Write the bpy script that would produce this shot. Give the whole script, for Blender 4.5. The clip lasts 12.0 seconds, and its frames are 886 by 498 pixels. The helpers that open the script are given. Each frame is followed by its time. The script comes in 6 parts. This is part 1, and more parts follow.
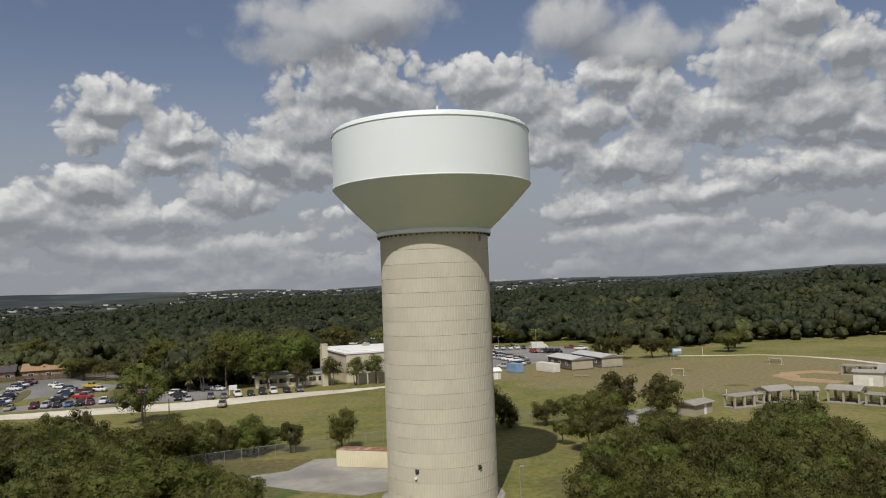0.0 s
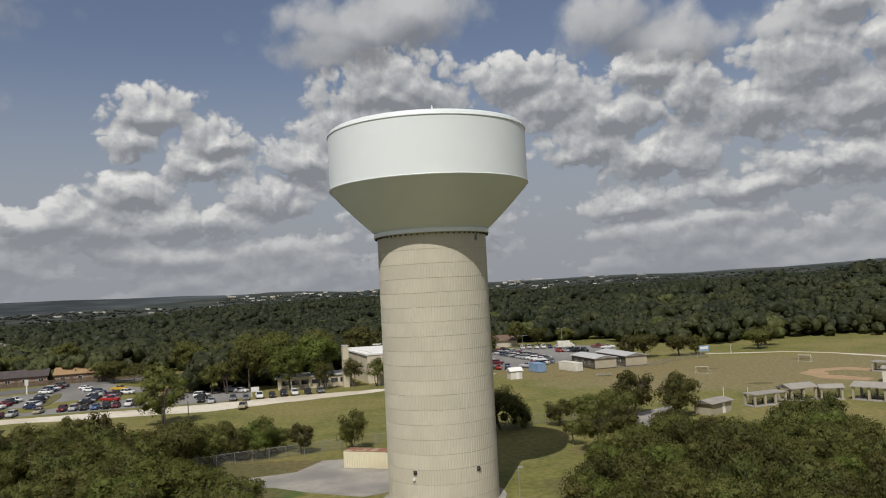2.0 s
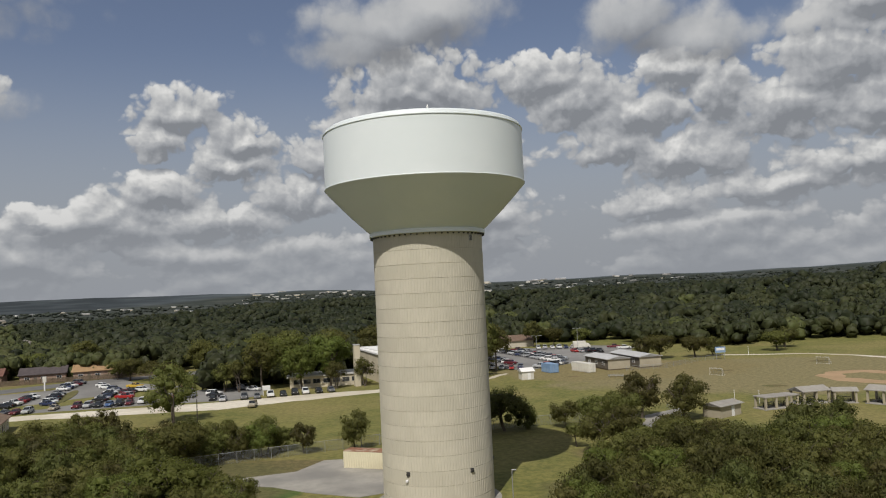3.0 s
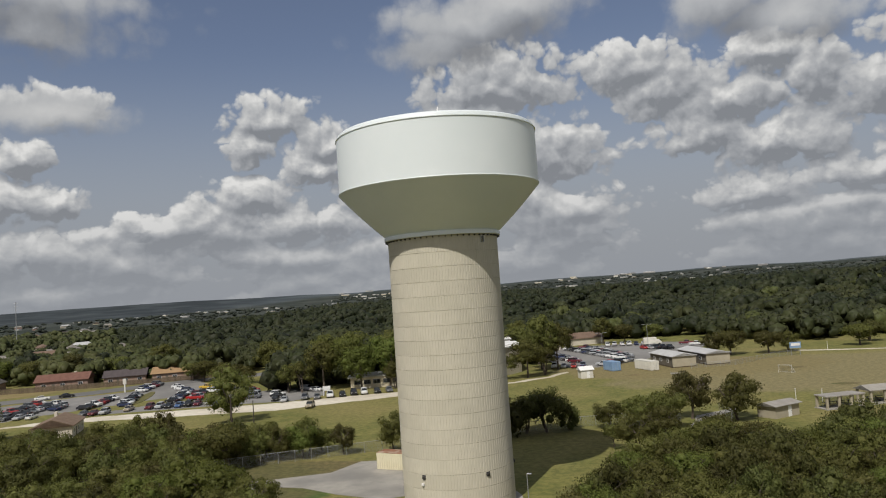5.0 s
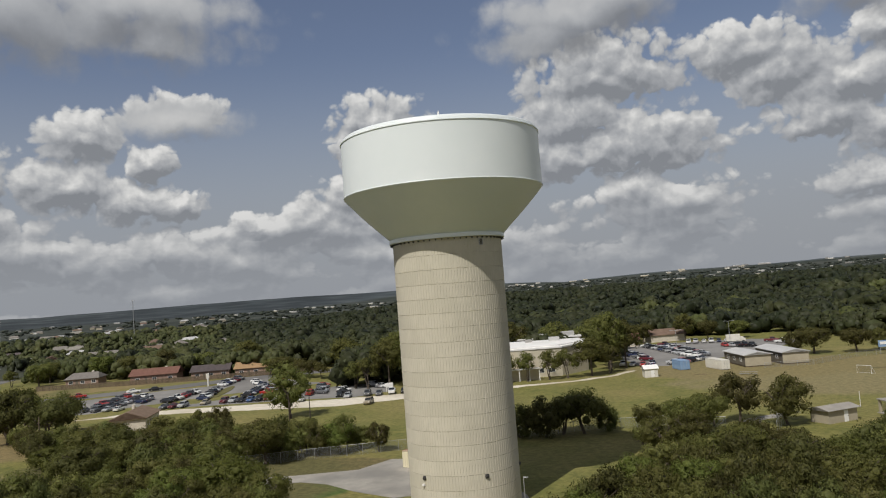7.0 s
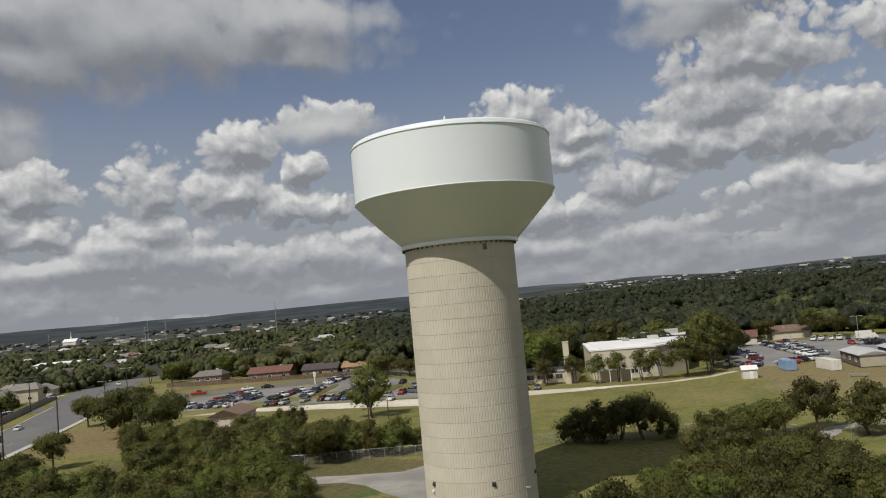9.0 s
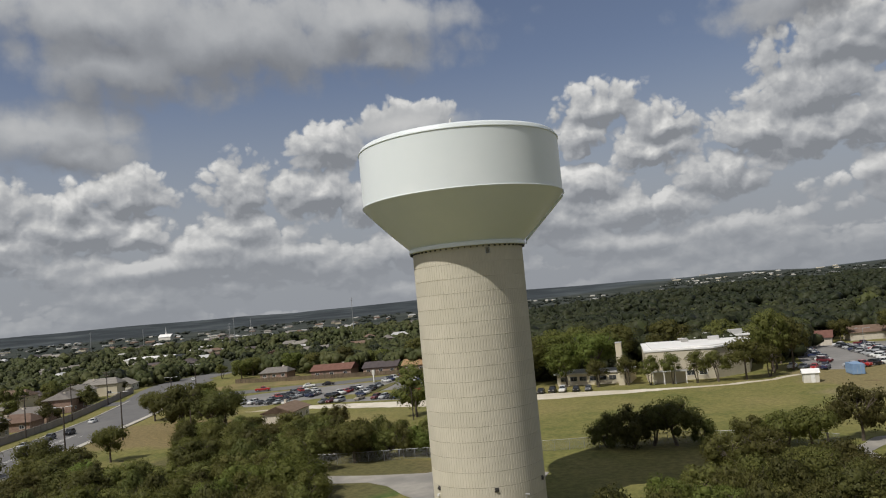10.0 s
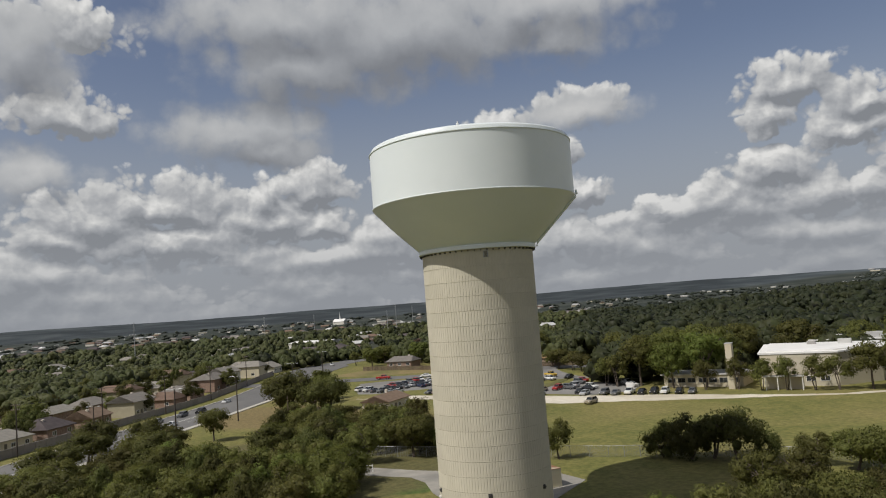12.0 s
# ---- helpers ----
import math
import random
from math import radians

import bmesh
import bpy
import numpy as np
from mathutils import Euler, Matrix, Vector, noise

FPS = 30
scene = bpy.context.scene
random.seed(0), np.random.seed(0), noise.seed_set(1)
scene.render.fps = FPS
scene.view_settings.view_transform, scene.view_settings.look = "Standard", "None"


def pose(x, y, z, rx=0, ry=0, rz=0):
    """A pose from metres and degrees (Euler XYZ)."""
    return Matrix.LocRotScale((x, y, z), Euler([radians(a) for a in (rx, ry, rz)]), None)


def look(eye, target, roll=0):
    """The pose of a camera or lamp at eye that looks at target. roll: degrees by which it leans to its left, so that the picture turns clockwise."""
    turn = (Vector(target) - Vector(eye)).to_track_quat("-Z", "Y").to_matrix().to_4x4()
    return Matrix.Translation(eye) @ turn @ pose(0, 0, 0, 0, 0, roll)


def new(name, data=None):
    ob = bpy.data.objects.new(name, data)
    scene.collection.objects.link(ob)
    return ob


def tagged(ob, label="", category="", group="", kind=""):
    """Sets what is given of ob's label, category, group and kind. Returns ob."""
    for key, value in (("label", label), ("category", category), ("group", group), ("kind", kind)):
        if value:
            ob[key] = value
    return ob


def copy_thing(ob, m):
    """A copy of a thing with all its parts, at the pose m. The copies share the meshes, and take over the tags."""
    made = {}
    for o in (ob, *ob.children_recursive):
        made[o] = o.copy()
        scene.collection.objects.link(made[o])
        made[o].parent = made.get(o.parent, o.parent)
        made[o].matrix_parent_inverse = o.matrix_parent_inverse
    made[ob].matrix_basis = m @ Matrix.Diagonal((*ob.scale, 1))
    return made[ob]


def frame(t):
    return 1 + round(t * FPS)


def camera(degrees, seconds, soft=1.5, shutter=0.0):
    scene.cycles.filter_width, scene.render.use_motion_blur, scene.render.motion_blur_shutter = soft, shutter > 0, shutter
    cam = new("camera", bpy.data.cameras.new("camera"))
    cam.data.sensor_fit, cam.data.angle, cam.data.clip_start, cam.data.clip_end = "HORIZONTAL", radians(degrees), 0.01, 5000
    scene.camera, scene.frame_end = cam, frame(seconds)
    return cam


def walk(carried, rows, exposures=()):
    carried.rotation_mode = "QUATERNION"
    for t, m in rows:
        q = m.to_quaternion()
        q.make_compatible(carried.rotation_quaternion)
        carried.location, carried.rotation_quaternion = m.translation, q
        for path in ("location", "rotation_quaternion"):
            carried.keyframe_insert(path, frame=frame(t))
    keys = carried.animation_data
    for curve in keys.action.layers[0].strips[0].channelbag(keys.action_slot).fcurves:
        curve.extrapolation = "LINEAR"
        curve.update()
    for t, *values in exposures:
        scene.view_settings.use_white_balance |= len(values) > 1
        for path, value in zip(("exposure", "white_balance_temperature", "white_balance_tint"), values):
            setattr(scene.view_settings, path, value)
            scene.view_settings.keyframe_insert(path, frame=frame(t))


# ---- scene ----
cam = camera(60.7, 12.0, soft=1.1)
PATH = [
    (0, (1.269, -101.435, 27.253), (1.267, -99.438, 27.358), -2.2),
    (0.5, (2.292, -101.252, 27.197), (2.271, -99.255, 27.302), -2.4),
    (1, (3.445, -101.121, 27.14), (3.403, -99.124, 27.246), -2.6),
    (1.5, (4.807, -101.01, 27.084), (4.739, -99.014, 27.191), -2.8),
    (2, (6.363, -100.817, 27.067), (6.266, -98.822, 27.176), -3.0),
    (2.5, (8.175, -100.477, 27.045), (8.043, -98.484, 27.155), -2.9),
    (4.5, (16.626, -98.425, 27.236), (16.327, -96.451, 27.344), -3.5),
    (5, (19.363, -98.324, 27.253), (18.977, -96.365, 27.368), -4.0),
    (5.5, (22.496, -98.302, 27.316), (22.054, -96.355, 27.433), -4.0),
    (6, (25.6, -97.741, 27.429), (25.09, -95.81, 27.543), -4.0),
    (6.5, (28.861, -96.764, 27.442), (28.282, -94.853, 27.557), -4.1),
    (7, (32.414, -95.482, 27.345), (31.761, -93.595, 27.465), -4.4),
    (9, (48.118, -87.955, 27.259), (47.123, -86.226, 27.398), -5.3),
    (9.5, (52.158, -85.36, 27.238), (51.071, -83.687, 27.384), -5.3),
    (10, (56.41, -82.424, 27.285), (55.232, -80.815, 27.435), -5.3),
    (10.5, (60.569, -79.153, 27.299), (59.303, -77.612, 27.449), -5.2),
    (11, (64.507, -75.619, 27.303), (63.156, -74.152, 27.456), -4.8),
    (11.5, (68.373, -71.948, 27.34), (66.941, -70.561, 27.496), -4.6),
    (12, (72.125, -68.239, 27.396), (70.617, -66.935, 27.553), -4.4),
]
walk(cam, [(t, look(eye, target, roll)) for t, eye, target, roll in PATH])
import collections

# ---------------------------------------------------------------- world, sun
SUN_AZ, SUN_EL = 191.0, 52.0          # compass degrees from +y, clockwise; elevation


def link(nt, a, b):
    nt.links.new(a, b)


def node(nt, kind, **values):
    n = nt.nodes.new(kind)
    for key, value in values.items():
        if key == "op":
            n.operation = value
        elif key == "clamp":
            n.use_clamp = value
    return n


def maths(nt, op, a, b=None, c=None, clamp=False):
    n = node(nt, "ShaderNodeMath", op=op, clamp=clamp)
    for i, v in enumerate((a, b, c)):
        if v is None:
            continue
        if isinstance(v, (int, float)):
            n.inputs[i].default_value = v
        else:
            link(nt, v, n.inputs[i])
    return n.outputs[0]


def vmath(nt, op, a, b=None, scale=None):
    n = node(nt, "ShaderNodeVectorMath", op=op)
    for i, v in enumerate((a, b)):
        if v is None:
            continue
        if isinstance(v, tuple):
            n.inputs[i].default_value = v
        else:
            link(nt, v, n.inputs[i])
    if scale is not None:
        n.inputs["Scale"].default_value = scale
    return n.outputs["Value"] if op in ("LENGTH", "DOT_PRODUCT") else n.outputs["Vector"]


def ramp_range(nt, value, a, b, c=0.0, d=1.0):
    n = nt.nodes.new("ShaderNodeMapRange")
    n.interpolation_type = "SMOOTHSTEP"
    link(nt, value, n.inputs[0])
    for i, v in enumerate((a, b, c, d)):
        n.inputs[i + 1].default_value = v
    return n.outputs[0]


def blend(nt, fac, a, b, kind="MIX"):
    n = nt.nodes.new("ShaderNodeMix")
    n.data_type, n.blend_type = "RGBA", kind
    for i, v in ((0, fac), (6, a), (7, b)):
        if isinstance(v, (int, float)):
            n.inputs[i].default_value = v
        elif isinstance(v, tuple):
            n.inputs[i].default_value = (*v[:3], 1)
        else:
            link(nt, v, n.inputs[i])
    return n.outputs[2]


# clouds by azimuth, elevation, half width, half height in degrees
CLOUDS_HIGH = [
    (-7.4, 19.6, 7.4, 2.4), (-4.7, 20.6, 4.8, 2.1), (15.2, 17.0, 6.6, 1.9), (10.3, 19.0, 3.1, 2.3), (21.9, 16.9, 2.9, 1.5), (-39.7, 19.5, 3.8, 2.1), (-38.1, 13.7, 4.1, 1.6), (-50.8, 20.3, 16.5, 3.7),
    (-58.4, 18.6, 10.0, 3.2), (-61.2, 12.4, 4.2, 1.4), (-41.1, 21.4, 7.8, 2.3), (-10.5, 18.0, 4.6, 1.8), (-59.3, 21.6, 10.4, 2.7), (-63.5, 13.7, 5.8, 2.4), (-77.9, 18.6, 3.1, 3.9), (-77.5, 10.6, 3.8, 1.9),
]
CUMULUS = [
    (-23.5, 13.4, 2.8, 1.7), (-25.0, 11.2, 1.7, 1.5), (-19.2, 11.6, 2.4, 1.3), (-20.2, 9.8, 2.7, 1.3), (-25.2, 7.9, 2.7, 1.6), (-15.2, 7.2, 3.0, 1.7), (-21.4, 5.6, 4.6, 1.6), (-28.5, 6.4, 2.0, 1.4),
    (-6.2, 15.0, 5.5, 2.5), (-8.9, 12.0, 3.7, 2.5), (-12.7, 9.9, 2.9, 1.9), (3.3, 15.1, 3.5, 1.9), (6.2, 13.3, 3.0, 2.4), (10.4, 12.0, 4.3, 2.1), (16.2, 12.9, 1.8, 2.6), (13.0, 14.4, 2.4, 1.6),
    (8.2, 9.9, 3.3, 1.8), (13.5, 8.7, 4.4, 1.8), (23.9, 13.9, 3.8, 3.4), (20.4, 11.3, 4.4, 2.3), (26.9, 10.9, 3.6, 2.6), (30.0, 9.9, 1.5, 1.6), (25.0, 7.3, 4.4, 1.8), (19.4, 6.2, 4.1, 1.4),
    (25.6, 17.7, 2.1, 1.8), (28.4, 6.9, 2.9, 1.5), (28.8, 14.3, 2.6, 2.1), (-3.4, 9.6, 5.2, 2.5), (11.7, 5.5, 3.6, 1.3), (-38.6, 7.8, 1.9, 1.4), (-40.0, 11.0, 1.5, 1.3), (-32.7, 5.8, 2.0, 1.0),
    (-58.6, 9.6, 2.7, 1.8), (-62.0, 8.7, 1.9, 1.6), (-50.9, 9.3, 2.3, 2.5), (-50.9, 6.5, 2.4, 1.8), (-44.5, 12.1, 2.3, 2.2), (-38.3, 14.0, 3.2, 1.5), (-45.5, 9.0, 3.7, 1.8), (-41.0, 7.9, 3.0, 1.5),
    (-58.4, 6.5, 3.2, 1.4), (-8.2, 9.4, 5.4, 1.9), (-69.7, 8.6, 5.1, 2.1), (-74.1, 7.5, 3.6, 2.2), (-61.9, 7.1, 4.2, 1.8), (-76.3, 6.4, 2.8, 1.4), (-69.1, 5.8, 5.9, 1.6), (-75.3, 14.8, 3.2, 1.6),
    (-75.4, 20.3, 4.0, 1.8),
]


def noise_2d(g, vector, scale, detail, rough=0.5):
    n = g.nodes.new("ShaderNodeTexNoise")
    n.noise_dimensions = "2D"
    n.inputs["Scale"].default_value, n.inputs["Detail"].default_value, n.inputs["Roughness"].default_value = scale, detail, rough
    link(g, vector, n.inputs["Vector"])
    return n


def after(g, value, vector):
    """The vector unchanged, worked out only once the value is known, which keeps the shader small."""
    n = node(g, "ShaderNodeVectorMath", op="MULTIPLY_ADD")
    link(g, value, n.inputs[0])
    n.inputs[1].default_value = (1e-7, 1e-7, 1e-7)
    link(g, vector, n.inputs[2])
    return n.outputs["Vector"]


def heap(g, p, shapes, base, merge):
    """Ellipses with flattened bases, melted into one another: 1 at a centre, 0 at a rim."""
    total = None
    sep = g.nodes.new("ShaderNodeSeparateXYZ")
    link(g, p, sep.inputs[0])
    for az, el, w, h in shapes:
        x = sep.outputs["X"] if total is None else maths(g, "MULTIPLY_ADD", total, 1e-7, sep.outputs["X"])
        x = maths(g, "MULTIPLY_ADD", x, 1 / w, -az / w)
        y = sep.outputs["Y"] if total is None else maths(g, "MULTIPLY_ADD", x, 1e-7, sep.outputs["Y"])
        y = maths(g, "MULTIPLY_ADD", y, 1 / h, -el / h)
        y = maths(g, "MAXIMUM", y, maths(g, "MULTIPLY", y, -base))
        one = maths(g, "SUBTRACT", 1.0, maths(g, "SQRT", maths(g, "MULTIPLY_ADD", y, y, maths(g, "MULTIPLY", x, x))))
        total = one if total is None else maths(g, "SMOOTH_MAX", total, one, merge)
    return total


def cloud_group(name, shapes, base, bank):
    """Body: the smooth masses; Full: the same with billows on them."""
    g = bpy.data.node_groups.new(name, "ShaderNodeTree")
    g.interface.new_socket("P", in_out="INPUT", socket_type="NodeSocketVector")
    g.interface.new_socket("Body", in_out="OUTPUT", socket_type="NodeSocketFloat")
    g.interface.new_socket("Full", in_out="OUTPUT", socket_type="NodeSocketFloat")
    gi, go = g.nodes.new("NodeGroupInput"), g.nodes.new("NodeGroupOutput")
    p = gi.outputs[0]
    sep = g.nodes.new("ShaderNodeSeparateXYZ")
    link(g, p, sep.inputs[0])
    # clouds farther off lie lower and look flatter
    low = maths(g, "MULTIPLY_ADD", maths(g, "LOGARITHM", maths(g, "ADD", maths(g, "MAXIMUM", sep.outputs["Y"], -4.0), 5.0), math.e), 5.0, maths(g, "MULTIPLY", sep.outputs["Y"], 0.8))
    comb = g.nodes.new("ShaderNodeCombineXYZ")
    link(g, sep.outputs["X"], comb.inputs[0])
    link(g, low, comb.inputs[1])
    flat = comb.outputs[0]
    bend = noise_2d(g, flat, 0.30, 4.0, 0.55)
    off = vmath(g, "SUBTRACT", bend.outputs["Color"], (0.5, 0.5, 0.5))
    total = heap(g, vmath(g, "ADD", p, vmath(g, "SCALE", off, scale=2.2)), shapes, base, 0.16)
    spread = noise_2d(g, vmath(g, "MULTIPLY", flat, (0.6, 1.0, 0.0)), 0.16 if bank else 0.07, 2.0)
    beyond = maths(g, "MAXIMUM", ramp_range(g, sep.outputs["Y"], 22.0, 29.0), ramp_range(g, maths(g, "ABSOLUTE", maths(g, "ADD", sep.outputs["X"], 24.0)), 57.0, 64.0))
    if bank:
        # rows of far cumulus over the horizon
        row = maths(g, "ADD", maths(g, "MULTIPLY", maths(g, "SUBTRACT", spread.outputs[0], 0.5), 4.2), ramp_range(g, sep.outputs["Y"], 13.0, 4.0, -2.4, 0.30))
        total = maths(g, "SMOOTH_MAX", total, row, 0.12)
    else:
        # broken cloud goes on overhead and behind
        rest = maths(g, "MULTIPLY", maths(g, "SUBTRACT", spread.outputs[0], 0.44), 4.0)
        total = maths(g, "MAXIMUM", total, maths(g, "SUBTRACT", maths(g, "MULTIPLY", rest, beyond), maths(g, "MULTIPLY", maths(g, "SUBTRACT", 1.0, beyond), 2.0)))
    total = maths(g, "ADD", maths(g, "MAXIMUM", total, -1.2), 0.26 if bank else 0.12)
    link(g, total, go.inputs[0])
    at = vmath(g, "ADD", flat, vmath(g, "SCALE", off, scale=1.6))
    for size, weight in (((0.50, 0.85), (1.1, 0.50), (2.4, 0.20)) if bank else ((0.20, 0.5), (0.6, 0.35))):
        puff = g.nodes.new("ShaderNodeTexVoronoi")
        puff.voronoi_dimensions = "2D"
        puff.inputs["Scale"].default_value = size
        link(g, at, puff.inputs["Vector"])
        d = puff.outputs["Distance"]
        total = maths(g, "ADD", total, maths(g, "MULTIPLY", maths(g, "SUBTRACT", 0.24, maths(g, "MULTIPLY", d, d)), weight))
    fine = noise_2d(g, flat, 0.9 if bank else 0.35, 5.0, 0.55)
    total = maths(g, "ADD", total, maths(g, "MULTIPLY", maths(g, "SUBTRACT", fine.outputs[0], 0.5), 0.34 if bank else 0.9))
    link(g, total, go.inputs[1])
    return g


def cloud_layer(nt, p, group, up, edge, gain_fine, gain_body, bias, colours):
    """Cover and colour of one layer, lit from above and behind the eye."""
    outs = []
    for shift in ((0, 0, 0), up):
        moved = vmath(nt, "ADD", after(nt, outs[-1][1], p) if outs else p, shift)
        n = nt.nodes.new("ShaderNodeGroup")
        n.node_tree = group
        link(nt, moved, n.inputs[0])
        outs.append(n.outputs)
    body, full = outs[0]
    cover = ramp_range(nt, full, *edge)
    fine = maths(nt, "MULTIPLY", maths(nt, "SUBTRACT", full, outs[1][1]), gain_fine)
    mass = maths(nt, "MULTIPLY", maths(nt, "SUBTRACT", body, outs[1][0]), gain_body)
    lit = maths(nt, "ADD", maths(nt, "ADD", fine, mass), bias)
    # the heart of a thick cloud passes less light
    lit = maths(nt, "SUBTRACT", lit, ramp_range(nt, outs[1][0], 0.0, 1.1, 0.0, 0.20), clamp=True)
    ramp = nt.nodes.new("ShaderNodeValToRGB")
    link(nt, lit, ramp.inputs[0])
    e = ramp.color_ramp.elements
    e[0].position, e[0].color = 0.0, (*colours[0], 1)
    e[1].position, e[1].color = 1.0, (*colours[-1], 1)
    for k, c in enumerate(colours[1:-1]):
        e.new((k + 1) / (len(colours) - 1)).color = (*c, 1)
    return cover, ramp.outputs[0]


def make_world():
    world = bpy.data.worlds.new("sky")
    scene.world = world
    world.use_nodes = True
    nt = world.node_tree
    nt.nodes.clear()
    out, bg = nt.nodes.new("ShaderNodeOutputWorld"), nt.nodes.new("ShaderNodeBackground")
    link(nt, bg.outputs[0], out.inputs[0])
    sky = nt.nodes.new("ShaderNodeTexSky")
    sky.sky_type, sky.sun_disc = "NISHITA", False
    sky.sun_elevation, sky.sun_rotation = radians(SUN_EL), radians(SUN_AZ)
    sky.air_density, sky.dust_density, sky.ozone_density = 1.0, 1.6, 1.4
    tc = nt.nodes.new("ShaderNodeTexCoord")
    sep = nt.nodes.new("ShaderNodeSeparateXYZ")
    link(nt, tc.outputs["Generated"], sep.inputs[0])
    az = maths(nt, "MULTIPLY", maths(nt, "ARCTAN2", sep.outputs["X"], sep.outputs["Y"]), 57.2958)
    el = maths(nt, "MULTIPLY", maths(nt, "ARCSINE", sep.outputs["Z"]), 57.2958)
    comb = nt.nodes.new("ShaderNodeCombineXYZ")
    link(nt, az, comb.inputs[0])
    link(nt, el, comb.inputs[1])
    p = comb.outputs[0]
    blue = blend(nt, 1.0, sky.outputs[0], (0.086, 0.075, 0.0735), "MULTIPLY")
    # grey distance behind the lower rows
    colour = blend(nt, ramp_range(nt, el, 19.0, 4.0, 0.0, 0.85), blue, (0.300, 0.322, 0.358))
    cover, tone = cloud_layer(nt, p, cloud_group("cumulus", CUMULUS, 1.5, True), (-0.2, 0.70, 0), (-0.04, 0.30), 0.50, 0.34, 0.43,
                              ((0.225, 0.238, 0.260), (0.310, 0.323, 0.345), (0.410, 0.420, 0.435), (0.560, 0.563, 0.560), (0.730, 0.725, 0.710)))
    colour = blend(nt, cover, colour, tone)
    cover, tone = cloud_layer(nt, after(nt, cover, p), cloud_group("high_cloud", CLOUDS_HIGH, 1.2, False), (-0.5, 2.0, 0), (-0.20, 0.62), 0.22, 0.26, 0.42,
                              ((0.205, 0.214, 0.232), (0.300, 0.311, 0.330), (0.420, 0.430, 0.442), (0.54, 0.542, 0.54)))
    colour = blend(nt, maths(nt, "MULTIPLY", cover, 0.94), colour, tone)
    # thin veil of summer haze low over the horizon
    colour = blend(nt, ramp_range(nt, el, 0.0, 9.0, 0.80, 0.0), colour, (0.285, 0.302, 0.330))
    link(nt, colour, bg.inputs["Color"])
    bg.inputs["Strength"].default_value = 1.0


make_world()
sun = new("sun", bpy.data.lights.new("sun", "SUN"))
sun.data.energy, sun.data.angle, sun.data.color = 3.5, radians(0.55), (1.0, 0.96, 0.90)
sun.matrix_world = look((0, 0, 0), (-math.sin(radians(SUN_AZ)) * math.cos(radians(SUN_EL)), -math.cos(radians(SUN_AZ)) * math.cos(radians(SUN_EL)), -math.sin(radians(SUN_EL))))


# ---------------------------------------------------------------- materials
def surface(name, c1, c2, scale=1.0, rough=0.8, bump=0.0, bump_scale=None, big=None, big_scale=0.05, metal=0.0, vary=0.0, spec=0.3, island=0.0, stretch=None):
    """Two scales of colour variation over object space, in metres; vary: spread from one object to another."""
    m = bpy.data.materials.new(name)
    m.use_nodes = True
    nt = m.node_tree
    b = nt.nodes["Principled BSDF"]
    tc = nt.nodes.new("ShaderNodeTexCoord")
    co = tc.outputs["Object"]
    if stretch:
        co = vmath(nt, "MULTIPLY", co, stretch)
    n1 = nt.nodes.new("ShaderNodeTexNoise")
    n1.inputs["Scale"].default_value, n1.inputs["Detail"].default_value, n1.inputs["Roughness"].default_value = scale, 5.0, 0.62
    link(nt, co, n1.inputs["Vector"])
    colour = blend(nt, ramp_range(nt, n1.outputs[0], 0.3, 0.7), c1, c2)
    if big is not None:
        n2 = nt.nodes.new("ShaderNodeTexNoise")
        n2.inputs["Scale"].default_value, n2.inputs["Detail"].default_value = big_scale, 4.0
        link(nt, co, n2.inputs["Vector"])
        colour = blend(nt, ramp_range(nt, n2.outputs[0], 0.4, 0.68), colour, big)
    for amount, source in ((vary, "ShaderNodeObjectInfo"), (island, "ShaderNodeNewGeometry")):
        if amount:
            o = nt.nodes.new(source)
            r = o.outputs["Random"] if source == "ShaderNodeObjectInfo" else o.outputs["Random Per Island"]
            hs = nt.nodes.new("ShaderNodeHueSaturation")
            link(nt, colour, hs.inputs["Color"])
            link(nt, maths(nt, "ADD", 1.0 - amount, maths(nt, "MULTIPLY", r, 2 * amount)), hs.inputs["Value"])
            link(nt, maths(nt, "ADD", 0.5 - amount * 0.06, maths(nt, "MULTIPLY", r, amount * 0.12)), hs.inputs["Hue"])
            colour = hs.outputs[0]
    link(nt, colour, b.inputs["Base Color"])
    b.inputs["Roughness"].default_value, b.inputs["Metallic"].default_value = rough, metal
    b.inputs["Specular IOR Level"].default_value = spec
    if bump:
        nb = nt.nodes.new("ShaderNodeTexNoise")
        nb.inputs["Scale"].default_value, nb.inputs["Detail"].default_value = bump_scale or scale * 2, 6.0
        link(nt, co, nb.inputs["Vector"])
        bp = nt.nodes.new("ShaderNodeBump")
        bp.inputs["Strength"].default_value, bp.inputs["Distance"].default_value = 1.0, bump
        link(nt, nb.outputs[0], bp.inputs["Height"])
        link(nt, bp.outputs[0], b.inputs["Normal"])
    return m


def leafage(name, c1, c2, island=0.13, vary=0.36, pass_light=0.50, big=None, big_scale=0.05):
    """Leaves: matt on top, some light through them, each spray and each tree its own green."""
    m = surface(name, c1, c2, scale=0.9, rough=0.6, island=island, vary=vary, spec=0.25, big=big, big_scale=big_scale)
    nt = m.node_tree
    b = nt.nodes["Principled BSDF"]
    tr = nt.nodes.new("ShaderNodeBsdfTranslucent")
    link(nt, b.inputs["Base Color"].links[0].from_socket, tr.inputs["Color"])
    mix = nt.nodes.new("ShaderNodeMixShader")
    mix.inputs[0].default_value = pass_light
    link(nt, b.outputs[0], mix.inputs[1])
    link(nt, tr.outputs[0], mix.inputs[2])
    link(nt, mix.outputs[0], nt.nodes["Material Output"].inputs[0])
    return m


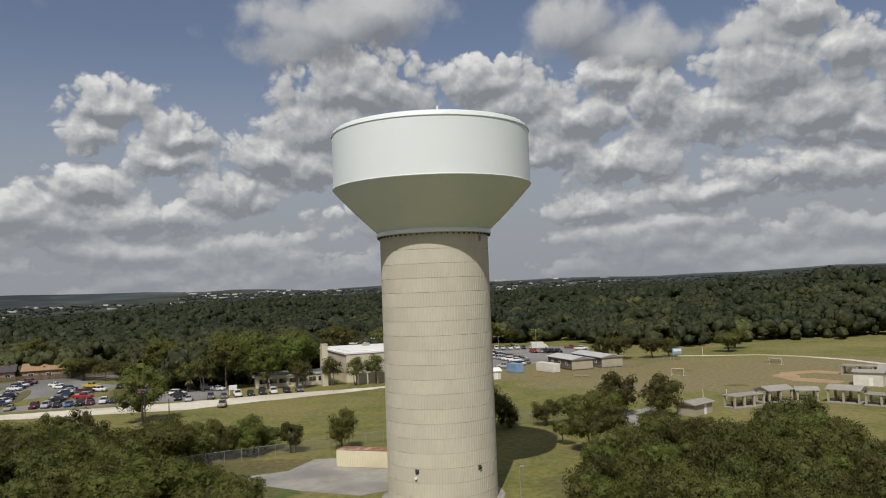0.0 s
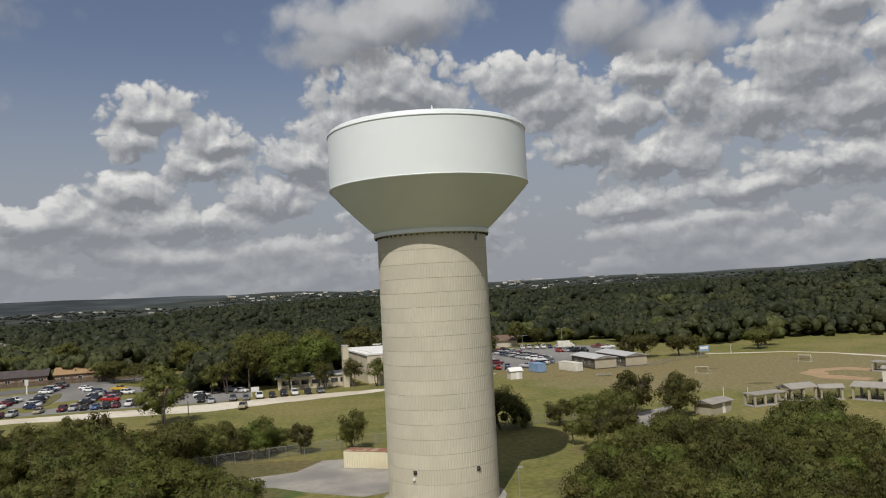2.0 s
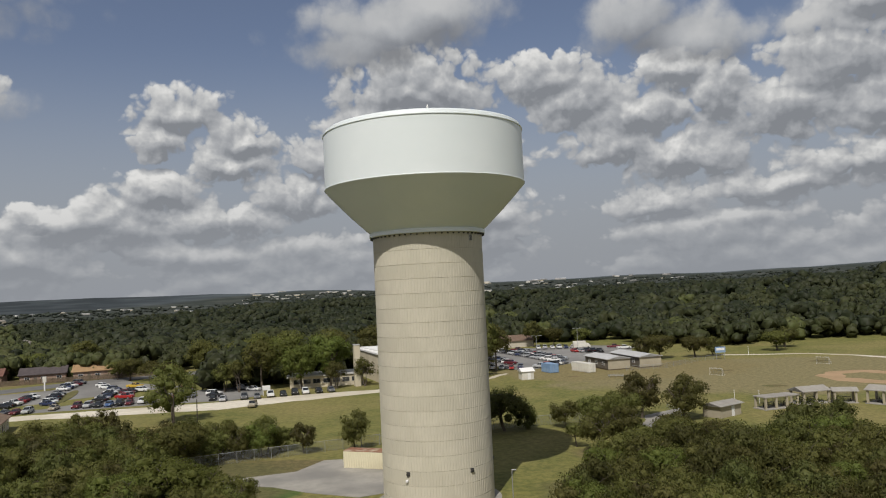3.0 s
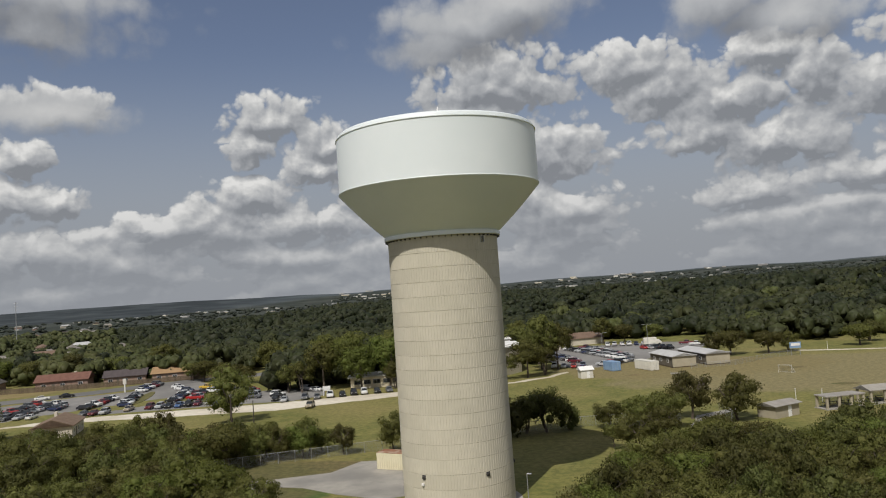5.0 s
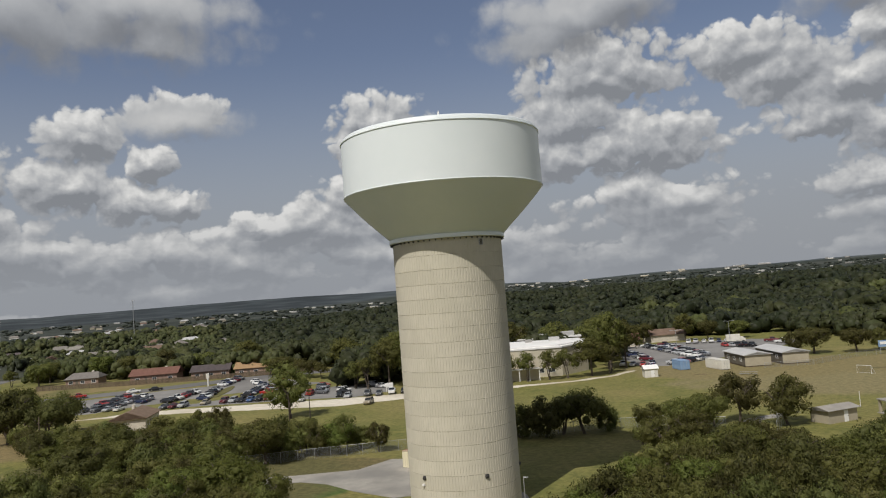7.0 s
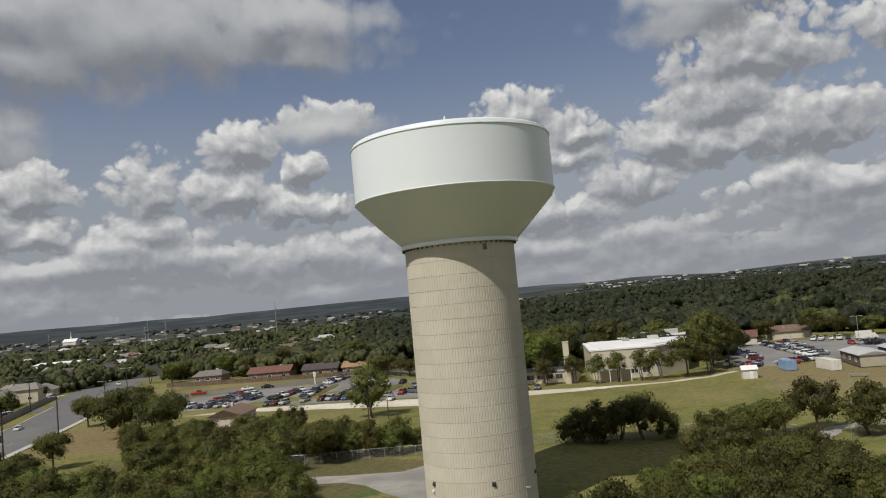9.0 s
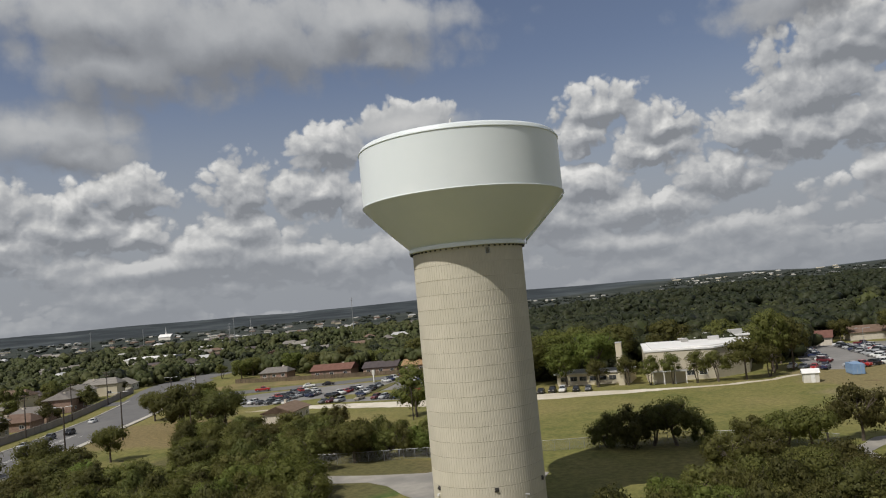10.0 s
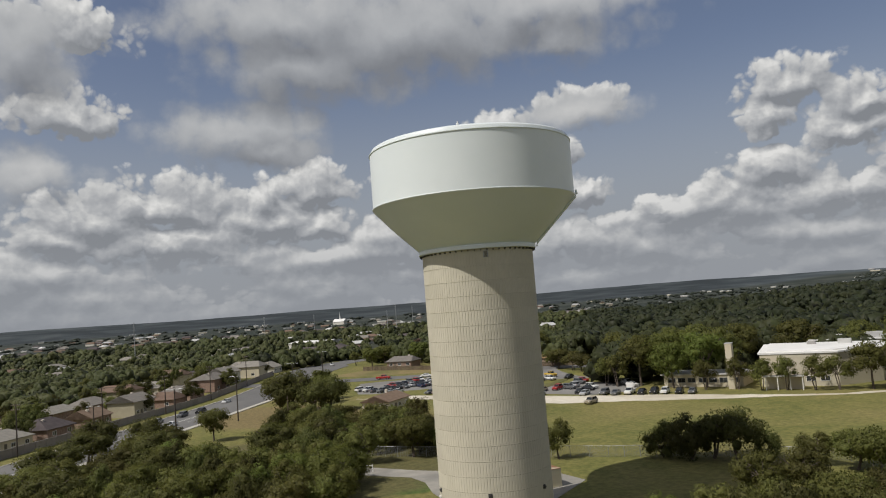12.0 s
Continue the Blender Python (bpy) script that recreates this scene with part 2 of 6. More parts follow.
def window_glass(name, tint):
    m = surface(name, tint, tuple(v * 0.7 for v in tint), scale=0.3, rough=0.06, spec=0.8)
    return m


def wire_mesh(name):
    """Chain-link fabric: thin woven wires with air between them."""
    m = bpy.data.materials.new(name)
    m.use_nodes = True
    nt = m.node_tree
    b = nt.nodes["Principled BSDF"]
    b.inputs["Base Color"].default_value, b.inputs["Roughness"].default_value, b.inputs["Metallic"].default_value = (0.30, 0.31, 0.31, 1), 0.5, 0.6
    tc = nt.nodes.new("ShaderNodeTexCoord")
    sep = nt.nodes.new("ShaderNodeSeparateXYZ")
    link(nt, tc.outputs["Object"], sep.inputs[0])
    run = maths(nt, "ADD", sep.outputs["X"], sep.outputs["Y"])
    wires = None
    for s in (1.0, -1.0):
        k = maths(nt, "FRACT", maths(nt, "MULTIPLY", maths(nt, "ADD", run, maths(nt, "MULTIPLY", sep.outputs["Z"], s)), 12.0))
        line = maths(nt, "LESS_THAN", k, 0.11)
        wires = line if wires is None else maths(nt, "MAXIMUM", wires, line)
    clear = nt.nodes.new("ShaderNodeBsdfTransparent")
    mix = nt.nodes.new("ShaderNodeMixShader")
    link(nt, wires, mix.inputs[0])
    link(nt, clear.outputs[0], mix.inputs[1])
    link(nt, b.outputs[0], mix.inputs[2])
    link(nt, mix.outputs[0], nt.nodes["Material Output"].inputs[0])
    return m


CONCRETE = surface("cast_concrete", (0.525, 0.490, 0.392), (0.565, 0.526, 0.424), 1.6, 0.9, 0.012, 6.0, big=(0.495, 0.462, 0.368), big_scale=0.16, vary=0.018, stretch=(1, 1, 0.45))
STEEL_WHITE = surface("white_tank_paint", (0.755, 0.805, 0.805), (0.785, 0.83, 0.828), 0.25, 0.36, 0.004, 0.3, big=(0.735, 0.79, 0.788), big_scale=0.07, spec=0.45)
STEEL_DARK = surface("dark_steel", (0.05, 0.05, 0.05), (0.09, 0.085, 0.08), 3.0, 0.6, metal=0.4)
GALVANISED = surface("galvanised_steel", (0.36, 0.37, 0.37), (0.45, 0.45, 0.44), 2.0, 0.5, metal=0.6)
GRASS = surface("mown_grass", (0.088, 0.092, 0.030), (0.135, 0.122, 0.046), 0.22, 0.95, 0.05, 3.0, big=(0.165, 0.135, 0.062), big_scale=0.022)
GRASS_DRY = surface("dry_verge_grass", (0.19, 0.155, 0.065), (0.24, 0.185, 0.085), 0.35, 0.95, 0.04, 3.0, big=(0.13, 0.125, 0.045), big_scale=0.06)
WEEDS_EARTH = surface("weedy_earth", (0.12, 0.105, 0.04), (0.18, 0.12, 0.065), 0.4, 0.95, 0.08, 2.0, big=(0.09, 0.095, 0.03), big_scale=0.05)
GRAVEL = surface("white_caliche_gravel", (0.56, 0.51, 0.41), (0.68, 0.63, 0.53), 0.6, 0.95, 0.03, 8.0, big=(0.47, 0.42, 0.32), big_scale=0.06)
ASPHALT = surface("worn_asphalt", (0.21, 0.203, 0.190), (0.255, 0.246, 0.230), 0.5, 0.9, 0.01, 12.0, big=(0.175, 0.168, 0.158), big_scale=0.05)
ROADTOP = surface("road_asphalt", (0.125, 0.122, 0.12), (0.15, 0.147, 0.142), 0.4, 0.9, 0.01, 12.0, big=(0.17, 0.165, 0.155), big_scale=0.04)
PAD = surface("stained_concrete_pad", (0.285, 0.268, 0.235), (0.36, 0.338, 0.295), 0.35, 0.9, 0.008, 9.0, big=(0.22, 0.21, 0.19), big_scale=0.12)
KERB = surface("kerb_concrete", (0.42, 0.40, 0.35), (0.50, 0.47, 0.41), 0.8, 0.9)
PAINT_LINE = surface("road_paint", (0.62, 0.60, 0.55), (0.7, 0.69, 0.65), 2.0, 0.8)
CLAY = surface("infield_clay", (0.31, 0.21, 0.115), (0.38, 0.265, 0.155), 0.6, 0.95, 0.01, 6.0, big=(0.40, 0.27, 0.16), big_scale=0.1)
BARK = surface("grey_brown_bark", (0.075, 0.06, 0.045), (0.14, 0.115, 0.09), 3.0, 0.95, 0.03, 6.0)
TIMBER = surface("weathered_timber", (0.10, 0.075, 0.05), (0.17, 0.13, 0.09), 1.5, 0.9, stretch=(1, 1, 0.15), vary=0.12)
CREOSOTE = surface("creosoted_pole", (0.045, 0.036, 0.03), (0.08, 0.065, 0.052), 2.0, 0.9)
LEAF_OAK = leafage("live_oak_leaves", (0.11, 0.114, 0.03), (0.169, 0.166, 0.046))
LEAF_DARK = leafage("dark_oak_leaves", (0.091, 0.098, 0.028), (0.144, 0.147, 0.043))
LEAF_BRIGHT = leafage("elm_leaves", (0.124, 0.149, 0.032), (0.176, 0.199, 0.048))
LEAF_DRY = leafage("mesquite_leaves", (0.132, 0.134, 0.036), (0.182, 0.172, 0.053))
LEAF_RUST = leafage("yellowing_leaves", (0.173, 0.124, 0.039), (0.225, 0.145, 0.056))
# woodland green, lowered partly for cloud shade lying on the woods
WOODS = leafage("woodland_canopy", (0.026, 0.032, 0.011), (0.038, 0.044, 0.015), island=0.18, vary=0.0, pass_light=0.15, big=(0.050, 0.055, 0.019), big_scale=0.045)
WOODS_TOWN = leafage("garden_canopy", (0.056, 0.068, 0.023), (0.080, 0.090, 0.031), island=0.18, vary=0.0, pass_light=0.25, big=(0.095, 0.100, 0.036), big_scale=0.05)
WOODS_LIGHT = leafage("light_woodland_canopy", (0.070, 0.082, 0.024), (0.095, 0.104, 0.032), island=0.14, vary=0.0, pass_light=0.2)
# the same oak canopy with cloud shade put into its colour
WOODS_CLOUD_SHADE = leafage("cloud_shaded_canopy", (0.016, 0.022, 0.008), (0.026, 0.032, 0.012), island=0.16, vary=0.0, pass_light=0.15, big=(0.036, 0.041, 0.015), big_scale=0.03)
# far thickets, tinted bluish for haze and darkened for cloud shade
HAZED_THICKET = leafage("hazed_thicket_canopy", (0.032, 0.040, 0.029), (0.043, 0.052, 0.036), island=0.14, vary=0.0, pass_light=0.1, big=(0.052, 0.060, 0.044), big_scale=0.006)
CREAM = surface("cream_stucco", (0.56, 0.50, 0.37), (0.62, 0.56, 0.43), 0.8, 0.9, big=(0.52, 0.46, 0.34), big_scale=0.2)
CREAM_METAL = surface("cream_painted_metal", (0.66, 0.61, 0.43), (0.71, 0.66, 0.48), 0.8, 0.55, big=(0.58, 0.52, 0.36), big_scale=0.25)
# panel cream, a little darker than the stucco cream
CREAM_DULL = surface("dull_cream_panel", (0.50, 0.455, 0.345), (0.55, 0.50, 0.39), 0.8, 0.9, big=(0.45, 0.41, 0.31), big_scale=0.2)
WHITE_ROOF = surface("white_membrane_roof", (0.74, 0.73, 0.70), (0.79, 0.78, 0.75), 0.3, 0.7, big=(0.68, 0.67, 0.64), big_scale=0.08)
GREY_WALL = surface("grey_panel_wall", (0.30, 0.29, 0.27), (0.35, 0.34, 0.315), 0.7, 0.85)
METAL_ROOF = surface("pale_metal_roof", (0.46, 0.455, 0.44), (0.53, 0.525, 0.505), 0.4, 0.5, metal=0.15, vary=0.1)
SHELTER_ROOF = surface("weathered_roof_sheet", (0.27, 0.25, 0.22), (0.33, 0.31, 0.275), 0.5, 0.7, vary=0.1)
TAN_SIDING = surface("tan_siding", (0.36, 0.32, 0.235), (0.41, 0.365, 0.27), 0.6, 0.85, vary=0.06)
BROWN_SIDING = surface("brown_siding", (0.13, 0.115, 0.09), (0.17, 0.15, 0.12), 0.6, 0.85)
ROOF_RED = surface("rust_red_shingles", (0.135, 0.066, 0.050), (0.18, 0.090, 0.068), 0.8, 0.9, 0.02, 5.0, vary=0.05)
ROOF_BROWN = surface("brown_shingles", (0.145, 0.098, 0.070), (0.195, 0.135, 0.098), 0.8, 0.9, 0.02, 5.0, vary=0.12)
ROOF_ORANGE = surface("ochre_shingles", (0.29, 0.185, 0.095), (0.35, 0.23, 0.125), 0.8, 0.9, 0.02, 5.0)
ROOF_DARK = surface("charcoal_shingles", (0.075, 0.062, 0.062), (0.105, 0.088, 0.085), 0.8, 0.9, 0.02, 5.0, vary=0.15)
ROOF_GREY = surface("grey_shingles", (0.19, 0.175, 0.155), (0.25, 0.23, 0.20), 0.8, 0.9, 0.02, 5.0, vary=0.25)
BRICK = surface("brick_wall", (0.25, 0.16, 0.12), (0.36, 0.27, 0.21), 1.5, 0.9, vary=0.15)
STONE_PALE = surface("pale_limestone", (0.50, 0.45, 0.37), (0.60, 0.55, 0.46), 1.2, 0.9, 0.02, 3.0)
GLASS_DARK = window_glass("dark_glazing", (0.03, 0.035, 0.04))
CAR_GLASS = window_glass("car_glazing", (0.02, 0.024, 0.028))
TYRE = surface("tyre_rubber", (0.018, 0.018, 0.018), (0.03, 0.03, 0.03), 4.0, 0.9)
RIM = surface("wheel_alloy", (0.42, 0.42, 0.42), (0.5, 0.5, 0.5), 4.0, 0.35, metal=0.8)
LAMP_CLEAR = surface("headlight_lens", (0.6, 0.6, 0.58), (0.7, 0.7, 0.68), 4.0, 0.15)
LAMP_RED = surface("tail_light_lens", (0.25, 0.02, 0.015), (0.32, 0.03, 0.02), 4.0, 0.2)
BLUE_BOX = surface("faded_blue_paint", (0.17, 0.27, 0.42), (0.21, 0.32, 0.48), 0.8, 0.6, big=(0.25, 0.35, 0.47), big_scale=0.4)
WHITE_BOX = surface("off_white_paint", (0.62, 0.60, 0.53), (0.68, 0.66, 0.58), 0.8, 0.6, big=(0.55, 0.52, 0.45), big_scale=0.3, vary=0.05)
RUST = surface("rusted_steel", (0.20, 0.085, 0.045), (0.30, 0.15, 0.09), 1.5, 0.9, big=(0.45, 0.38, 0.28), big_scale=0.6)
WALL_GREY = surface("precast_fence_wall", (0.25, 0.225, 0.205), (0.30, 0.27, 0.245), 0.8, 0.9, big=(0.22, 0.20, 0.185), big_scale=0.1, vary=0.06)
CHAIN = wire_mesh("chain_link")
WHITE_TRIM = surface("white_trim_paint", (0.72, 0.71, 0.68), (0.77, 0.76, 0.73), 1.0, 0.6)


# ---------------------------------------------------------------- mesh tools
class Geo:
    """Collects vertices, faces and material slots for one mesh."""

    def __init__(self):
        self.v, self.f, self.k = [], [], []

    def add(self, verts, faces, slot=0):
        n = len(self.v)
        self.v += [tuple(p) for p in verts]
        self.f += [tuple(n + i for i in q) for q in faces]
        self.k += [slot] * len(faces)
        return self

    def box(self, c, s, rz=0.0, slot=0, bevel=0.0, m=None):
        """A box with centre c, sizes s; bevel chamfers the upright and top edges."""
        x, y, z = s[0] / 2, s[1] / 2, s[2] / 2
        if bevel:
            b = min(bevel, x * 0.8, y * 0.8, z * 0.8)
            ring = lambda q, r, h: [(q, -r + b, h), (q, r - b, h), (q - b, r, h), (-q + b, r, h), (-q, r - b, h), (-q, -r + b, h), (-q + b, -r, h), (q - b, -r, h)]
            vs = ring(x, y, -z) + ring(x, y, z - b) + ring(x - b, y - b, z)
            fs = [tuple(range(7, -1, -1))] + [(i, (i + 1) % 8, 8 + (i + 1) % 8, 8 + i) for i in range(8)] + [(8 + i, 8 + (i + 1) % 8, 16 + (i + 1) % 8, 16 + i) for i in range(8)] + [tuple(range(16, 24))]
        else:
            vs = [(-x, -y, -z), (x, -y, -z), (x, y, -z), (-x, y, -z), (-x, -y, z), (x, -y, z), (x, y, z), (-x, y, z)]
            fs = [(3, 2, 1, 0), (4, 5, 6, 7), (0, 1, 5, 4), (1, 2, 6, 5), (2, 3, 7, 6), (3, 0, 4, 7)]
        t = Matrix.Translation(c) @ Matrix.Rotation(rz, 4, "Z")
        if m is not None:
            t = m @ t
        return self.add([t @ Vector(p) for p in vs], fs, slot)

    def tube(self, pts, radii, sides=8, slot=0, caps=True):
        """A round bar through pts with the radii given."""
        pts = [Vector(p) for p in pts]
        rows = []
        for i, p in enumerate(pts):
            d = (pts[min(i + 1, len(pts) - 1)] - pts[max(i - 1, 0)]).normalized()
            side = d.cross(Vector((0, 0, 1)) if abs(d.z) < 0.9 else Vector((1, 0, 0))).normalized()
            up = side.cross(d)
            rows.append([p + radii[i] * (math.cos(a) * side + math.sin(a) * up) for a in [2 * math.pi * j / sides for j in range(sides)]])
        vs = [q for r in rows for q in r]
        fs = [(i * sides + j, i * sides + (j + 1) % sides, (i + 1) * sides + (j + 1) % sides, (i + 1) * sides + j) for i in range(len(rows) - 1) for j in range(sides)]
        if caps:
            fs += [tuple(range(sides - 1, -1, -1)), tuple((len(rows) - 1) * sides + j for j in range(sides))]
        return self.add(vs, fs, slot)

    def lathe(self, profile, sides=96, slot=0):
        """Turns a profile of (radius, height) round the z axis."""
        vs = [(r * math.cos(2 * math.pi * j / sides), r * math.sin(2 * math.pi * j / sides), z) for r, z in profile for j in range(sides)]
        fs = [(i * sides + j, i * sides + (j + 1) % sides, (i + 1) * sides + (j + 1) % sides, (i + 1) * sides + j) for i in range(len(profile) - 1) for j in range(sides)]
        return self.add(vs, fs, slot)

    def slab(self, outline, z0, z1, slot=0):
        """An upright prism on a flat outline (counter-clockwise)."""
        n = len(outline)
        area = sum(outline[i][0] * outline[(i + 1) % n][1] - outline[(i + 1) % n][0] * outline[i][1] for i in range(n))
        if area < 0:
            outline = outline[::-1]
        vs = [(x, y, z0) for x, y in outline] + [(x, y, z1) for x, y in outline]
        fs = [tuple(range(n - 1, -1, -1)), tuple(range(n, 2 * n))] + [(i, (i + 1) % n, n + (i + 1) % n, n + i) for i in range(n)]
        return self.add(vs, fs, slot)

    def gable(self, c, s, over=0.4, pitch=0.35, thick=0.18, slot=0, hip=0.0):
        """A pitched roof over a plan of size s at eaves height c[2]; the ridge runs along x; hip draws the ridge ends in."""
        x, y = s[0] / 2 + over, s[1] / 2 + over
        h = pitch * y
        vs = []
        for d in (0.0, thick):
            vs += [(-x, -y, d), (x, -y, d), (x, y, d), (-x, y, d), (-x + hip, 0, h + d), (x - hip, 0, h + d)]
        fs = [(3, 2, 5, 4)[::-1], (1, 0, 4, 5)[::-1], (0, 3, 4)[::-1], (2, 1, 5)[::-1]]
        fs = [(0, 1, 5, 4)[::-1], (2, 3, 4, 5)[::-1], (3, 0, 4)[::-1], (1, 2, 5)[::-1],
              (6, 7, 11, 10), (8, 9, 10, 11), (9, 6, 10), (7, 8, 11), (0, 1, 7, 6), (1, 2, 8, 7), (2, 3, 9, 8), (3, 0, 6, 9)]
        return self.add([(c[0] + p[0], c[1] + p[1], c[2] + p[2]) for p in vs], fs, slot)

    def mesh(self, name, mats, smooth=False):
        me = bpy.data.meshes.new(name)
        me.from_pydata(self.v, [], self.f)
        for m in mats if isinstance(mats, (list, tuple)) else [mats]:
            me.materials.append(m)
        if any(self.k):
            me.polygons.foreach_set("material_index", self.k)
        if smooth:
            me.polygons.foreach_set("use_smooth", [True] * len(self.f))
        me.update()
        if smooth:
            me.set_sharp_from_angle(angle=radians(25))
        return me


def part(name, geo, material, parent=None, label="", smooth=False, at=None):
    """Links a mesh as one object, under a thing or a part where one is given."""
    ob = new(name, geo if isinstance(geo, bpy.types.Mesh) else geo.mesh(name, material, smooth))
    if parent is not None:
        ob.parent = parent
    if at is not None:
        ob.matrix_basis = at
    if label:
        ob["label"] = label
    return ob


def thing(name, m, label, category, group="", kind=""):
    ob = new(name)
    ob.matrix_basis = m
    return tagged(ob, label, category, group, kind)


def from_arrays(name, verts, mats, normals):
    """A mesh of loose triangles from an array of their corners, with a normal for each corner."""
    me = bpy.data.meshes.new(name)
    n = len(verts)
    me.vertices.add(n)
    me.vertices.foreach_set("co", np.ascontiguousarray(verts, dtype=np.float32).ravel())
    me.loops.add(n)
    me.loops.foreach_set("vertex_index", np.arange(n, dtype=np.int32))
    me.polygons.add(n // 3)
    me.polygons.foreach_set("loop_start", np.arange(0, n, 3, dtype=np.int32))
    for m in mats:
        me.materials.append(m)
    me.update(calc_edges=True)
    me.polygons.foreach_set("use_smooth", np.ones(n // 3, dtype=bool))
    me.normals_split_custom_set_from_vertices(np.ascontiguousarray(normals, dtype=np.float32))
    return me


def step(a, b, x):
    k = min(1.0, max(0.0, (x - a) / (b - a)))
    return k * k * (3 - 2 * k)


# ---------------------------------------------------------------- ground
def height(x, y):
    """Lie of the land: level round the tower, a rise to the street in the north-west, a wooded hill in the east, far ridges."""
    r = math.hypot(x, y)
    s = (x + 115) * -0.62 + (y - 95) * 0.78
    z = (2.2 * step(0, 70, s) + 1.0 * step(50, 85, s)) * step(-30, -90, x) * (1 - step(260, 420, r))
    if r > 230:
        az = math.degrees(math.atan2(x, y))
        east = step(-34, -14, az) * step(150, 110, abs(az))
        z += 12.0 * step(280, 820, r) * (1 - step(950, 1350, r)) * east
        z += 15.0 * math.exp(-(((x - 330) / 200) ** 2 + ((y - 400) / 180) ** 2)) * step(230, 330, r)
        z += 4.0 * step(400, 1600, r) * noise.noise((x * 0.0021, y * 0.0021, 3.0))
        z += 15.0 * step(1400, 2700, r) * (1 - east) + 34.0 * step(1500, 3900, r) * east
        # ridges all round the horizon
        top = 58 + 18 * noise.noise((az * 0.045, 2.0, 7.0)) + 11 * noise.noise((az * 0.16, 5.0, 1.0)) + 5 * noise.noise((az * 0.45, 9.0, 1.0)) + 14 * math.exp(-((az + 15) / 3.0) ** 2)
        z += step(2800, 4350, r) * (top * (1 - east) + (top - 30) * east)
    return z


def make_ground():
    radii = [0, 12, 24, 36, 48, 60, 75, 90, 105, 120, 135, 150, 170, 190, 210, 230, 260, 290, 320, 360, 400, 450, 510, 580, 660, 760, 880, 1020, 1200, 1400, 1650, 1950, 2300, 2700, 3150, 3600, 4050, 4450, 4800]
    sides = 180
    g = Geo()
    vs = [(0, 0, height(0, 0))]
    for r in radii[1:]:
        for j in range(sides):
            a = 2 * math.pi * j / sides
            x, y = r * math.cos(a), r * math.sin(a)
            vs.append((x, y, height(x, y)))
    fs = [(0, 1 + j, 1 + (j + 1) % sides) for j in range(sides)]
    for i in range(len(radii) - 2):
        a, b = 1 + i * sides, 1 + (i + 1) * sides
        fs += [(a + j, b + j, b + (j + 1) % sides, a + (j + 1) % sides) for j in range(sides)]
    g.add(vs, fs)
    m = surface("ground_cover", (0.116, 0.124, 0.031), (0.180, 0.170, 0.049), 0.16, 0.95, 0.05, 2.5, big=(0.204, 0.178, 0.063), big_scale=0.030)
    nt = m.node_tree
    b = nt.nodes["Principled BSDF"]
    colour = b.inputs["Base Color"].links[0].from_socket
    tc = nt.nodes.new("ShaderNodeTexCoord")
    wob = nt.nodes.new("ShaderNodeTexNoise")
    wob.inputs["Scale"].default_value, wob.inputs["Detail"].default_value = 0.06, 4.0
    link(nt, tc.outputs["Object"], wob.inputs["Vector"])
    grain = nt.nodes.new("ShaderNodeTexNoise")
    grain.inputs["Scale"].default_value, grain.inputs["Detail"].default_value = 0.35, 5.0
    link(nt, tc.outputs["Object"], grain.inputs["Vector"])
    edge = maths(nt, "MULTIPLY", maths(nt, "SUBTRACT", wob.outputs[0], 0.5), 0.9)
    # soil and turf of their own: centre, half axes, two colours
    for cx, cy, rx, ry, c1, c2 in (
        (88, 118, 62, 40, (0.182, 0.158, 0.072), (0.222, 0.190, 0.092)),
        (45, 140, 40, 25, (0.180, 0.150, 0.064), (0.215, 0.178, 0.080)),
        (58, -8, 26, 34, (0.110, 0.095, 0.036), (0.165, 0.110, 0.060)),
        (-27, 4.5, 8, 4.5, (0.060, 0.100, 0.022), (0.085, 0.120, 0.030)),
        (-128, 38, 34, 20, (0.175, 0.140, 0.060), (0.215, 0.165, 0.075)),
        (-30, 21, 12, 5, (0.130, 0.108, 0.045), (0.165, 0.130, 0.058)),
        (34, 24, 13, 7, (0.130, 0.118, 0.045), (0.175, 0.140, 0.062)),
        (-58, 8, 36, 28, (0.090, 0.088, 0.032), (0.130, 0.116, 0.046)),
        (34, -2, 20, 18, (0.095, 0.092, 0.034), (0.135, 0.120, 0.048)),
    ):
        d = vmath(nt, "LENGTH", vmath(nt, "MULTIPLY", vmath(nt, "SUBTRACT", tc.outputs["Object"], (cx, cy, 0)), (1 / rx, 1 / ry, 0)))
        colour = blend(nt, ramp_range(nt, maths(nt, "ADD", d, edge), 1.12, 0.88), colour, blend(nt, grain.outputs[0], c1, c2))
    d = vmath(nt, "LENGTH", vmath(nt, "MULTIPLY", tc.outputs["Object"], (1 / 300, 1 / 300, 0)))
    colour = blend(nt, ramp_range(nt, maths(nt, "ADD", d, edge), 1.0, 1.3), colour, blend(nt, grain.outputs[0], (0.034, 0.040, 0.026), (0.050, 0.054, 0.034)))
    tuft = nt.nodes.new("ShaderNodeTexNoise")
    tuft.inputs["Scale"].default_value, tuft.inputs["Detail"].default_value, tuft.inputs["Roughness"].default_value = 0.9, 6.0, 0.68
    link(nt, tc.outputs["Object"], tuft.inputs["Vector"])
    colour = blend(nt, 1.0, colour, blend(nt, ramp_range(nt, tuft.outputs[0], 0.34, 0.66), (0.74, 0.76, 0.74), (1.22, 1.18, 1.20)), "MULTIPLY")
    # far plain of clearings and thickets, then ridges, bluish haze put into their colour
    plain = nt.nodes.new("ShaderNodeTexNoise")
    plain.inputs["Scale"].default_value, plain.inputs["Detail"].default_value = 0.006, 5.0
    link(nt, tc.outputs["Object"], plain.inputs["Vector"])
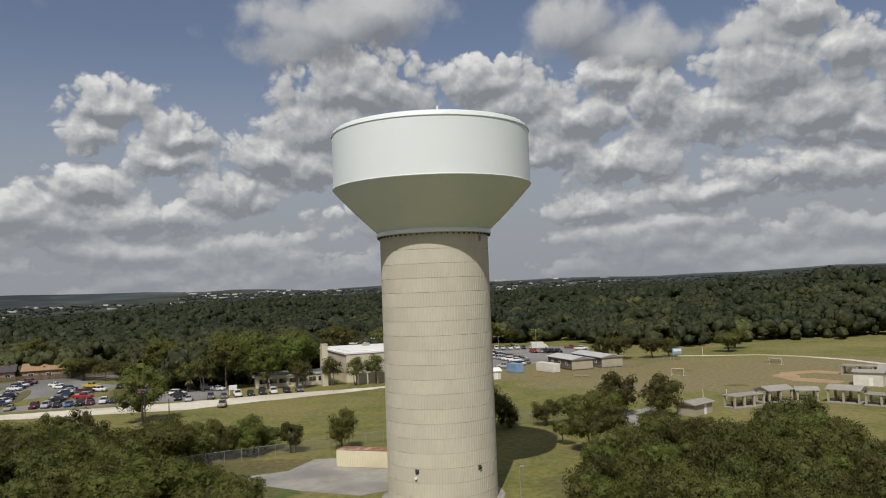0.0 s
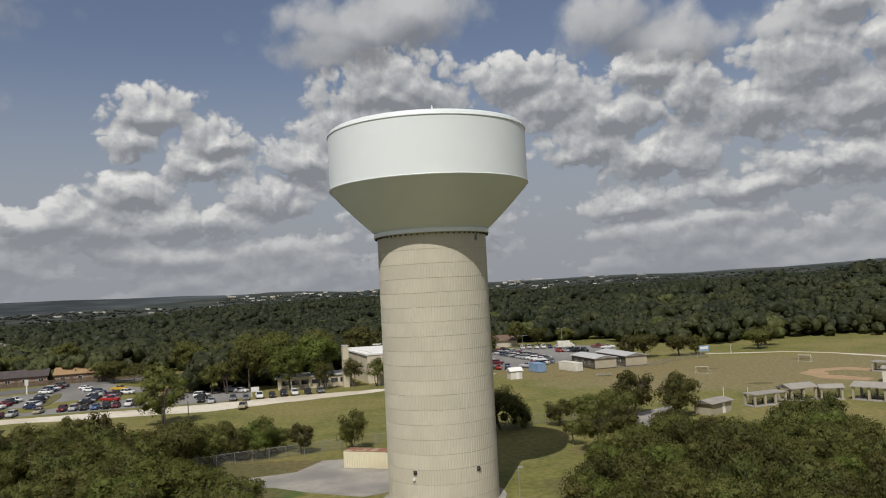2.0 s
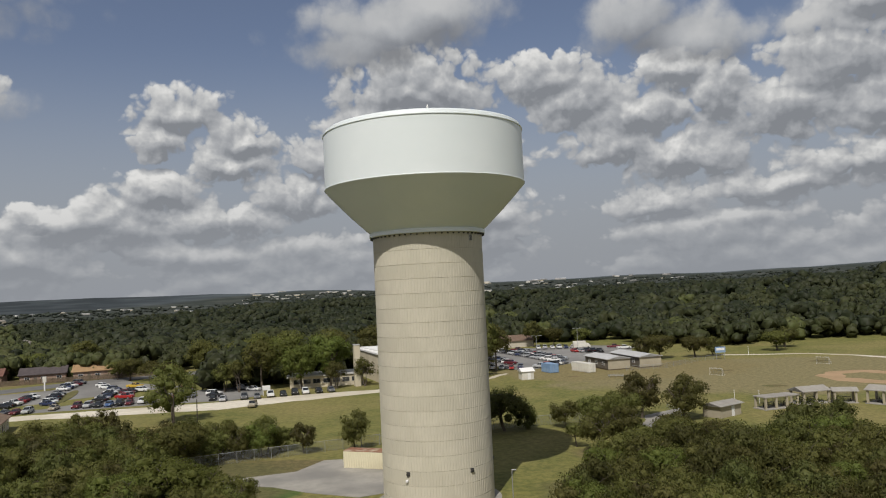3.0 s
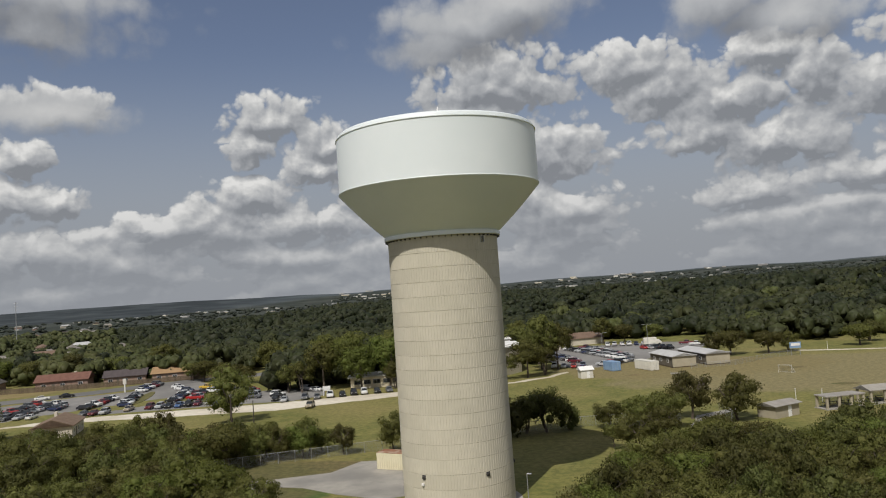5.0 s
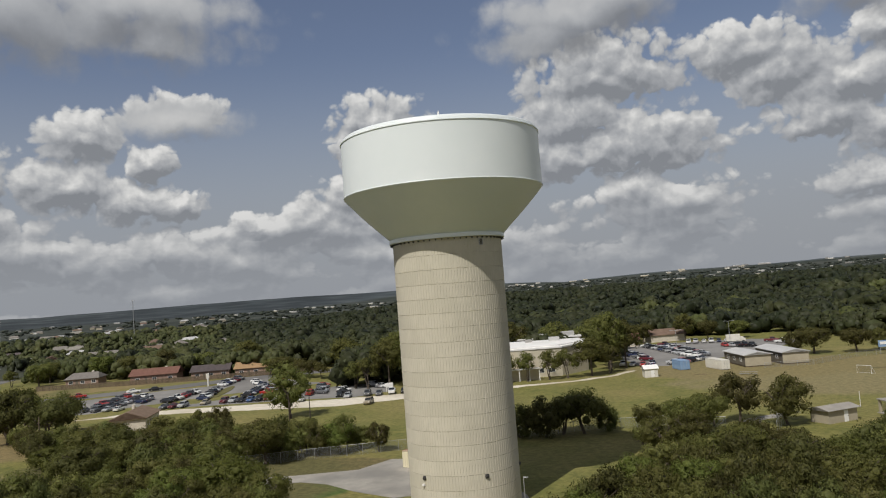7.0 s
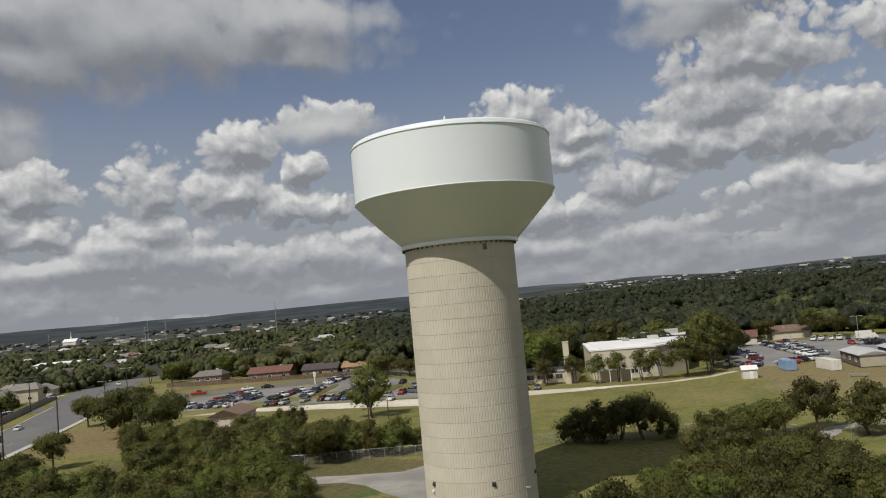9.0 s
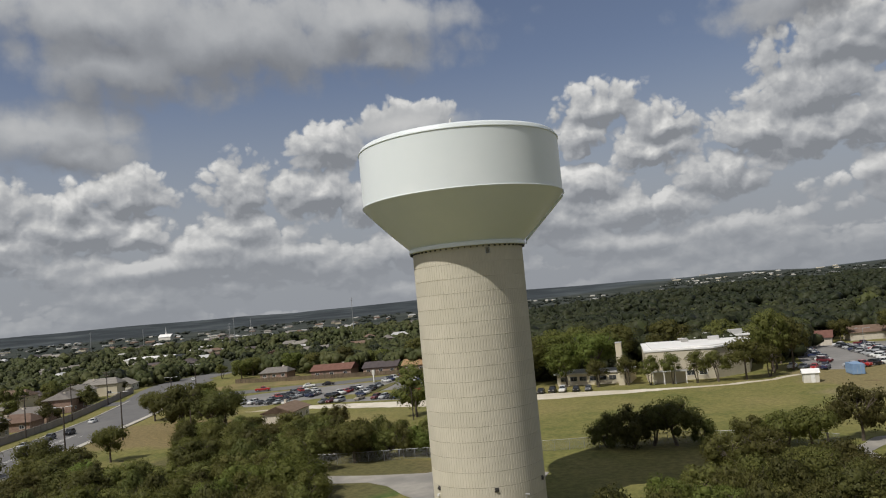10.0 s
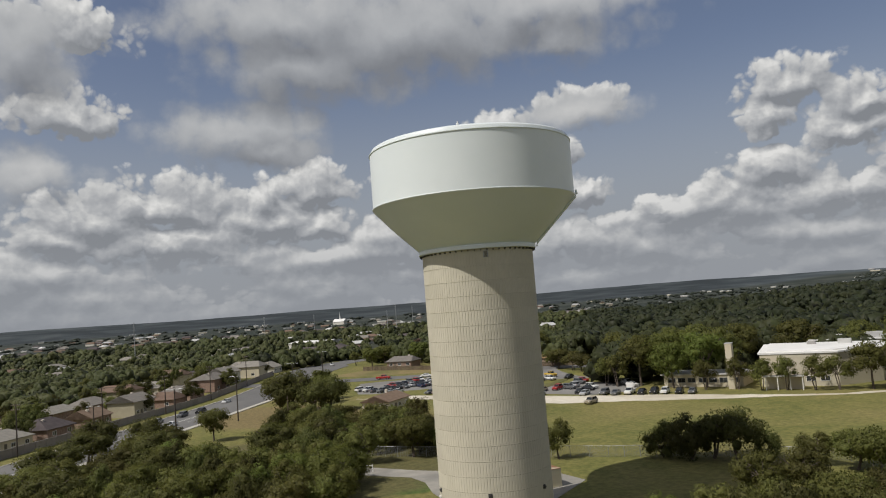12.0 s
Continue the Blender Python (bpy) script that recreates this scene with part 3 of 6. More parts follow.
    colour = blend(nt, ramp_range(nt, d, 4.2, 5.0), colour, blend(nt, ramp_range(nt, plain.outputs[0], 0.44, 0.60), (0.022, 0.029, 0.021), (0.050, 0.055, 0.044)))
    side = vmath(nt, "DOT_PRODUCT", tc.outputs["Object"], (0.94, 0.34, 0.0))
    # haze tint of the ridges, dark blue in the west, paler eastward
    ridge_haze = blend(nt, ramp_range(nt, side, -700, 500), blend(nt, ramp_range(nt, plain.outputs[0], 0.40, 0.58), (0.018, 0.024, 0.027), (0.038, 0.048, 0.052)), (0.075, 0.092, 0.100))
    ridge_haze = blend(nt, ramp_range(nt, plain.outputs[0], 0.55, 0.72, 0.0, 0.35), ridge_haze, (0.12, 0.13, 0.125))
    colour = blend(nt, ramp_range(nt, maths(nt, "ADD", d, ramp_range(nt, side, -700, 300, 2.2, -1.5)), 11.0, 12.0), colour, ridge_haze)
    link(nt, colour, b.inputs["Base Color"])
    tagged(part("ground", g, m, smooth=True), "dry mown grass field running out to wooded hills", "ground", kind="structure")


make_ground()


def paved(name, outline, material, label, rise=0.05, depth=0.6, category="road", closed=True):
    """A thin paved sheet that follows the land; outline in plan."""
    cells = bmesh.new()
    vs = [cells.verts.new((x, y, 0)) for x, y in outline]
    cells.faces.new(vs)
    bmesh.ops.triangulate(cells, faces=cells.faces)
    bmesh.ops.subdivide_edges(cells, edges=cells.edges, cuts=5, use_grid_fill=True)
    bmesh.ops.triangulate(cells, faces=cells.faces)
    bmesh.ops.recalc_face_normals(cells, faces=cells.faces)
    ext = bmesh.ops.extrude_face_region(cells, geom=list(cells.faces))
    tops = {v for v in ext["geom"] if isinstance(v, bmesh.types.BMVert)}
    for v in cells.verts:
        v.co.z = height(v.co.x, v.co.y) + (rise if v in tops else -depth)
    bmesh.ops.recalc_face_normals(cells, faces=cells.faces)
    me = bpy.data.meshes.new(name)
    cells.to_mesh(me)
    cells.free()
    me.materials.append(material)
    return tagged(new(name, me), label, category, kind="structure")


def strip(line, width, shift=0.0):
    """An outline round a bent line, width wide, shifted to its left."""
    left, right = [], []
    for i, p in enumerate(line):
        a, b = Vector(line[max(i - 1, 0)]), Vector(line[min(i + 1, len(line) - 1)])
        d = (b - a).normalized()
        n = Vector((-d.y, d.x))
        w = width[i] if isinstance(width, (list, tuple)) else width
        left.append(tuple(Vector(p) + n * (shift + w / 2)))
        right.append(tuple(Vector(p) + n * (shift - w / 2)))
    return left + right[::-1]


def wavy(outline, amount=0.5, stepsize=3.0, seed=0):
    """The same outline with small bays and tongues, for loose edges."""
    rng = random.Random(seed)
    pts = []
    n = len(outline)
    for i in range(n):
        a, b = Vector(outline[i]), Vector(outline[(i + 1) % n])
        k = max(1, int((b - a).length / stepsize))
        for j in range(k):
            p = a.lerp(b, j / k)
            pts.append((p.x + rng.uniform(-amount, amount), p.y + rng.uniform(-amount, amount)))
    return pts


ROAD_DIR = Vector((-0.645, 0.764))
ROAD_SIDE = Vector((-0.764, -0.645))
ROAD_START = Vector((-133.5, 10.5))


def along(s, off):
    """A place s metres along the arterial road and off metres across it from its near kerb."""
    p = ROAD_START + ROAD_DIR * s + ROAD_SIDE * off
    return (p.x, p.y)


GRAVEL_LINE = [(-140, 74), (-118, 83), (-100, 86.5), (-82, 90), (-66, 93), (-52, 100.5), (-40, 105.5), (-29, 110), (-17, 115.6), (-5, 121.5), (4, 131), (9, 141)]
GRAVEL_WIDE = [6, 8, 10.5, 12, 15, 11.5, 10, 6.5, 3.5, 2.5, 2.2, 2.0]
paved("gravel_road", wavy(strip(GRAVEL_LINE, GRAVEL_WIDE), 0.5, 2.5, 4), GRAVEL, "white crushed limestone track along the field", 0.03)
paved("parking_lot", [(-150, 80), (-128, 88), (-113, 93), (-98, 96.5), (-84, 100.5), (-66, 102.5), (-60, 112), (-66, 128), (-84, 137), (-100, 138), (-112, 144), (-122, 151), (-131, 146), (-136, 131), (-150, 121.5), (-168, 103), (-172, 96), (-160, 86)], ASPHALT, "worn grey asphalt parking lot of a school", 0.05)
paved("street", strip([(-232, 66), (-205, 86), (-176, 108), (-154, 126), (-138, 142), (-120, 156), (-98, 170)], 9.0), ROADTOP, "pale worn side street behind the parking lot", 0.09)
paved("parking_lot", [(10, 151), (18, 150), (30, 163), (40, 175), (58, 205), (62, 222), (50, 236), (20, 234), (-4, 226), (-6, 205), (2, 175)], ASPHALT, "grey asphalt parking lot beside classrooms", 0.05)
paved("road", [along(-120, 0), along(110, 0), along(170, 2), along(190, 10), along(190, 20), along(110, 20.0), along(-120, 20.0)], ROADTOP, "wide grey asphalt arterial road", 0.05, category="road")
paved("pavement", [along(-120, -2.2), along(105, -2.2), along(105, -0.2), along(-120, -0.2)], KERB, "pale concrete footway beside the road", 0.16, category="pavement")
paved("kerb", [along(-120, 20.1), along(110, 20.1), along(110, 20.6), along(-120, 20.6)], KERB, "pale concrete kerb of the road", 0.17, category="kerb")
paved("road", [along(108, 1), along(108, 22), (-262, 150), (-300, 195), (-318, 185), (-285, 140)], ROADTOP, "grey asphalt road junction", 0.055)
for off, gap in ((6.6, 9.0), (13.4, 9.0), (9.6, 0), (10.4, 0)):
    s = -115.0
    while s < 105:
        e = s + (3.0 if gap else 220.0)
        g = Geo().slab([along(s, off - 0.08), along(e, off - 0.08), along(e, off + 0.08), along(s, off + 0.08)], 0.052, 0.058)
        tagged(part("lane_line", g, PAINT_LINE), "worn painted lane line on the road", "road marking", "lane lines", "structure")
        s = e + gap if gap else 200
paved("concrete_pad", [(-52, 7.0), (-44, 10.0), (-33.5, 13.0), (-24.0, 17.2), (-21.4, 24.6), (-16.5, 25.3), (-4, 22.5), (0, 10), (-3, 6), (-11, 1.5), (-18.5, 4.4), (-25, 8.2), (-30, 9.2), (-38, 6.0), (-46, 2.0), (-66, -3), (-68, 1)], PAD, "stained grey concrete driveway and pad by the tower", 0.06, category="pavement")
paved("infield", wavy([(90, 108), (97, 115.5), (105, 116.5), (112, 109), (107, 105), (103, 110.5), (97, 109), (95, 102), (102, 92), (98, 88), (90, 96)], 0.6, 2.5, 3), CLAY, "orange clay infield of a ball diamond", 0.02, category="infield")
paved("dirt_path", wavy(strip([(82, 173), (93, 169), (110, 165.5), (120, 155), (128, 139.5), (131, 122), (133, 105)], [2.6, 2.4, 2.2, 2.2, 2.6, 3, 4]), 0.25, 3, 8), GRAVEL, "pale gravel track round the playing field", 0.025, category="path")
paved("dirt_path", wavy(strip([(40, 38), (36, 46), (38, 56), (46, 64)], [4, 3.5, 3, 2]), 0.35, 2, 9), PAD, "grey gravel path under the oaks", 0.025, category="path")
for k, (x, y, rx, ry) in enumerate(((-96.5, 121, 1.8, 13), (-123, 119, 2.0, 12))):
    pts = [(x + rx * math.cos(a) + 0.35 * (y - y) - 0.32 * ry * math.sin(a), y + ry * math.sin(a)) for a in [2 * math.pi * i / 20 for i in range(20)]]
    paved("traffic_island", pts, GRASS, "grassed island between rows of parked cars", 0.17, category="traffic island")
paved("verge", [(-206, 100), (-186, 112), (-164, 130), (-147, 146), (-130, 160), (-133, 166), (-152, 150), (-176, 137), (-206, 124)], GRASS_DRY, "dry grass verge between street and fence", 0.03, category="verge")
for k, (x, y, r) in enumerate(((74, 92, 1.9), (81, 84, 1.6), (72, 127, 1.6), (104, 142, 2.0), (28, 126, 1.2))):
    pts = wavy([(x + r * 1.6 * math.cos(a), y + r * math.sin(a)) for a in [2 * math.pi * i / 14 for i in range(14)]], 0.25, 2, k)
    paved("bare_patch", pts, WEEDS_EARTH, "bare worn patch in the playing field", 0.012, category="bare earth")


# ---------------------------------------------------------------- water tower
LIFT, LIFT_BASE, SHAFT = 1.81, -0.27, 7.22


def lift_mesh(h):
    """One cast lift of the shaft: upright board marks, recessed joints above and below."""
    boards, g = 120, Geo()
    rows = []
    for z, deep in ((0.0, 0.046), (0.018, 0.046), (0.032, 0.0), (h - 0.032, 0.0), (h - 0.018, 0.046), (h, 0.046)):
        row = []
        for j in range(boards):
            proud = 0.003 * ((j * 7919) % 5) / 4
            for frac, cut in ((0.05, 0.024), (0.12, 0.0), (0.88, 0.0), (0.95, 0.024)):
                a = 2 * math.pi * (j + frac) / boards
                r = SHAFT - (deep if deep else cut) + (0 if deep or cut else proud)
                row.append((r * math.cos(a), r * math.sin(a), z))
        rows.append(row)
    n = boards * 4
    fs = [(i * n + j, i * n + (j + 1) % n, (i + 1) * n + (j + 1) % n, (i + 1) * n + j) for i in range(len(rows) - 1) for j in range(n)]
    return g.add([p for r in rows for p in r], fs).mesh("concrete_lift", CONCRETE)


def water_tower():
    tower = thing("water_tower", pose(0, 0, 0), "tall water tower, white steel tank on a ribbed concrete shaft", "water tower")
    lift = lift_mesh(LIFT)
    for i in range(19):
        part("concrete_lift", lift, None, tower, at=pose(0, 0, LIFT_BASE + LIFT * i, 0, 0, 3 * (i * 17 % 40) + 0.25 * (i % 3)))
    part("concrete_collar", Geo().lathe([(7.05, 34.0), (7.24, 34.02), (7.24, 34.42), (6.9, 34.44)], 120), CONCRETE, tower)
    part("base_apron", Geo().lathe([(6.9, 0.12), (8.1, 0.10), (8.15, 0.02), (8.15, -0.3)], 72), PAD, tower, "pale concrete apron")
    part("skirt_ring", Geo().lathe([(7.1, 34.36), (7.62, 34.36), (7.66, 34.40), (7.66, 34.80), (7.60, 34.88), (7.45, 34.95)], 144), STEEL_WHITE, tower, "white steel ring", smooth=False)
    br = Geo().box((7.42, 0, 34.21), (0.30, 0.10, 0.20), bevel=0.02).mesh("bracket", STEEL_DARK)
    for i in range(60):
        part("bracket", br, None, tower, "dark steel bracket" if i == 0 else "", at=pose(0, 0, 0, 0, 0, 6 * i + 2))
    cone = [(7.5, 34.93), (7.7, 35.05)]
    for i in range(1, 13):
        k = i / 12
        cone.append((7.7 + 5.45 * k + 0.10 * math.sin(math.pi * k), 35.05 + 5.55 * k - 0.05 * math.sin(math.pi * k)))
    cone += [(13.24, 40.68), (13.29, 40.78), (13.27, 40.86)]
    part("tank_cone", Geo().lathe(cone, 160), STEEL_WHITE, tower, smooth=True)
    wall = [(13.25, 40.84), (13.20, 40.88), (13.20, 47.80)]
    part("tank_wall", Geo().lathe(wall, 160), STEEL_WHITE, tower, smooth=True)
    part("eave_lip", Geo().lathe([(13.18, 47.78), (13.30, 47.80), (13.30, 47.88), (13.16, 47.90)], 160), STEEL_WHITE, tower)
    roof = [(13.16, 47.88), (13.13, 48.10), (13.02, 48.34), (12.80, 48.50), (12.3, 48.64), (9.0, 49.20), (5.0, 49.75), (1.2, 50.0), (0.01, 50.02)]
    part("tank_roof", Geo().lathe(roof, 160), STEEL_WHITE, tower, smooth=True)
    part("roof_vent", Geo().lathe([(0.5, 49.9), (0.5, 50.5), (0.8, 50.52), (0.75, 50.75), (0.01, 50.95)], 20), STEEL_WHITE, tower, at=pose(1.8, -1.2, 0))
    part("antenna", Geo().tube([(1.1, -2.7, 49.7), (1.1, -2.7, 51.4)], [0.10, 0.07], 8).box((1.1, -2.7, 51.0), (0.22, 0.22, 0.35)), WHITE_TRIM, tower, "white antenna post on the roof")
    # access door and louvre high on the shaft
    a = math.atan2(-4.108, 5.746)
    lou = Geo()
    for k in range(5):
        lou.box((7.25, 0, 33.38 + 0.13 * k), (0.10, 0.40, 0.06))
    f = part("louvre_frame", Geo().box((7.22, -0.25, 33.65), (0.16, 0.07, 0.80)).box((7.22, 0.25, 33.65), (0.16, 0.07, 0.80)).box((7.22, 0, 34.02), (0.16, 0.56, 0.07)).box((7.22, 0, 33.28), (0.16, 0.56, 0.07)), GALVANISED, tower, "small grey louvred vent", at=pose(0, 0, 0, 0, 0, math.degrees(a)))
    part("slat", lou, STEEL_DARK, f)
    for x, y in ((-3.052, -6.52), (4.709, -5.448), (7.05, 1.4)):
        a = math.degrees(math.atan2(y, x))
        hood = part("overflow_port", Geo().tube([(7.05, 0, 4.82), (7.42, 0, 4.74)], [0.22, 0.20], 14), STEEL_DARK, tower, "dark round port in the concrete", at=pose(0, 0, 0, 0, 0, a))
        part("port_flange", Geo().box((7.24, 0, 4.82), (0.06, 0.52, 0.52), bevel=0.02), STEEL_DARK, hood)
    part("wall_lamp", Geo().box((7.34, 0, 3.98), (0.30, 0.34, 0.26), bevel=0.05), WHITE_TRIM, tower, "small white lamp", at=pose(0, 0, 0, 0, 0, math.degrees(math.atan2(-6.73, -3.32))))
    part("overflow_pipe", Geo().tube([(13.42, 0, 41.3), (13.48, 0, 40.8), (13.30, 0, 40.45), (7.98, 0, 35.0), (7.85, 0, 34.5)], [0.13, 0.16, 0.16, 0.16, 0.16], 12), STEEL_WHITE, tower, "white overflow pipe down the cone", at=pose(0, 0, 0, 0, 0, 37))
    return tower


water_tower()


# ---------------------------------------------------------------- trees
def lump(centre, rx, rz, around, rings, rng, rough=0.3):
    """A closed uneven dome as triangles with roughened outward normals."""
    grid = np.empty((rings + 1, around, 3))
    for i in range(rings + 1):
        e = -0.5 * math.pi + math.pi * (0.14 + 0.86 * i / rings)
        for j in range(around):
            a = 2 * math.pi * (j + 0.5 * (i % 2)) / around
            k = rng.uniform(0.80, 1.16) if i < rings else 1.0
            grid[i, j] = (math.cos(e) * math.cos(a) * k, math.cos(e) * math.sin(a) * k, math.sin(e) * k)
    nxt = np.roll(grid, -1, axis=1)
    q = np.stack([grid[:-1], nxt[:-1], nxt[1:], grid[1:]], axis=2).reshape(-1, 4, 3)
    tri = q[:, [0, 1, 2, 0, 2, 3]].reshape(-1, 3, 3)
    n = tri / np.maximum(np.linalg.norm(tri, axis=2), 1e-4)[:, :, None] + rng.normal(size=(len(tri), 1, 3)) * rough
    n /= np.linalg.norm(n, axis=2)[:, :, None]
    return (tri * np.array([rx, rx, rz]) + centre).reshape(-1, 3), n.reshape(-1, 3)


def sprays(pos, nor, size, rng):
    """Pointed three-cornered leaf sprays at given places, facing given ways."""
    n = len(pos)
    u = np.cross(nor, rng.normal(size=(n, 3)))
    u /= np.linalg.norm(u, axis=1)[:, None]
    w = np.cross(nor, u)
    s = size * rng.uniform(0.55, 1.4, size=(n, 1))
    return np.stack([pos + u * s * 0.62, pos - u * s * 0.33 + w * s * 0.42 + nor * s * 0.1, pos - u * s * 0.33 - w * s * 0.40], axis=1).reshape(-1, 3)


def crown_arrays(rng, radius, low, high, clumps, leaves, size, spread=1.0, core=0.5):
    """Leaf sprays gathered in clumps over an uneven crown; corners and normals of triangles."""
    mid, half = (low + high) / 2, (high - low) / 2
    per = max(1, leaves // clumps)
    verts, norms = [], []
    heart = np.array([0.0, 0.0, low + 0.35 * (high - low)])
    for c in range(clumps):
        d = rng.normal(size=3)
        d[2] = d[2] * 0.8 + 0.25
        d /= np.linalg.norm(d)
        k = rng.uniform(0.48, 0.88) * spread
        centre = np.array([d[0] * radius * k, d[1] * radius * k, mid + d[2] * half * k])
        size_c = rng.uniform(0.22, 0.42) * radius
        o = rng.normal(size=(per, 3))
        o[:, 2] = o[:, 2] * 0.9 + 0.3
        o /= np.linalg.norm(o, axis=1)[:, None]
        reach = rng.uniform(0.62, 1.0, size=(per, 1)) ** 0.7 + rng.exponential(0.07, size=(per, 1))
        pos = centre + o * size_c * reach * np.array([1.0, 1.0, 0.74])
        nor = o + rng.normal(size=(per, 3)) * 0.6
        nor /= np.linalg.norm(nor, axis=1)[:, None]
        verts.append(sprays(pos, nor, size, rng))
        # leaves on the sunny side of a clump face the light together
        shade = o * 0.85 + (pos - heart) / radius * 0.55 + nor * 0.28
        shade /= np.linalg.norm(shade, axis=1)[:, None]
        norms.append(np.repeat(shade, 3, axis=0))
        cv, cn = lump(centre, size_c * core, size_c * core * 0.72, 5, 3, rng)
        verts.append(cv)
        norms.append(cn)
    return np.concatenate(verts), np.concatenate(norms)


def trunk_geo(rng, radius, low, high, girth, stems=1, lean=0.0):
    """Tapered trunk or trunks with limbs that reach into the crown."""
    g = Geo()
    for s in range(stems):
        a0 = rng.uniform(0, 6.28)
        foot = Vector((0.25 * (stems > 1) * math.cos(a0), 0.25 * (stems > 1) * math.sin(a0), -0.3))
        fork = Vector((lean + rng.uniform(-0.3, 0.3) + 0.9 * (stems > 1) * math.cos(a0), rng.uniform(-0.3, 0.3) + 0.9 * (stems > 1) * math.sin(a0), low + 0.25 * (high - low)))
        midp = foot.lerp(fork, 0.5) + Vector((rng.uniform(-0.2, 0.2), rng.uniform(-0.2, 0.2), 0))
        g.tube([foot, foot + Vector((0, 0, 0.45)), midp, fork], [girth * 1.5, girth * 1.1, girth * 0.9, girth * 0.7], 9)
        for k in range(5):
            a = a0 + 1.26 * k + rng.uniform(-0.4, 0.4)
            tip = Vector((fork.x * 0.4 + radius * 0.72 * math.cos(a), fork.y * 0.4 + radius * 0.72 * math.sin(a), rng.uniform(low + 0.35 * (high - low), high * 0.88)))
            bend = fork.lerp(tip, 0.5) + Vector((0, 0, 0.06 * radius))
            g.tube([fork - Vector((0, 0, 0.15)), bend, tip], [girth * 0.55, girth * 0.36, girth * 0.12], 6)
            for _ in range(2):
                b = bend.lerp(tip, rng.uniform(0.2, 0.8))
                g.tube([b, b + Vector((rng.uniform(-1, 1), rng.uniform(-1, 1), rng.uniform(0.2, 1.0))) * radius * 0.25], [girth * 0.2, girth * 0.06], 5)
    return g


def tree_model(name, label, leaf, seed, radius, low, high, girth, clumps, leaves, size, stems=1, lean=0.0, category="tree"):
    rng = np.random.default_rng(seed)
    t = thing(name, pose(0, 0, -500), label, category)
    part("trunk", trunk_geo(random.Random(seed), radius, low, high, girth, stems, lean), BARK, t, smooth=True)
    v, n = crown_arrays(rng, radius, low, high, clumps, 2 * leaves, 0.78 * size)
    v[:, 0] += lean
    part("crown", from_arrays("crown", v, [leaf], n), None, t)
    return t


MODELS = {
    "oak": tree_model("live_oak", "spreading live oak with dense dull green crown", LEAF_OAK, 1, 4.6, 1.6, 7.2, 0.26, 34, 2600, 0.36),
    "oak2": tree_model("live_oak", "live oak with ragged dull green crown and forked trunk", LEAF_OAK, 2, 4.4, 1.3, 7.0, 0.22, 26, 2350, 0.35, 2),
    "full": tree_model("shade_oak", "full rounded oak with crown almost to the ground", LEAF_OAK, 31, 4.7, 1.0, 9.6, 0.24, 38, 2800, 0.36),
    "dark": tree_model("live_oak", "dark live oak with low wide crown", LEAF_DARK, 3, 4.8, 1.1, 6.8, 0.26, 34, 2600, 0.36, 2),
    "round": tree_model("elm_tree", "round leafy tree with fresh green crown", LEAF_BRIGHT, 4, 4.6, 1.0, 7.4, 0.24, 36, 2600, 0.35),
    "dry": tree_model("mesquite_tree", "open mesquite with thin yellowish green crown", LEAF_DRY, 5, 4.2, 1.4, 6.2, 0.17, 20, 1550, 0.32, 2),
    "bush": tree_model("scrub_bush", "low bushy scrub tree with foliage to the ground", LEAF_OAK, 6, 4.2, 0.0, 5.2, 0.14, 34, 2350, 0.34, 2),
    "bushd": tree_model("scrub_bush", "dark bushy scrub tree with foliage to the ground", LEAF_DARK, 7, 4.2, 0.0, 5.2, 0.14, 34, 2350, 0.34, 2),
    "rust": tree_model("scrub_tree", "scrub tree with yellowing rusty leaves", LEAF_RUST, 8, 3.6, 0.9, 5.0, 0.13, 18, 1200, 0.29, 2),
    "lean": tree_model("live_oak", "leaning old live oak with bare lower trunk", LEAF_OAK, 9, 4.6, 2.6, 8.0, 0.24, 30, 2600, 0.35, 2, 0.8),
    "tall": tree_model("shade_tree", "tall shade tree with high green crown", LEAF_OAK, 10, 5.5, 3.2, 11.5, 0.30, 40, 2600, 0.46),
    "tallb": tree_model("shade_tree", "tall shade tree with bright green crown", LEAF_BRIGHT, 11, 5.5, 2.6, 11.5, 0.30, 40, 2600, 0.46),
    "gardenoak": tree_model("garden_tree", "dark rounded garden tree between houses", LEAF_DARK, 13, 4.6, 1.2, 7.2, 0.24, 24, 820, 0.62),
    "gardenelm": tree_model("garden_tree", "green rounded garden tree between houses", LEAF_OAK, 14, 4.6, 1.2, 7.6, 0.24, 24, 820, 0.62),
    "young": tree_model("street_tree", "small clipped shade tree in a row", LEAF_OAK, 12, 3.8, 2.0, 7.6, 0.16, 22, 1350, 0.37, 2),
}
SIZE = {k: max(v.co.z for v in m.children[1].data.vertices) for k, m in MODELS.items()}
WIDE = {"gardenoak": 5.4, "gardenelm": 5.4, "full": 5.4, "oak": 5.3, "oak2": 5.1, "dark": 5.5, "round": 5.3, "dry": 4.8, "bush": 4.9, "bushd": 4.9, "rust": 4.1, "lean": 5.4, "tall": 6.3, "tallb": 6.3, "young": 4.4}


def plant(kind, x, y, tall, wide, group="scrub and oaks round the tower"):
    """A tree of one kind at a place, so tall and of that crown radius."""
    rng = random.Random(int(x * 131 + y * 17 + 9000))
    w, h = wide / WIDE[kind], tall / SIZE[kind]
    m = pose(x, y, height(x, y), 0, 0, rng.uniform(0, 360)) @ Matrix.Diagonal((w * rng.uniform(0.93, 1.07), w * rng.uniform(0.93, 1.07), h, 1))
    ob = copy_thing(MODELS[kind], m)
    ob["group"] = group
    return ob


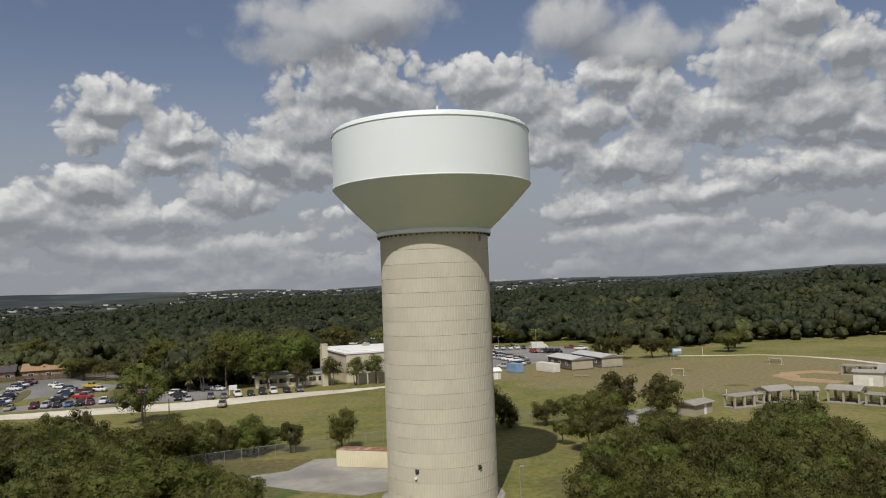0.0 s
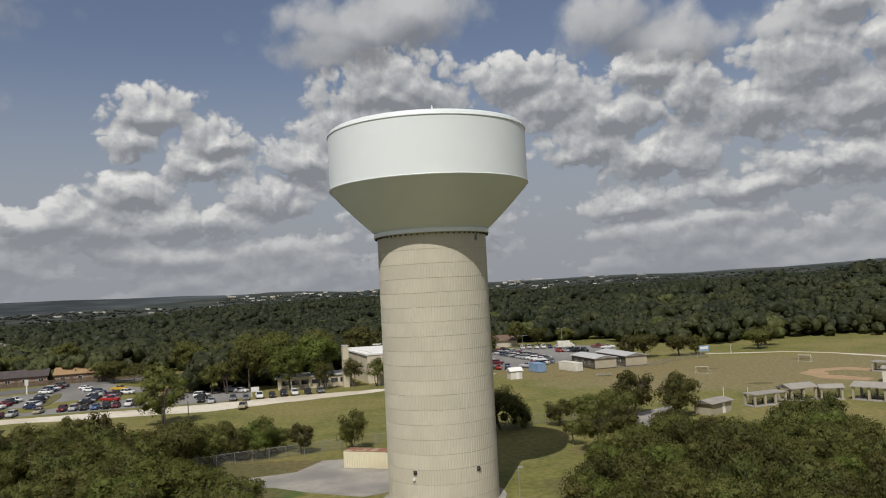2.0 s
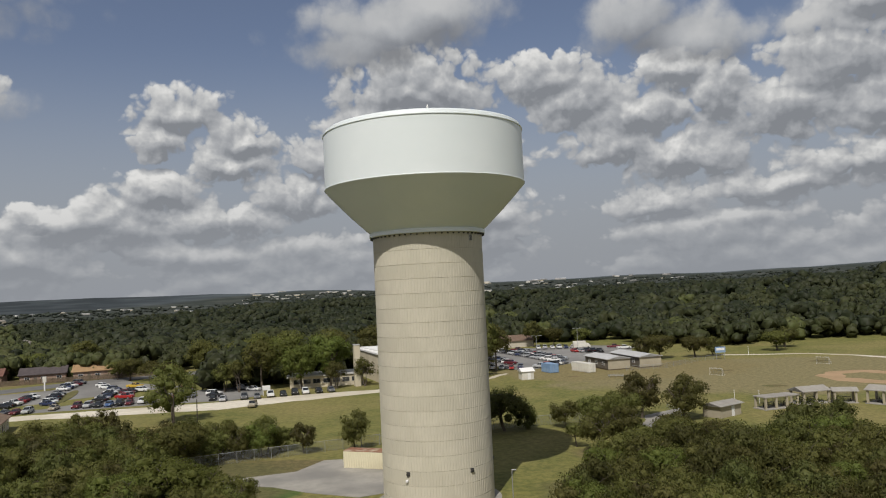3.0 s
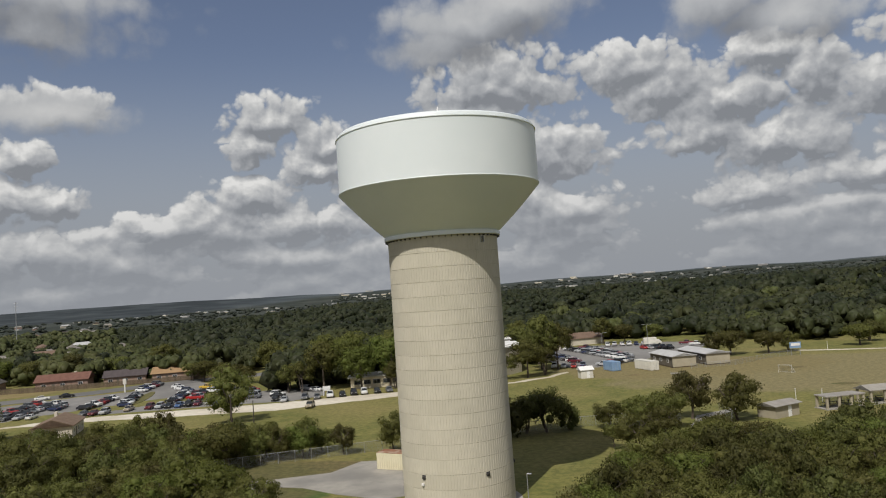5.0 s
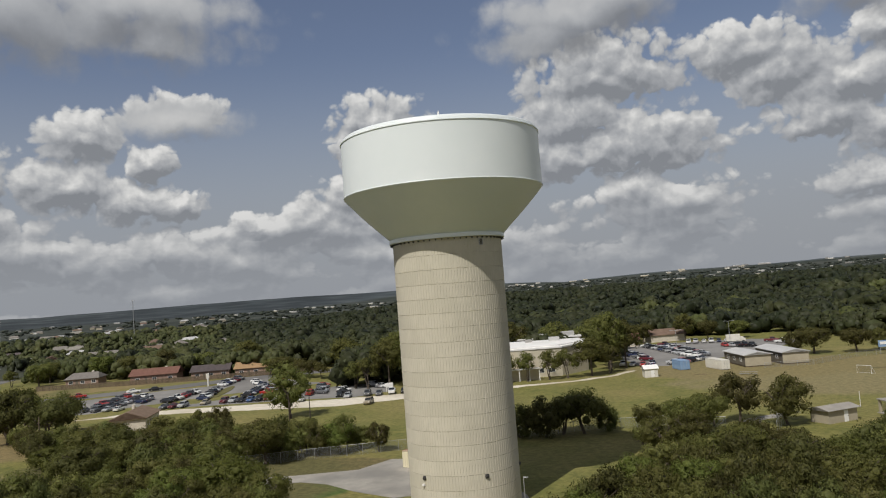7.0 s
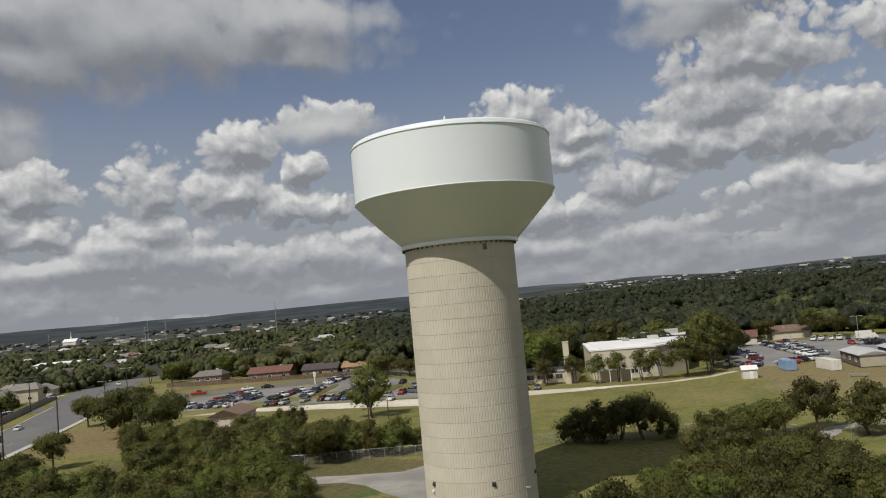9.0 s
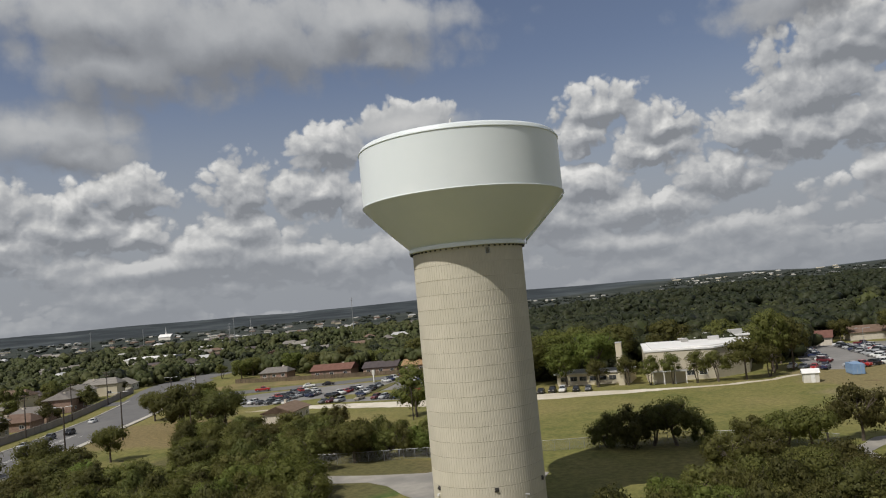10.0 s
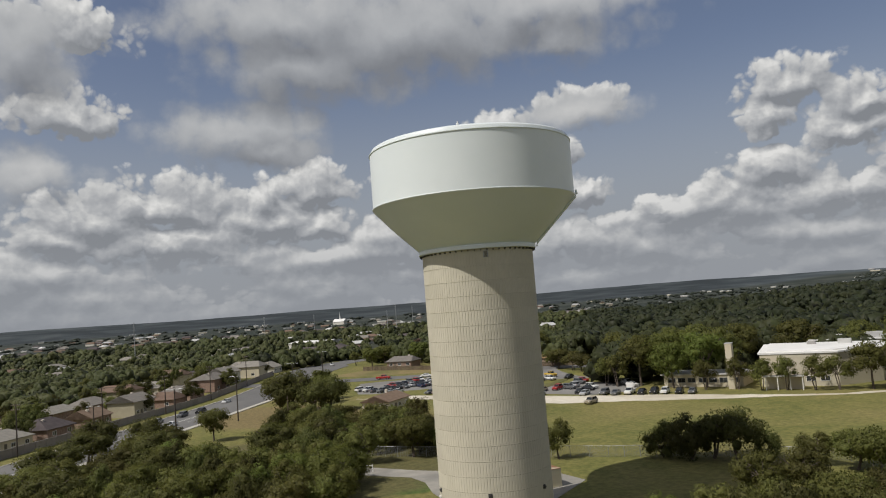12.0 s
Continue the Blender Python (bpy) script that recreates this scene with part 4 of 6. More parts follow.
# oaks standing apart
for kind, x, y, tall, wide in (
    ("full", -67, 68.5, 11.2, 6.3), ("oak2", -17.5, 32.0, 6.4, 3.4), ("dark", 8.6, 45.2, 7.2, 5.4), ("bushd", 1.6, 42.6, 6.0, 4.6), ("bushd", -2.8, 41.8, 4.9, 3.9), ("dark", 4.6, 44.4, 6.0, 4.2), ("bushd", 12.6, 46.6, 3.8, 2.6), ("oak2", 20, 47, 4.6, 3.4),
    ("oak2", 43.4, 50.6, 7.9, 5.2), ("oak2", 35.5, 54, 8.4, 4.8), ("dry", 31, 51, 5.6, 3.4), ("oak2", 25.5, 47, 5.4, 4.8), ("oak", 30, 44, 6.2, 4.4),
    ("lean", 24.0, 22.6, 6.2, 4.0), ("lean", 27.5, 25.5, 6.6, 4.2), ("dry", 20.5, 29, 3.6, 2.6), 
):
    plant(kind, x, y, tall, wide, "oaks in the field")
# scrub west of the tower
for kind, x, y, tall, wide in (
    ("oak2", -33, 30.5, 6.4, 3.4), ("oak2", -26.5, 31.0, 4.9, 2.8), ("oak", -40.5, 29.5, 6.0, 3.6), ("oak2", -37.0, 27.2, 5.6, 3.4), ("oak", -43.5, 20.5, 7.0, 5.2),
    ("dry", -78, 36, 5.6, 4.6), ("oak2", -70, 31, 5.6, 4.6), ("dry", -68.5, 42, 6.4, 3.6), ("bush", -54, 24, 5.6, 4.6), ("dry", -52, 30, 5.6, 4.2), ("bushd", -46.5, 25, 5.6, 4.2),
    ("bushd", -57, 6, 5.6, 5.2), ("dry", -48.5, -3, 5.4, 4.2), ("bush", -54, -6, 5.4, 4.6), ("bush", -49, 5, 5.4, 4.6), ("bushd", -43, 2, 5.0, 4.2), ("round", -36.0, -1.5, 6.2, 6.6),
    ("round", -30.5, -5.0, 5.6, 4.4), ("round", -40.5, -6.5, 5.4, 4.6), ("bush", -25, -10.5, 4.6, 3.6), ("bush", -29, -13, 5.0, 4.2), ("bushd", -63, 15, 5.8, 5.2), ("dark", -68, 4, 6.2, 5.6),
    ("bush", -60, 22, 5.6, 4.6), ("oak", -65, 12, 6.0, 5.2), ("bushd", -74, 20, 5.8, 5.2), ("oak", -82, 20, 6.4, 6.2), ("dark", -86, -12, 6.2, 6.0),
    ("oak", -105, 8, 7.2, 4.4), ("dark", -107, -6, 6.8, 5.8), ("bush", -94, -14, 6.0, 5.2), ("oak2", -90, -8, 6.4, 5.0), ("bush", -67, -11, 6.0, 5.2), ("round", -52, -27, 6.0, 5.2), ("bush", -43, -23, 5.8, 4.6),
    ("bush", -44, -15, 5.6, 4.6), ("oak", -69, -40, 6.2, 6.0), ("oak2", -74, -33, 6.0, 5.4), ("bushd", -62, -20, 5.8, 5.4), ("bush", -79, -22, 6.0, 5.6), ("dark", -58, -38, 6.0, 5.6), ("bush", -36, -30, 5.4, 4.8),
    ("bushd", -34, -18, 5.2, 4.2), ("dark", -118, -15, 6.8, 6.0), ("dark", -100, -22, 6.4, 6.0), ("dark", -88, -32, 6.2, 6.0),
    ("dark", -126, 40, 11.0, 8.0), ("dark", -134, 47, 10.5, 7.0), ("dark", -117, 44, 8.6, 6.4), ("dark", -122, 52, 9.0, 6.0), ("tallb", -150, 66, 9.5, 5.2), ("oak", -142, 60, 8.5, 5.0), ("oak", -160, 54, 8.5, 5.6),
    ("oak", -92, 35, 5.0, 5.0), ("oak2", -103, 33, 4.8, 4.6), ("oak2", -76, 46, 5.6, 4.0),
    ("bushd", -60, 34, 5.0, 4.0), ("bush", -72, -16, 5.6, 5.0), ("oak2", -47, 12, 6.2, 4.6), ("bush", -38, 33, 3.0, 2.4),
):
    plant(kind, x, y, tall, wide)
# scrub east of the tower
for kind, x, y, tall, wide in (
    ("bush", 28.5, 9, 5.4, 3.8), ("bushd", 33, 10, 5.6, 4.4), ("bush", 24, -3, 5.4, 4.2), ("round", 18, -14, 4.8, 3.8), ("oak", 40.5, 18.5, 5.0, 4.0), ("bush", 47.5, 20.5, 4.0, 4.0), ("bushd", 34.5, -1.5, 5.6, 4.4),
    ("bushd", 51.5, 18, 5.2, 4.6), ("bushd", 57, 23, 6.0, 5.0), ("bush", 53.5, 8.5, 5.6, 4.4), ("bush", 53, 0.5, 5.0, 3.6), ("bushd", 40, -6, 5.4, 4.6), ("bush", 33, -15, 5.0, 4.0), ("bush", 28.5, -8.5, 5.2, 4.4),
    ("bushd", 42, -12.5, 5.2, 4.8), ("bush", 43, -18, 5.0, 4.0), ("dry", 46, -10, 4.6, 3.6), ("bush", 23, -12, 4.8, 4.0), ("round", 29, 1, 5.0, 4.0), ("dark", 41, 10, 5.8, 4.8), ("bush", 46, 3, 5.2, 4.4),
    ("oak2", 35, 20, 4.6, 3.8), ("oak", 35, 19, 5.6, 4.4), ("bush", 28, 16, 5.2, 4.2), ("dry", 24, 12, 4.6, 3.6), ("round", 22, 5, 4.4, 3.4), ("bush", 38, -22, 4.8, 4.2), ("bush", 27, -20, 4.8, 4.2),
    ("bush", 19, -22, 4.6, 3.8), ("dark", 33, -26, 5.0, 4.4), ("bush", 60, 14, 5.0, 4.4), ("dry", 57, -6, 3.6, 3.0), ("bush", 14, -20, 3.6, 3.0),
):
    plant(kind, x, y, tall, wide)


def scrub(box, spacing, seed, allowed):
    """Fills a stretch of scrub between the trees already listed."""
    rng = random.Random(seed)
    spots = []
    for _ in range(4000):
        x, y = rng.uniform(box[0], box[1]), rng.uniform(box[2], box[3])
        if not allowed(x, y) or any((x - a) ** 2 + (y - b) ** 2 < spacing * spacing for a, b in spots):
            continue
        spots.append((x, y))
        plant(rng.choice(["bush", "bushd", "bush", "oak2", "dry", "bush", "round", "bushd"]), x, y, rng.uniform(3.6, 5.6), rng.uniform(3.0, 4.4))


def near_line(x, y, line):
    p = Vector((x, y))
    best = 1e9
    for a, b in zip(line, line[1:]):
        a, b = Vector(a), Vector(b)
        k = max(0.0, min(1.0, (p - a).dot(b - a) / (b - a).length_squared))
        best = min(best, (p - a.lerp(b, k)).length)
    return best


DRIVE = [(-72, -4), (-60, 1), (-48, 6), (-38, 9.5), (-28, 12.5), (-20, 12)]


def west_scrub(x, y):
    if near_line(x, y, DRIVE) < 5.5 or ((x + 27) / 9) ** 2 + ((y - 4.5) / 6.5) ** 2 < 1:
        return False
    if x > -62 and near_line(x, y, [(-62, 10), (-46, 15), (-34, 20), (-22, 26)]) < 5:
        return False
    if near_line(x, y, [(-152, 48), (-124, 28), (-97, 8), (-84, 0)]) < 10 or x > -24 or (x > -31 and y > -4):
        return False
    if x < -88 and y > 36:
        return False
    edge = 34 + 0.28 * max(0, -45 - x)
    off = (Vector((x, y)) - ROAD_START).dot(ROAD_SIDE)
    return y < edge and off < -17 and not (x < -92 and y > 46)


def east_scrub(x, y):
    if (x < 27 and y > 6) or (x < 15 + 0.3 * (y + 20) and y > -20) or (x > 58 and y < 12) or x > 64:
        return False
    return x > 14 and not (x < 33 and y > 17) and not (37 < x < 55 and y > 19)


scrub((-122, -24, -50, 52), 5.0, 31, west_scrub)
for kind, x, y, tall, wide in (("oak", -222, 137, 8, 6), ("tallb", -204, 152, 9, 6.5), ("oak", -190, 152, 8.5, 6), ("tall", -178, 158, 9, 6), ("oak", -160, 160, 8, 6), ("tall", -145, 168, 10, 7), ("oak", -230, 150, 8, 6.5), ("young", -240, 140, 6, 4)):
    plant(kind, x, y, tall, wide, "garden trees of the suburb")
rng_town = random.Random(77)
for k in range(104):
    s, off = rng_town.uniform(-105, 150), rng_town.uniform(30, 120)
    x, y = along(s, off)
    plant(rng_town.choice(["gardenoak", "gardenelm", "gardenoak", "young"]), x, y, rng_town.uniform(4.8, 7.6), rng_town.uniform(3.0, 4.8), "garden trees of the suburb")
scrub((12, 64, -30, 30), 4.5, 32, east_scrub)
# shade trees by the school, the lots and the playing field
for kind, x, y, tall, wide in (
    ("young", -33, 123, 7.6, 3.9), ("young", -26, 122, 7.4, 3.6), ("young", -20.5, 124, 7.8, 4.2), ("young", -41, 120, 7.2, 4.4), ("young", -14, 126, 7.8, 4.4), ("young", -9, 128, 7.6, 4.2), ("tall", -2.5, 131, 9.6, 6.0), ("young", 2, 137, 8.0, 5.0),
    ("tall", 1.5, 144.5, 15.0, 6.2), ("tall", 5.5, 150, 12.5, 5.6), ("tall", 0, 154, 13.0, 6.0), ("tallb", -51.5, 121, 12.0, 6.4), ("tallb", -56, 126, 14.0, 8.0), ("tall", -64.5, 124, 12.5, 7.0), ("tallb", -44, 126, 14.0, 8.4), ("young", -75, 121, 7.6, 4.2), ("young", -70, 120, 8.4, 4.4), ("tall", -76, 132, 11, 6.5),
    ("oak", -119, 150, 7.0, 5.4), ("dry", -112, 149, 6.0, 4.6), ("oak", -106, 147, 6.0, 4.6), ("dry", -100, 145, 5.4, 4.0), ("oak", -125, 153, 6.0, 4.4), ("tall", -88, 148, 10, 7.0), ("tall", -96, 156, 11, 7.0), ("tall", -80, 145, 11, 6.6),
    ("oak", 61.5, 168.2, 7.6, 6.4), ("oak2", 56.0, 170.0, 6.6, 4.2), ("oak", 73.5, 168.0, 6.8, 5.4), ("oak2", 80.5, 170.5, 6.2, 4.6), ("oak", 105, 180, 6.5, 6.0), ("dark", 112, 192, 6.5, 6.0),
    ("oak", 4, 238, 8.0, 5.0), ("tall", 21, 241, 9.5, 5.4), ("oak", 30, 242, 7.6, 5.2), ("oak", 42, 241, 7.0, 5.0), ("tall", -14, 222, 11, 6.5), ("tall", -10, 180, 11, 8), ("tall", -22, 176, 12, 8), ("tall", -38, 172, 13, 9), ("tall", -52, 160, 13, 8.5), ("tallb", -62, 145, 13, 8.0), ("tall", -48, 142, 13, 7.5), ("tall", -66, 158, 13, 8.5), ("tall", -78, 162, 12, 8), ("tallb", -2, 168, 10, 7),
):
    plant(kind, x, y, tall, wide, "shade trees round the school")


def open_land(x, y):
    """True where no wood stands: fields, lots, roads, school."""
    if math.hypot(x, y) < 150 and y < 150:
        return True
    if -5 < x < 64 and y < 262 and y > 100:
        return True
    if -48 < x < 4 and y < 172:
        return True
    if 30 < x < 215 and y < 246 + 8 * math.sin(x * 0.06) - 34 * step(66, 104, x):
        return True
    s = (Vector((x, y)) - ROAD_START).dot(ROAD_DIR)
    off = (Vector((x, y)) - ROAD_START).dot(ROAD_SIDE)
    if -6 < off < (82 if -110 < s < 165 else 29) and -160 < s < 330:
        return True
    if x < -78 and y < 150 and off < 10:
        return True
    d = (x + 115) * -0.62 + (y - 95) * 0.78
    return x < -78 and -10 < d < 62 and x > -215 and y < 175


def wood_patch(name, label, material, spots, lumps, leaves, leaf, around, seed):
    """Many crowns joined into one stretch of woodland: heaped uneven boughs with leaf sprays over them."""
    rng = np.random.default_rng(seed)
    protos = []
    for _ in range(10):
        vs, ns = [], []
        for k in range(lumps):
            # boughs spread over a dome by the golden angle, the first at its top
            rise = (k + 0.5) / lumps
            a = 2.4 * k + rng.uniform(-0.5, 0.5)
            d = math.sqrt(rise) * rng.uniform(0.62, 0.86) if lumps > 1 else 0.0
            c = np.array([d * math.cos(a), d * math.sin(a), 0.74 - 0.58 * rise * rise + rng.uniform(-0.08, 0.08)])
            rx = rng.uniform(0.24, 0.40) * (1 + 2.2 / lumps)
            rz = rx * rng.uniform(0.62, 0.85)
            q, n = lump(c, rx, rz, around, 3, rng, 0.28)
            vs.append(q)
            ns.append(n)
            if leaves:
                o = rng.normal(size=(leaves, 3))
                o[:, 2] = np.abs(o[:, 2]) * 0.9 + 0.05
                o /= np.linalg.norm(o, axis=1)[:, None]
                pos = c + o * np.array([rx, rx, rz]) * rng.uniform(0.92, 1.10, size=(leaves, 1))
                nor = o + rng.normal(size=(leaves, 3)) * 0.5
                nor /= np.linalg.norm(nor, axis=1)[:, None]
                vs.append(sprays(pos, nor, leaf, rng))
                shade = o + nor * 0.3
                shade /= np.linalg.norm(shade, axis=1)[:, None]
                ns.append(np.repeat(shade, 3, axis=0))
        protos.append((np.concatenate(vs), np.concatenate(ns)))
    vs, ns = [], []
    for x, y, r, h in spots:
        v, n = protos[rng.integers(10)]
        a = rng.uniform(0, 6.28)
        c, s = math.cos(a), math.sin(a)
        w = np.empty_like(v)
        w[:, 0] = (v[:, 0] * c - v[:, 1] * s) * r + x
        w[:, 1] = (v[:, 0] * s + v[:, 1] * c) * r + y
        w[:, 2] = v[:, 2] * h + height(x, y)
        vs.append(w)
        ns.append(np.stack([n[:, 0] * c - n[:, 1] * s, n[:, 0] * s + n[:, 1] * c, n[:, 2]], axis=1))
    ob = new(name, from_arrays(name, np.concatenate(vs), [material], np.concatenate(ns)))
    return tagged(ob, label, "woods", kind="stuff")


def scatter_woods():
    rng = random.Random(11)
    stands = collections.defaultdict(list)
    for ring, tries, r0, r1 in (("edge", 9000, 130, 250), ("inner", 9000, 250, 420), ("middle", 9000, 420, 1050), ("far", 6800, 1050, 3400)):
        cells = {}
        for _ in range(tries):
            r = math.sqrt(rng.uniform(r0 * r0, r1 * r1))
            az = rng.uniform(-92, 46)
            x, y = r * math.sin(math.radians(az)), r * math.cos(math.radians(az))
            if open_land(x, y):
                continue
            town = az < -38 and r > 180
            if town and rng.random() < (0.35 if r < 330 else 0.5):
                continue
            if ring == "far" and rng.random() < (0.5 if az < -20 else 0.3):
                continue
            if ring == "far" and az < -20 and r > 2600:
                continue
            size = rng.uniform(4.2, 7.0) if town and r < 330 else rng.uniform(3.4, 6.0) if town and r < 700 else rng.choice((5.0, 6.6, 7.6, 8.6, 10.0)) * rng.uniform(0.9, 1.1)
            size *= 1.2 if ring == "far" else 1.0
            gap = size * 1.02
            cell = (int(x // 12), int(y // 12))
            if ring in ("edge", "inner", "middle"):
                if any((x - a) ** 2 + (y - b) ** 2 < gap * gap for i in (-1, 0, 1) for j in (-1, 0, 1) for a, b in cells.get((cell[0] + i, cell[1] + j), ())):
                    continue
                cells.setdefault(cell, []).append((x, y))
            tall = size * rng.uniform(0.75, 1.0) + rng.uniform(1.5, 4.0)
            if ring == "far":
                tall = rng.uniform(4, 7)
            kind = ring
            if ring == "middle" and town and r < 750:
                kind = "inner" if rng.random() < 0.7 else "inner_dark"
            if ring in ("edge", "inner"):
                # chance of the cloud-shade colour: more deeper in, less to the east
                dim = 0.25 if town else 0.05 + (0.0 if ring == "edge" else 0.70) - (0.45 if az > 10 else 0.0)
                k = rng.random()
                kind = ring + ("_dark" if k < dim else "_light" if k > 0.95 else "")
            if town and ring != "far" and r < 1050 and rng.random() < 0.8:
                kind = "town" if r < 420 else "far_town"
            stands[kind].append((x, y, size, tall))
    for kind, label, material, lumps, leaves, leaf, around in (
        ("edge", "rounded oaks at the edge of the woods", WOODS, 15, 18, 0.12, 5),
        ("edge_dark", "oaks at the edge of the woods in cloud-shade colour", WOODS_CLOUD_SHADE, 15, 18, 0.12, 5),
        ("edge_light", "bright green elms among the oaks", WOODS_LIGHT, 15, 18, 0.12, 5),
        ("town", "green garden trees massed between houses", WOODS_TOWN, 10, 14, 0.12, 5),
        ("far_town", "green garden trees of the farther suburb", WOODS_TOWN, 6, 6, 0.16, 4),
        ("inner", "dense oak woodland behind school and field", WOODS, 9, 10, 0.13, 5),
        ("inner_dark", "dense oak woodland behind the school, coloured as under cloud shade", WOODS_CLOUD_SHADE, 9, 10, 0.13, 5),
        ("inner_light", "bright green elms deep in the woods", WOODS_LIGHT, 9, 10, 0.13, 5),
        ("middle", "oak woodland reaching to the far plain, coloured as under cloud shade", WOODS_CLOUD_SHADE, 6, 5, 0.17, 4),
        ("far", "thickets on the far plain, coloured for haze and cloud shade", HAZED_THICKET, 2, 4, 0.34, 4),
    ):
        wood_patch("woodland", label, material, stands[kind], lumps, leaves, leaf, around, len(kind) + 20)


scatter_woods()


# ---------------------------------------------------------------- school and outbuildings
def windows_on(parent, spots, size, depth=0.08, trim=WHITE_TRIM):
    """Windows with a frame and a pane, each at a pose whose x axis runs along the wall and -y looks out."""
    w, h = size
    fr = Geo().box((0, 0, h / 2), (w + 0.16, depth, 0.10)).box((0, 0, -h / 2), (w + 0.16, depth + 0.06, 0.10)).box((-w / 2, 0, 0), (0.10, depth, h)).box((w / 2, 0, 0), (0.10, depth, h)).box((0, 0, 0), (0.05, depth, h)).mesh("window", trim)
    pn = Geo().box((0, 0.0, 0), (w, 0.03, h)).mesh("pane", GLASS_DARK)
    for m in spots:
        part("pane", pn, None, part("window", fr, None, parent, at=m))


def wall_pose(a, b, k, z, out=0.03):
    """A pose at fraction k along the wall from a to b (outside on the right-hand side), z up."""
    a, b = Vector(a), Vector(b)
    d = (b - a).normalized()
    p = a.lerp(b, k) + Vector((d.y, -d.x)) * out
    return pose(p.x, p.y, z, 0, 0, math.degrees(math.atan2(d.y, d.x)))


def school():
    s = thing("school_building", pose(0, 0, 0), "cream school gymnasium with a flat white roof", "school")
    gym = [(-29.6, 129.2), (-24.6, 131.0), (-12.0, 135.6), (-6.0, 148.0), (-9.6, 164.2), (-42.3, 157.8)]
    part("wall", Geo().slab(gym, -0.3, 8.5), CREAM, s)
    part("side_wall", Geo().slab([(-24.6, 130.94), (-11.96, 135.54), (-5.96, 148.0), (-6.1, 148.1), (-12.1, 135.7), (-24.65, 131.1)], 0.0, 8.48), CREAM_DULL, s, "darker cream panel wall")
    grow = [(x + 0.35 * (1 if x > -22 else -1), y + 0.35 * (1 if y > 145 else -1)) for x, y in gym]
    part("roof", Geo().slab(grow, 8.5, 8.95).slab([(-28.4, 131), (-13.2, 136.8), (-7.6, 148.4), (-11, 162.6), (-40.4, 156.8)], 8.95, 9.3), WHITE_ROOF, s, "white membrane roof")
    for k, (x, y, a, b, h) in enumerate(((-18, 156, 3.4, 2.4, 1.2), (-26, 153, 2.2, 1.8, 0.9))):
        part("roof_unit", Geo().box((x, y, 9.3 + h / 2), (a, b, h), 0.3, bevel=0.08), GREY_WALL if k else METAL_ROOF, s, "roof air unit")
    for k in (0.25, 0.5, 0.75):
        windows_on(s, [wall_pose((-24.6, 130.94), (-11.96, 135.54), k, 2.0)], (2.2, 1.4))
    wing = thing("school_wing", pose(0, 0, 0), "low cream classroom wing with a flat roof", "school")
    a, b, c, d = (-55.5, 122.5), (-34.5, 128.5), (-37.2, 139.0), (-58.6, 133.0)
    part("wall", Geo().slab([a, b, c, d], -0.3, 3.3), CREAM, wing)
    part("roof", Geo().slab([(-56.2, 121.9), (-33.9, 128.3), (-36.9, 139.6), (-59.4, 133.3)], 3.3, 3.65), METAL_ROOF, wing, "pale flat roof")
    windows_on(wing, [wall_pose(a, b, k, 1.9) for k in (0.10, 0.23, 0.36, 0.50, 0.63, 0.76, 0.89)], (2.1, 1.3), trim=GREY_WALL)
    back = thing("school_block", pose(0, 0, 0), "tall cream school block with roof plant", "school")
    part("wall", Geo().slab([(-33, 168), (-12, 173), (-15, 187), (-37, 182)], -0.3, 9.0), CREAM, back)
    part("roof", Geo().slab([(-33.4, 167.5), (-11.5, 172.8), (-14.7, 187.5), (-37.5, 182.4)], 9.0, 9.4), WHITE_ROOF, back)
    for x, y, a1, b1, h in ((-17, 175, 5, 3, 1.6), (-24, 173, 6, 3.5, 1.2), (-30, 172, 3, 2.5, 1.0)):
        part("roof_unit", Geo().box((x, y, 9.4 + h / 2), (a1, b1, h), 0.28, bevel=0.1), METAL_ROOF, back)
    slab = thing("chimney_slab", pose(-35.4, 124.2, 0, 0, 0, 20), "tall cream masonry slab beside the school", "chimney")
    part("shaft", Geo().box((0, 0, 5.9), (1.7, 2.6, 12.4), bevel=0.06), CREAM, slab)
    part("cap", Geo().box((0, 0, 12.2), (1.85, 2.75, 0.22), bevel=0.04), METAL_ROOF, slab)
    low = thing("covered_walk", pose(-23, 129.4, 0, 0, 0, 19), "low cream canopy wall in front of the gymnasium", "canopy")
    part("wall", Geo().box((0, -3.2, 1.7), (9, 0.3, 3.4)), CREAM, low)
    part("roof", Geo().box((0, -4.4, 3.5), (9.6, 2.8, 0.25), bevel=0.05), METAL_ROOF, low)
    for x in (-4.4, -1.5, 1.5, 4.4):
        part("post", Geo().box((x, -5.5, 1.7), (0.22, 0.22, 3.4)), WHITE_TRIM, low)


school()


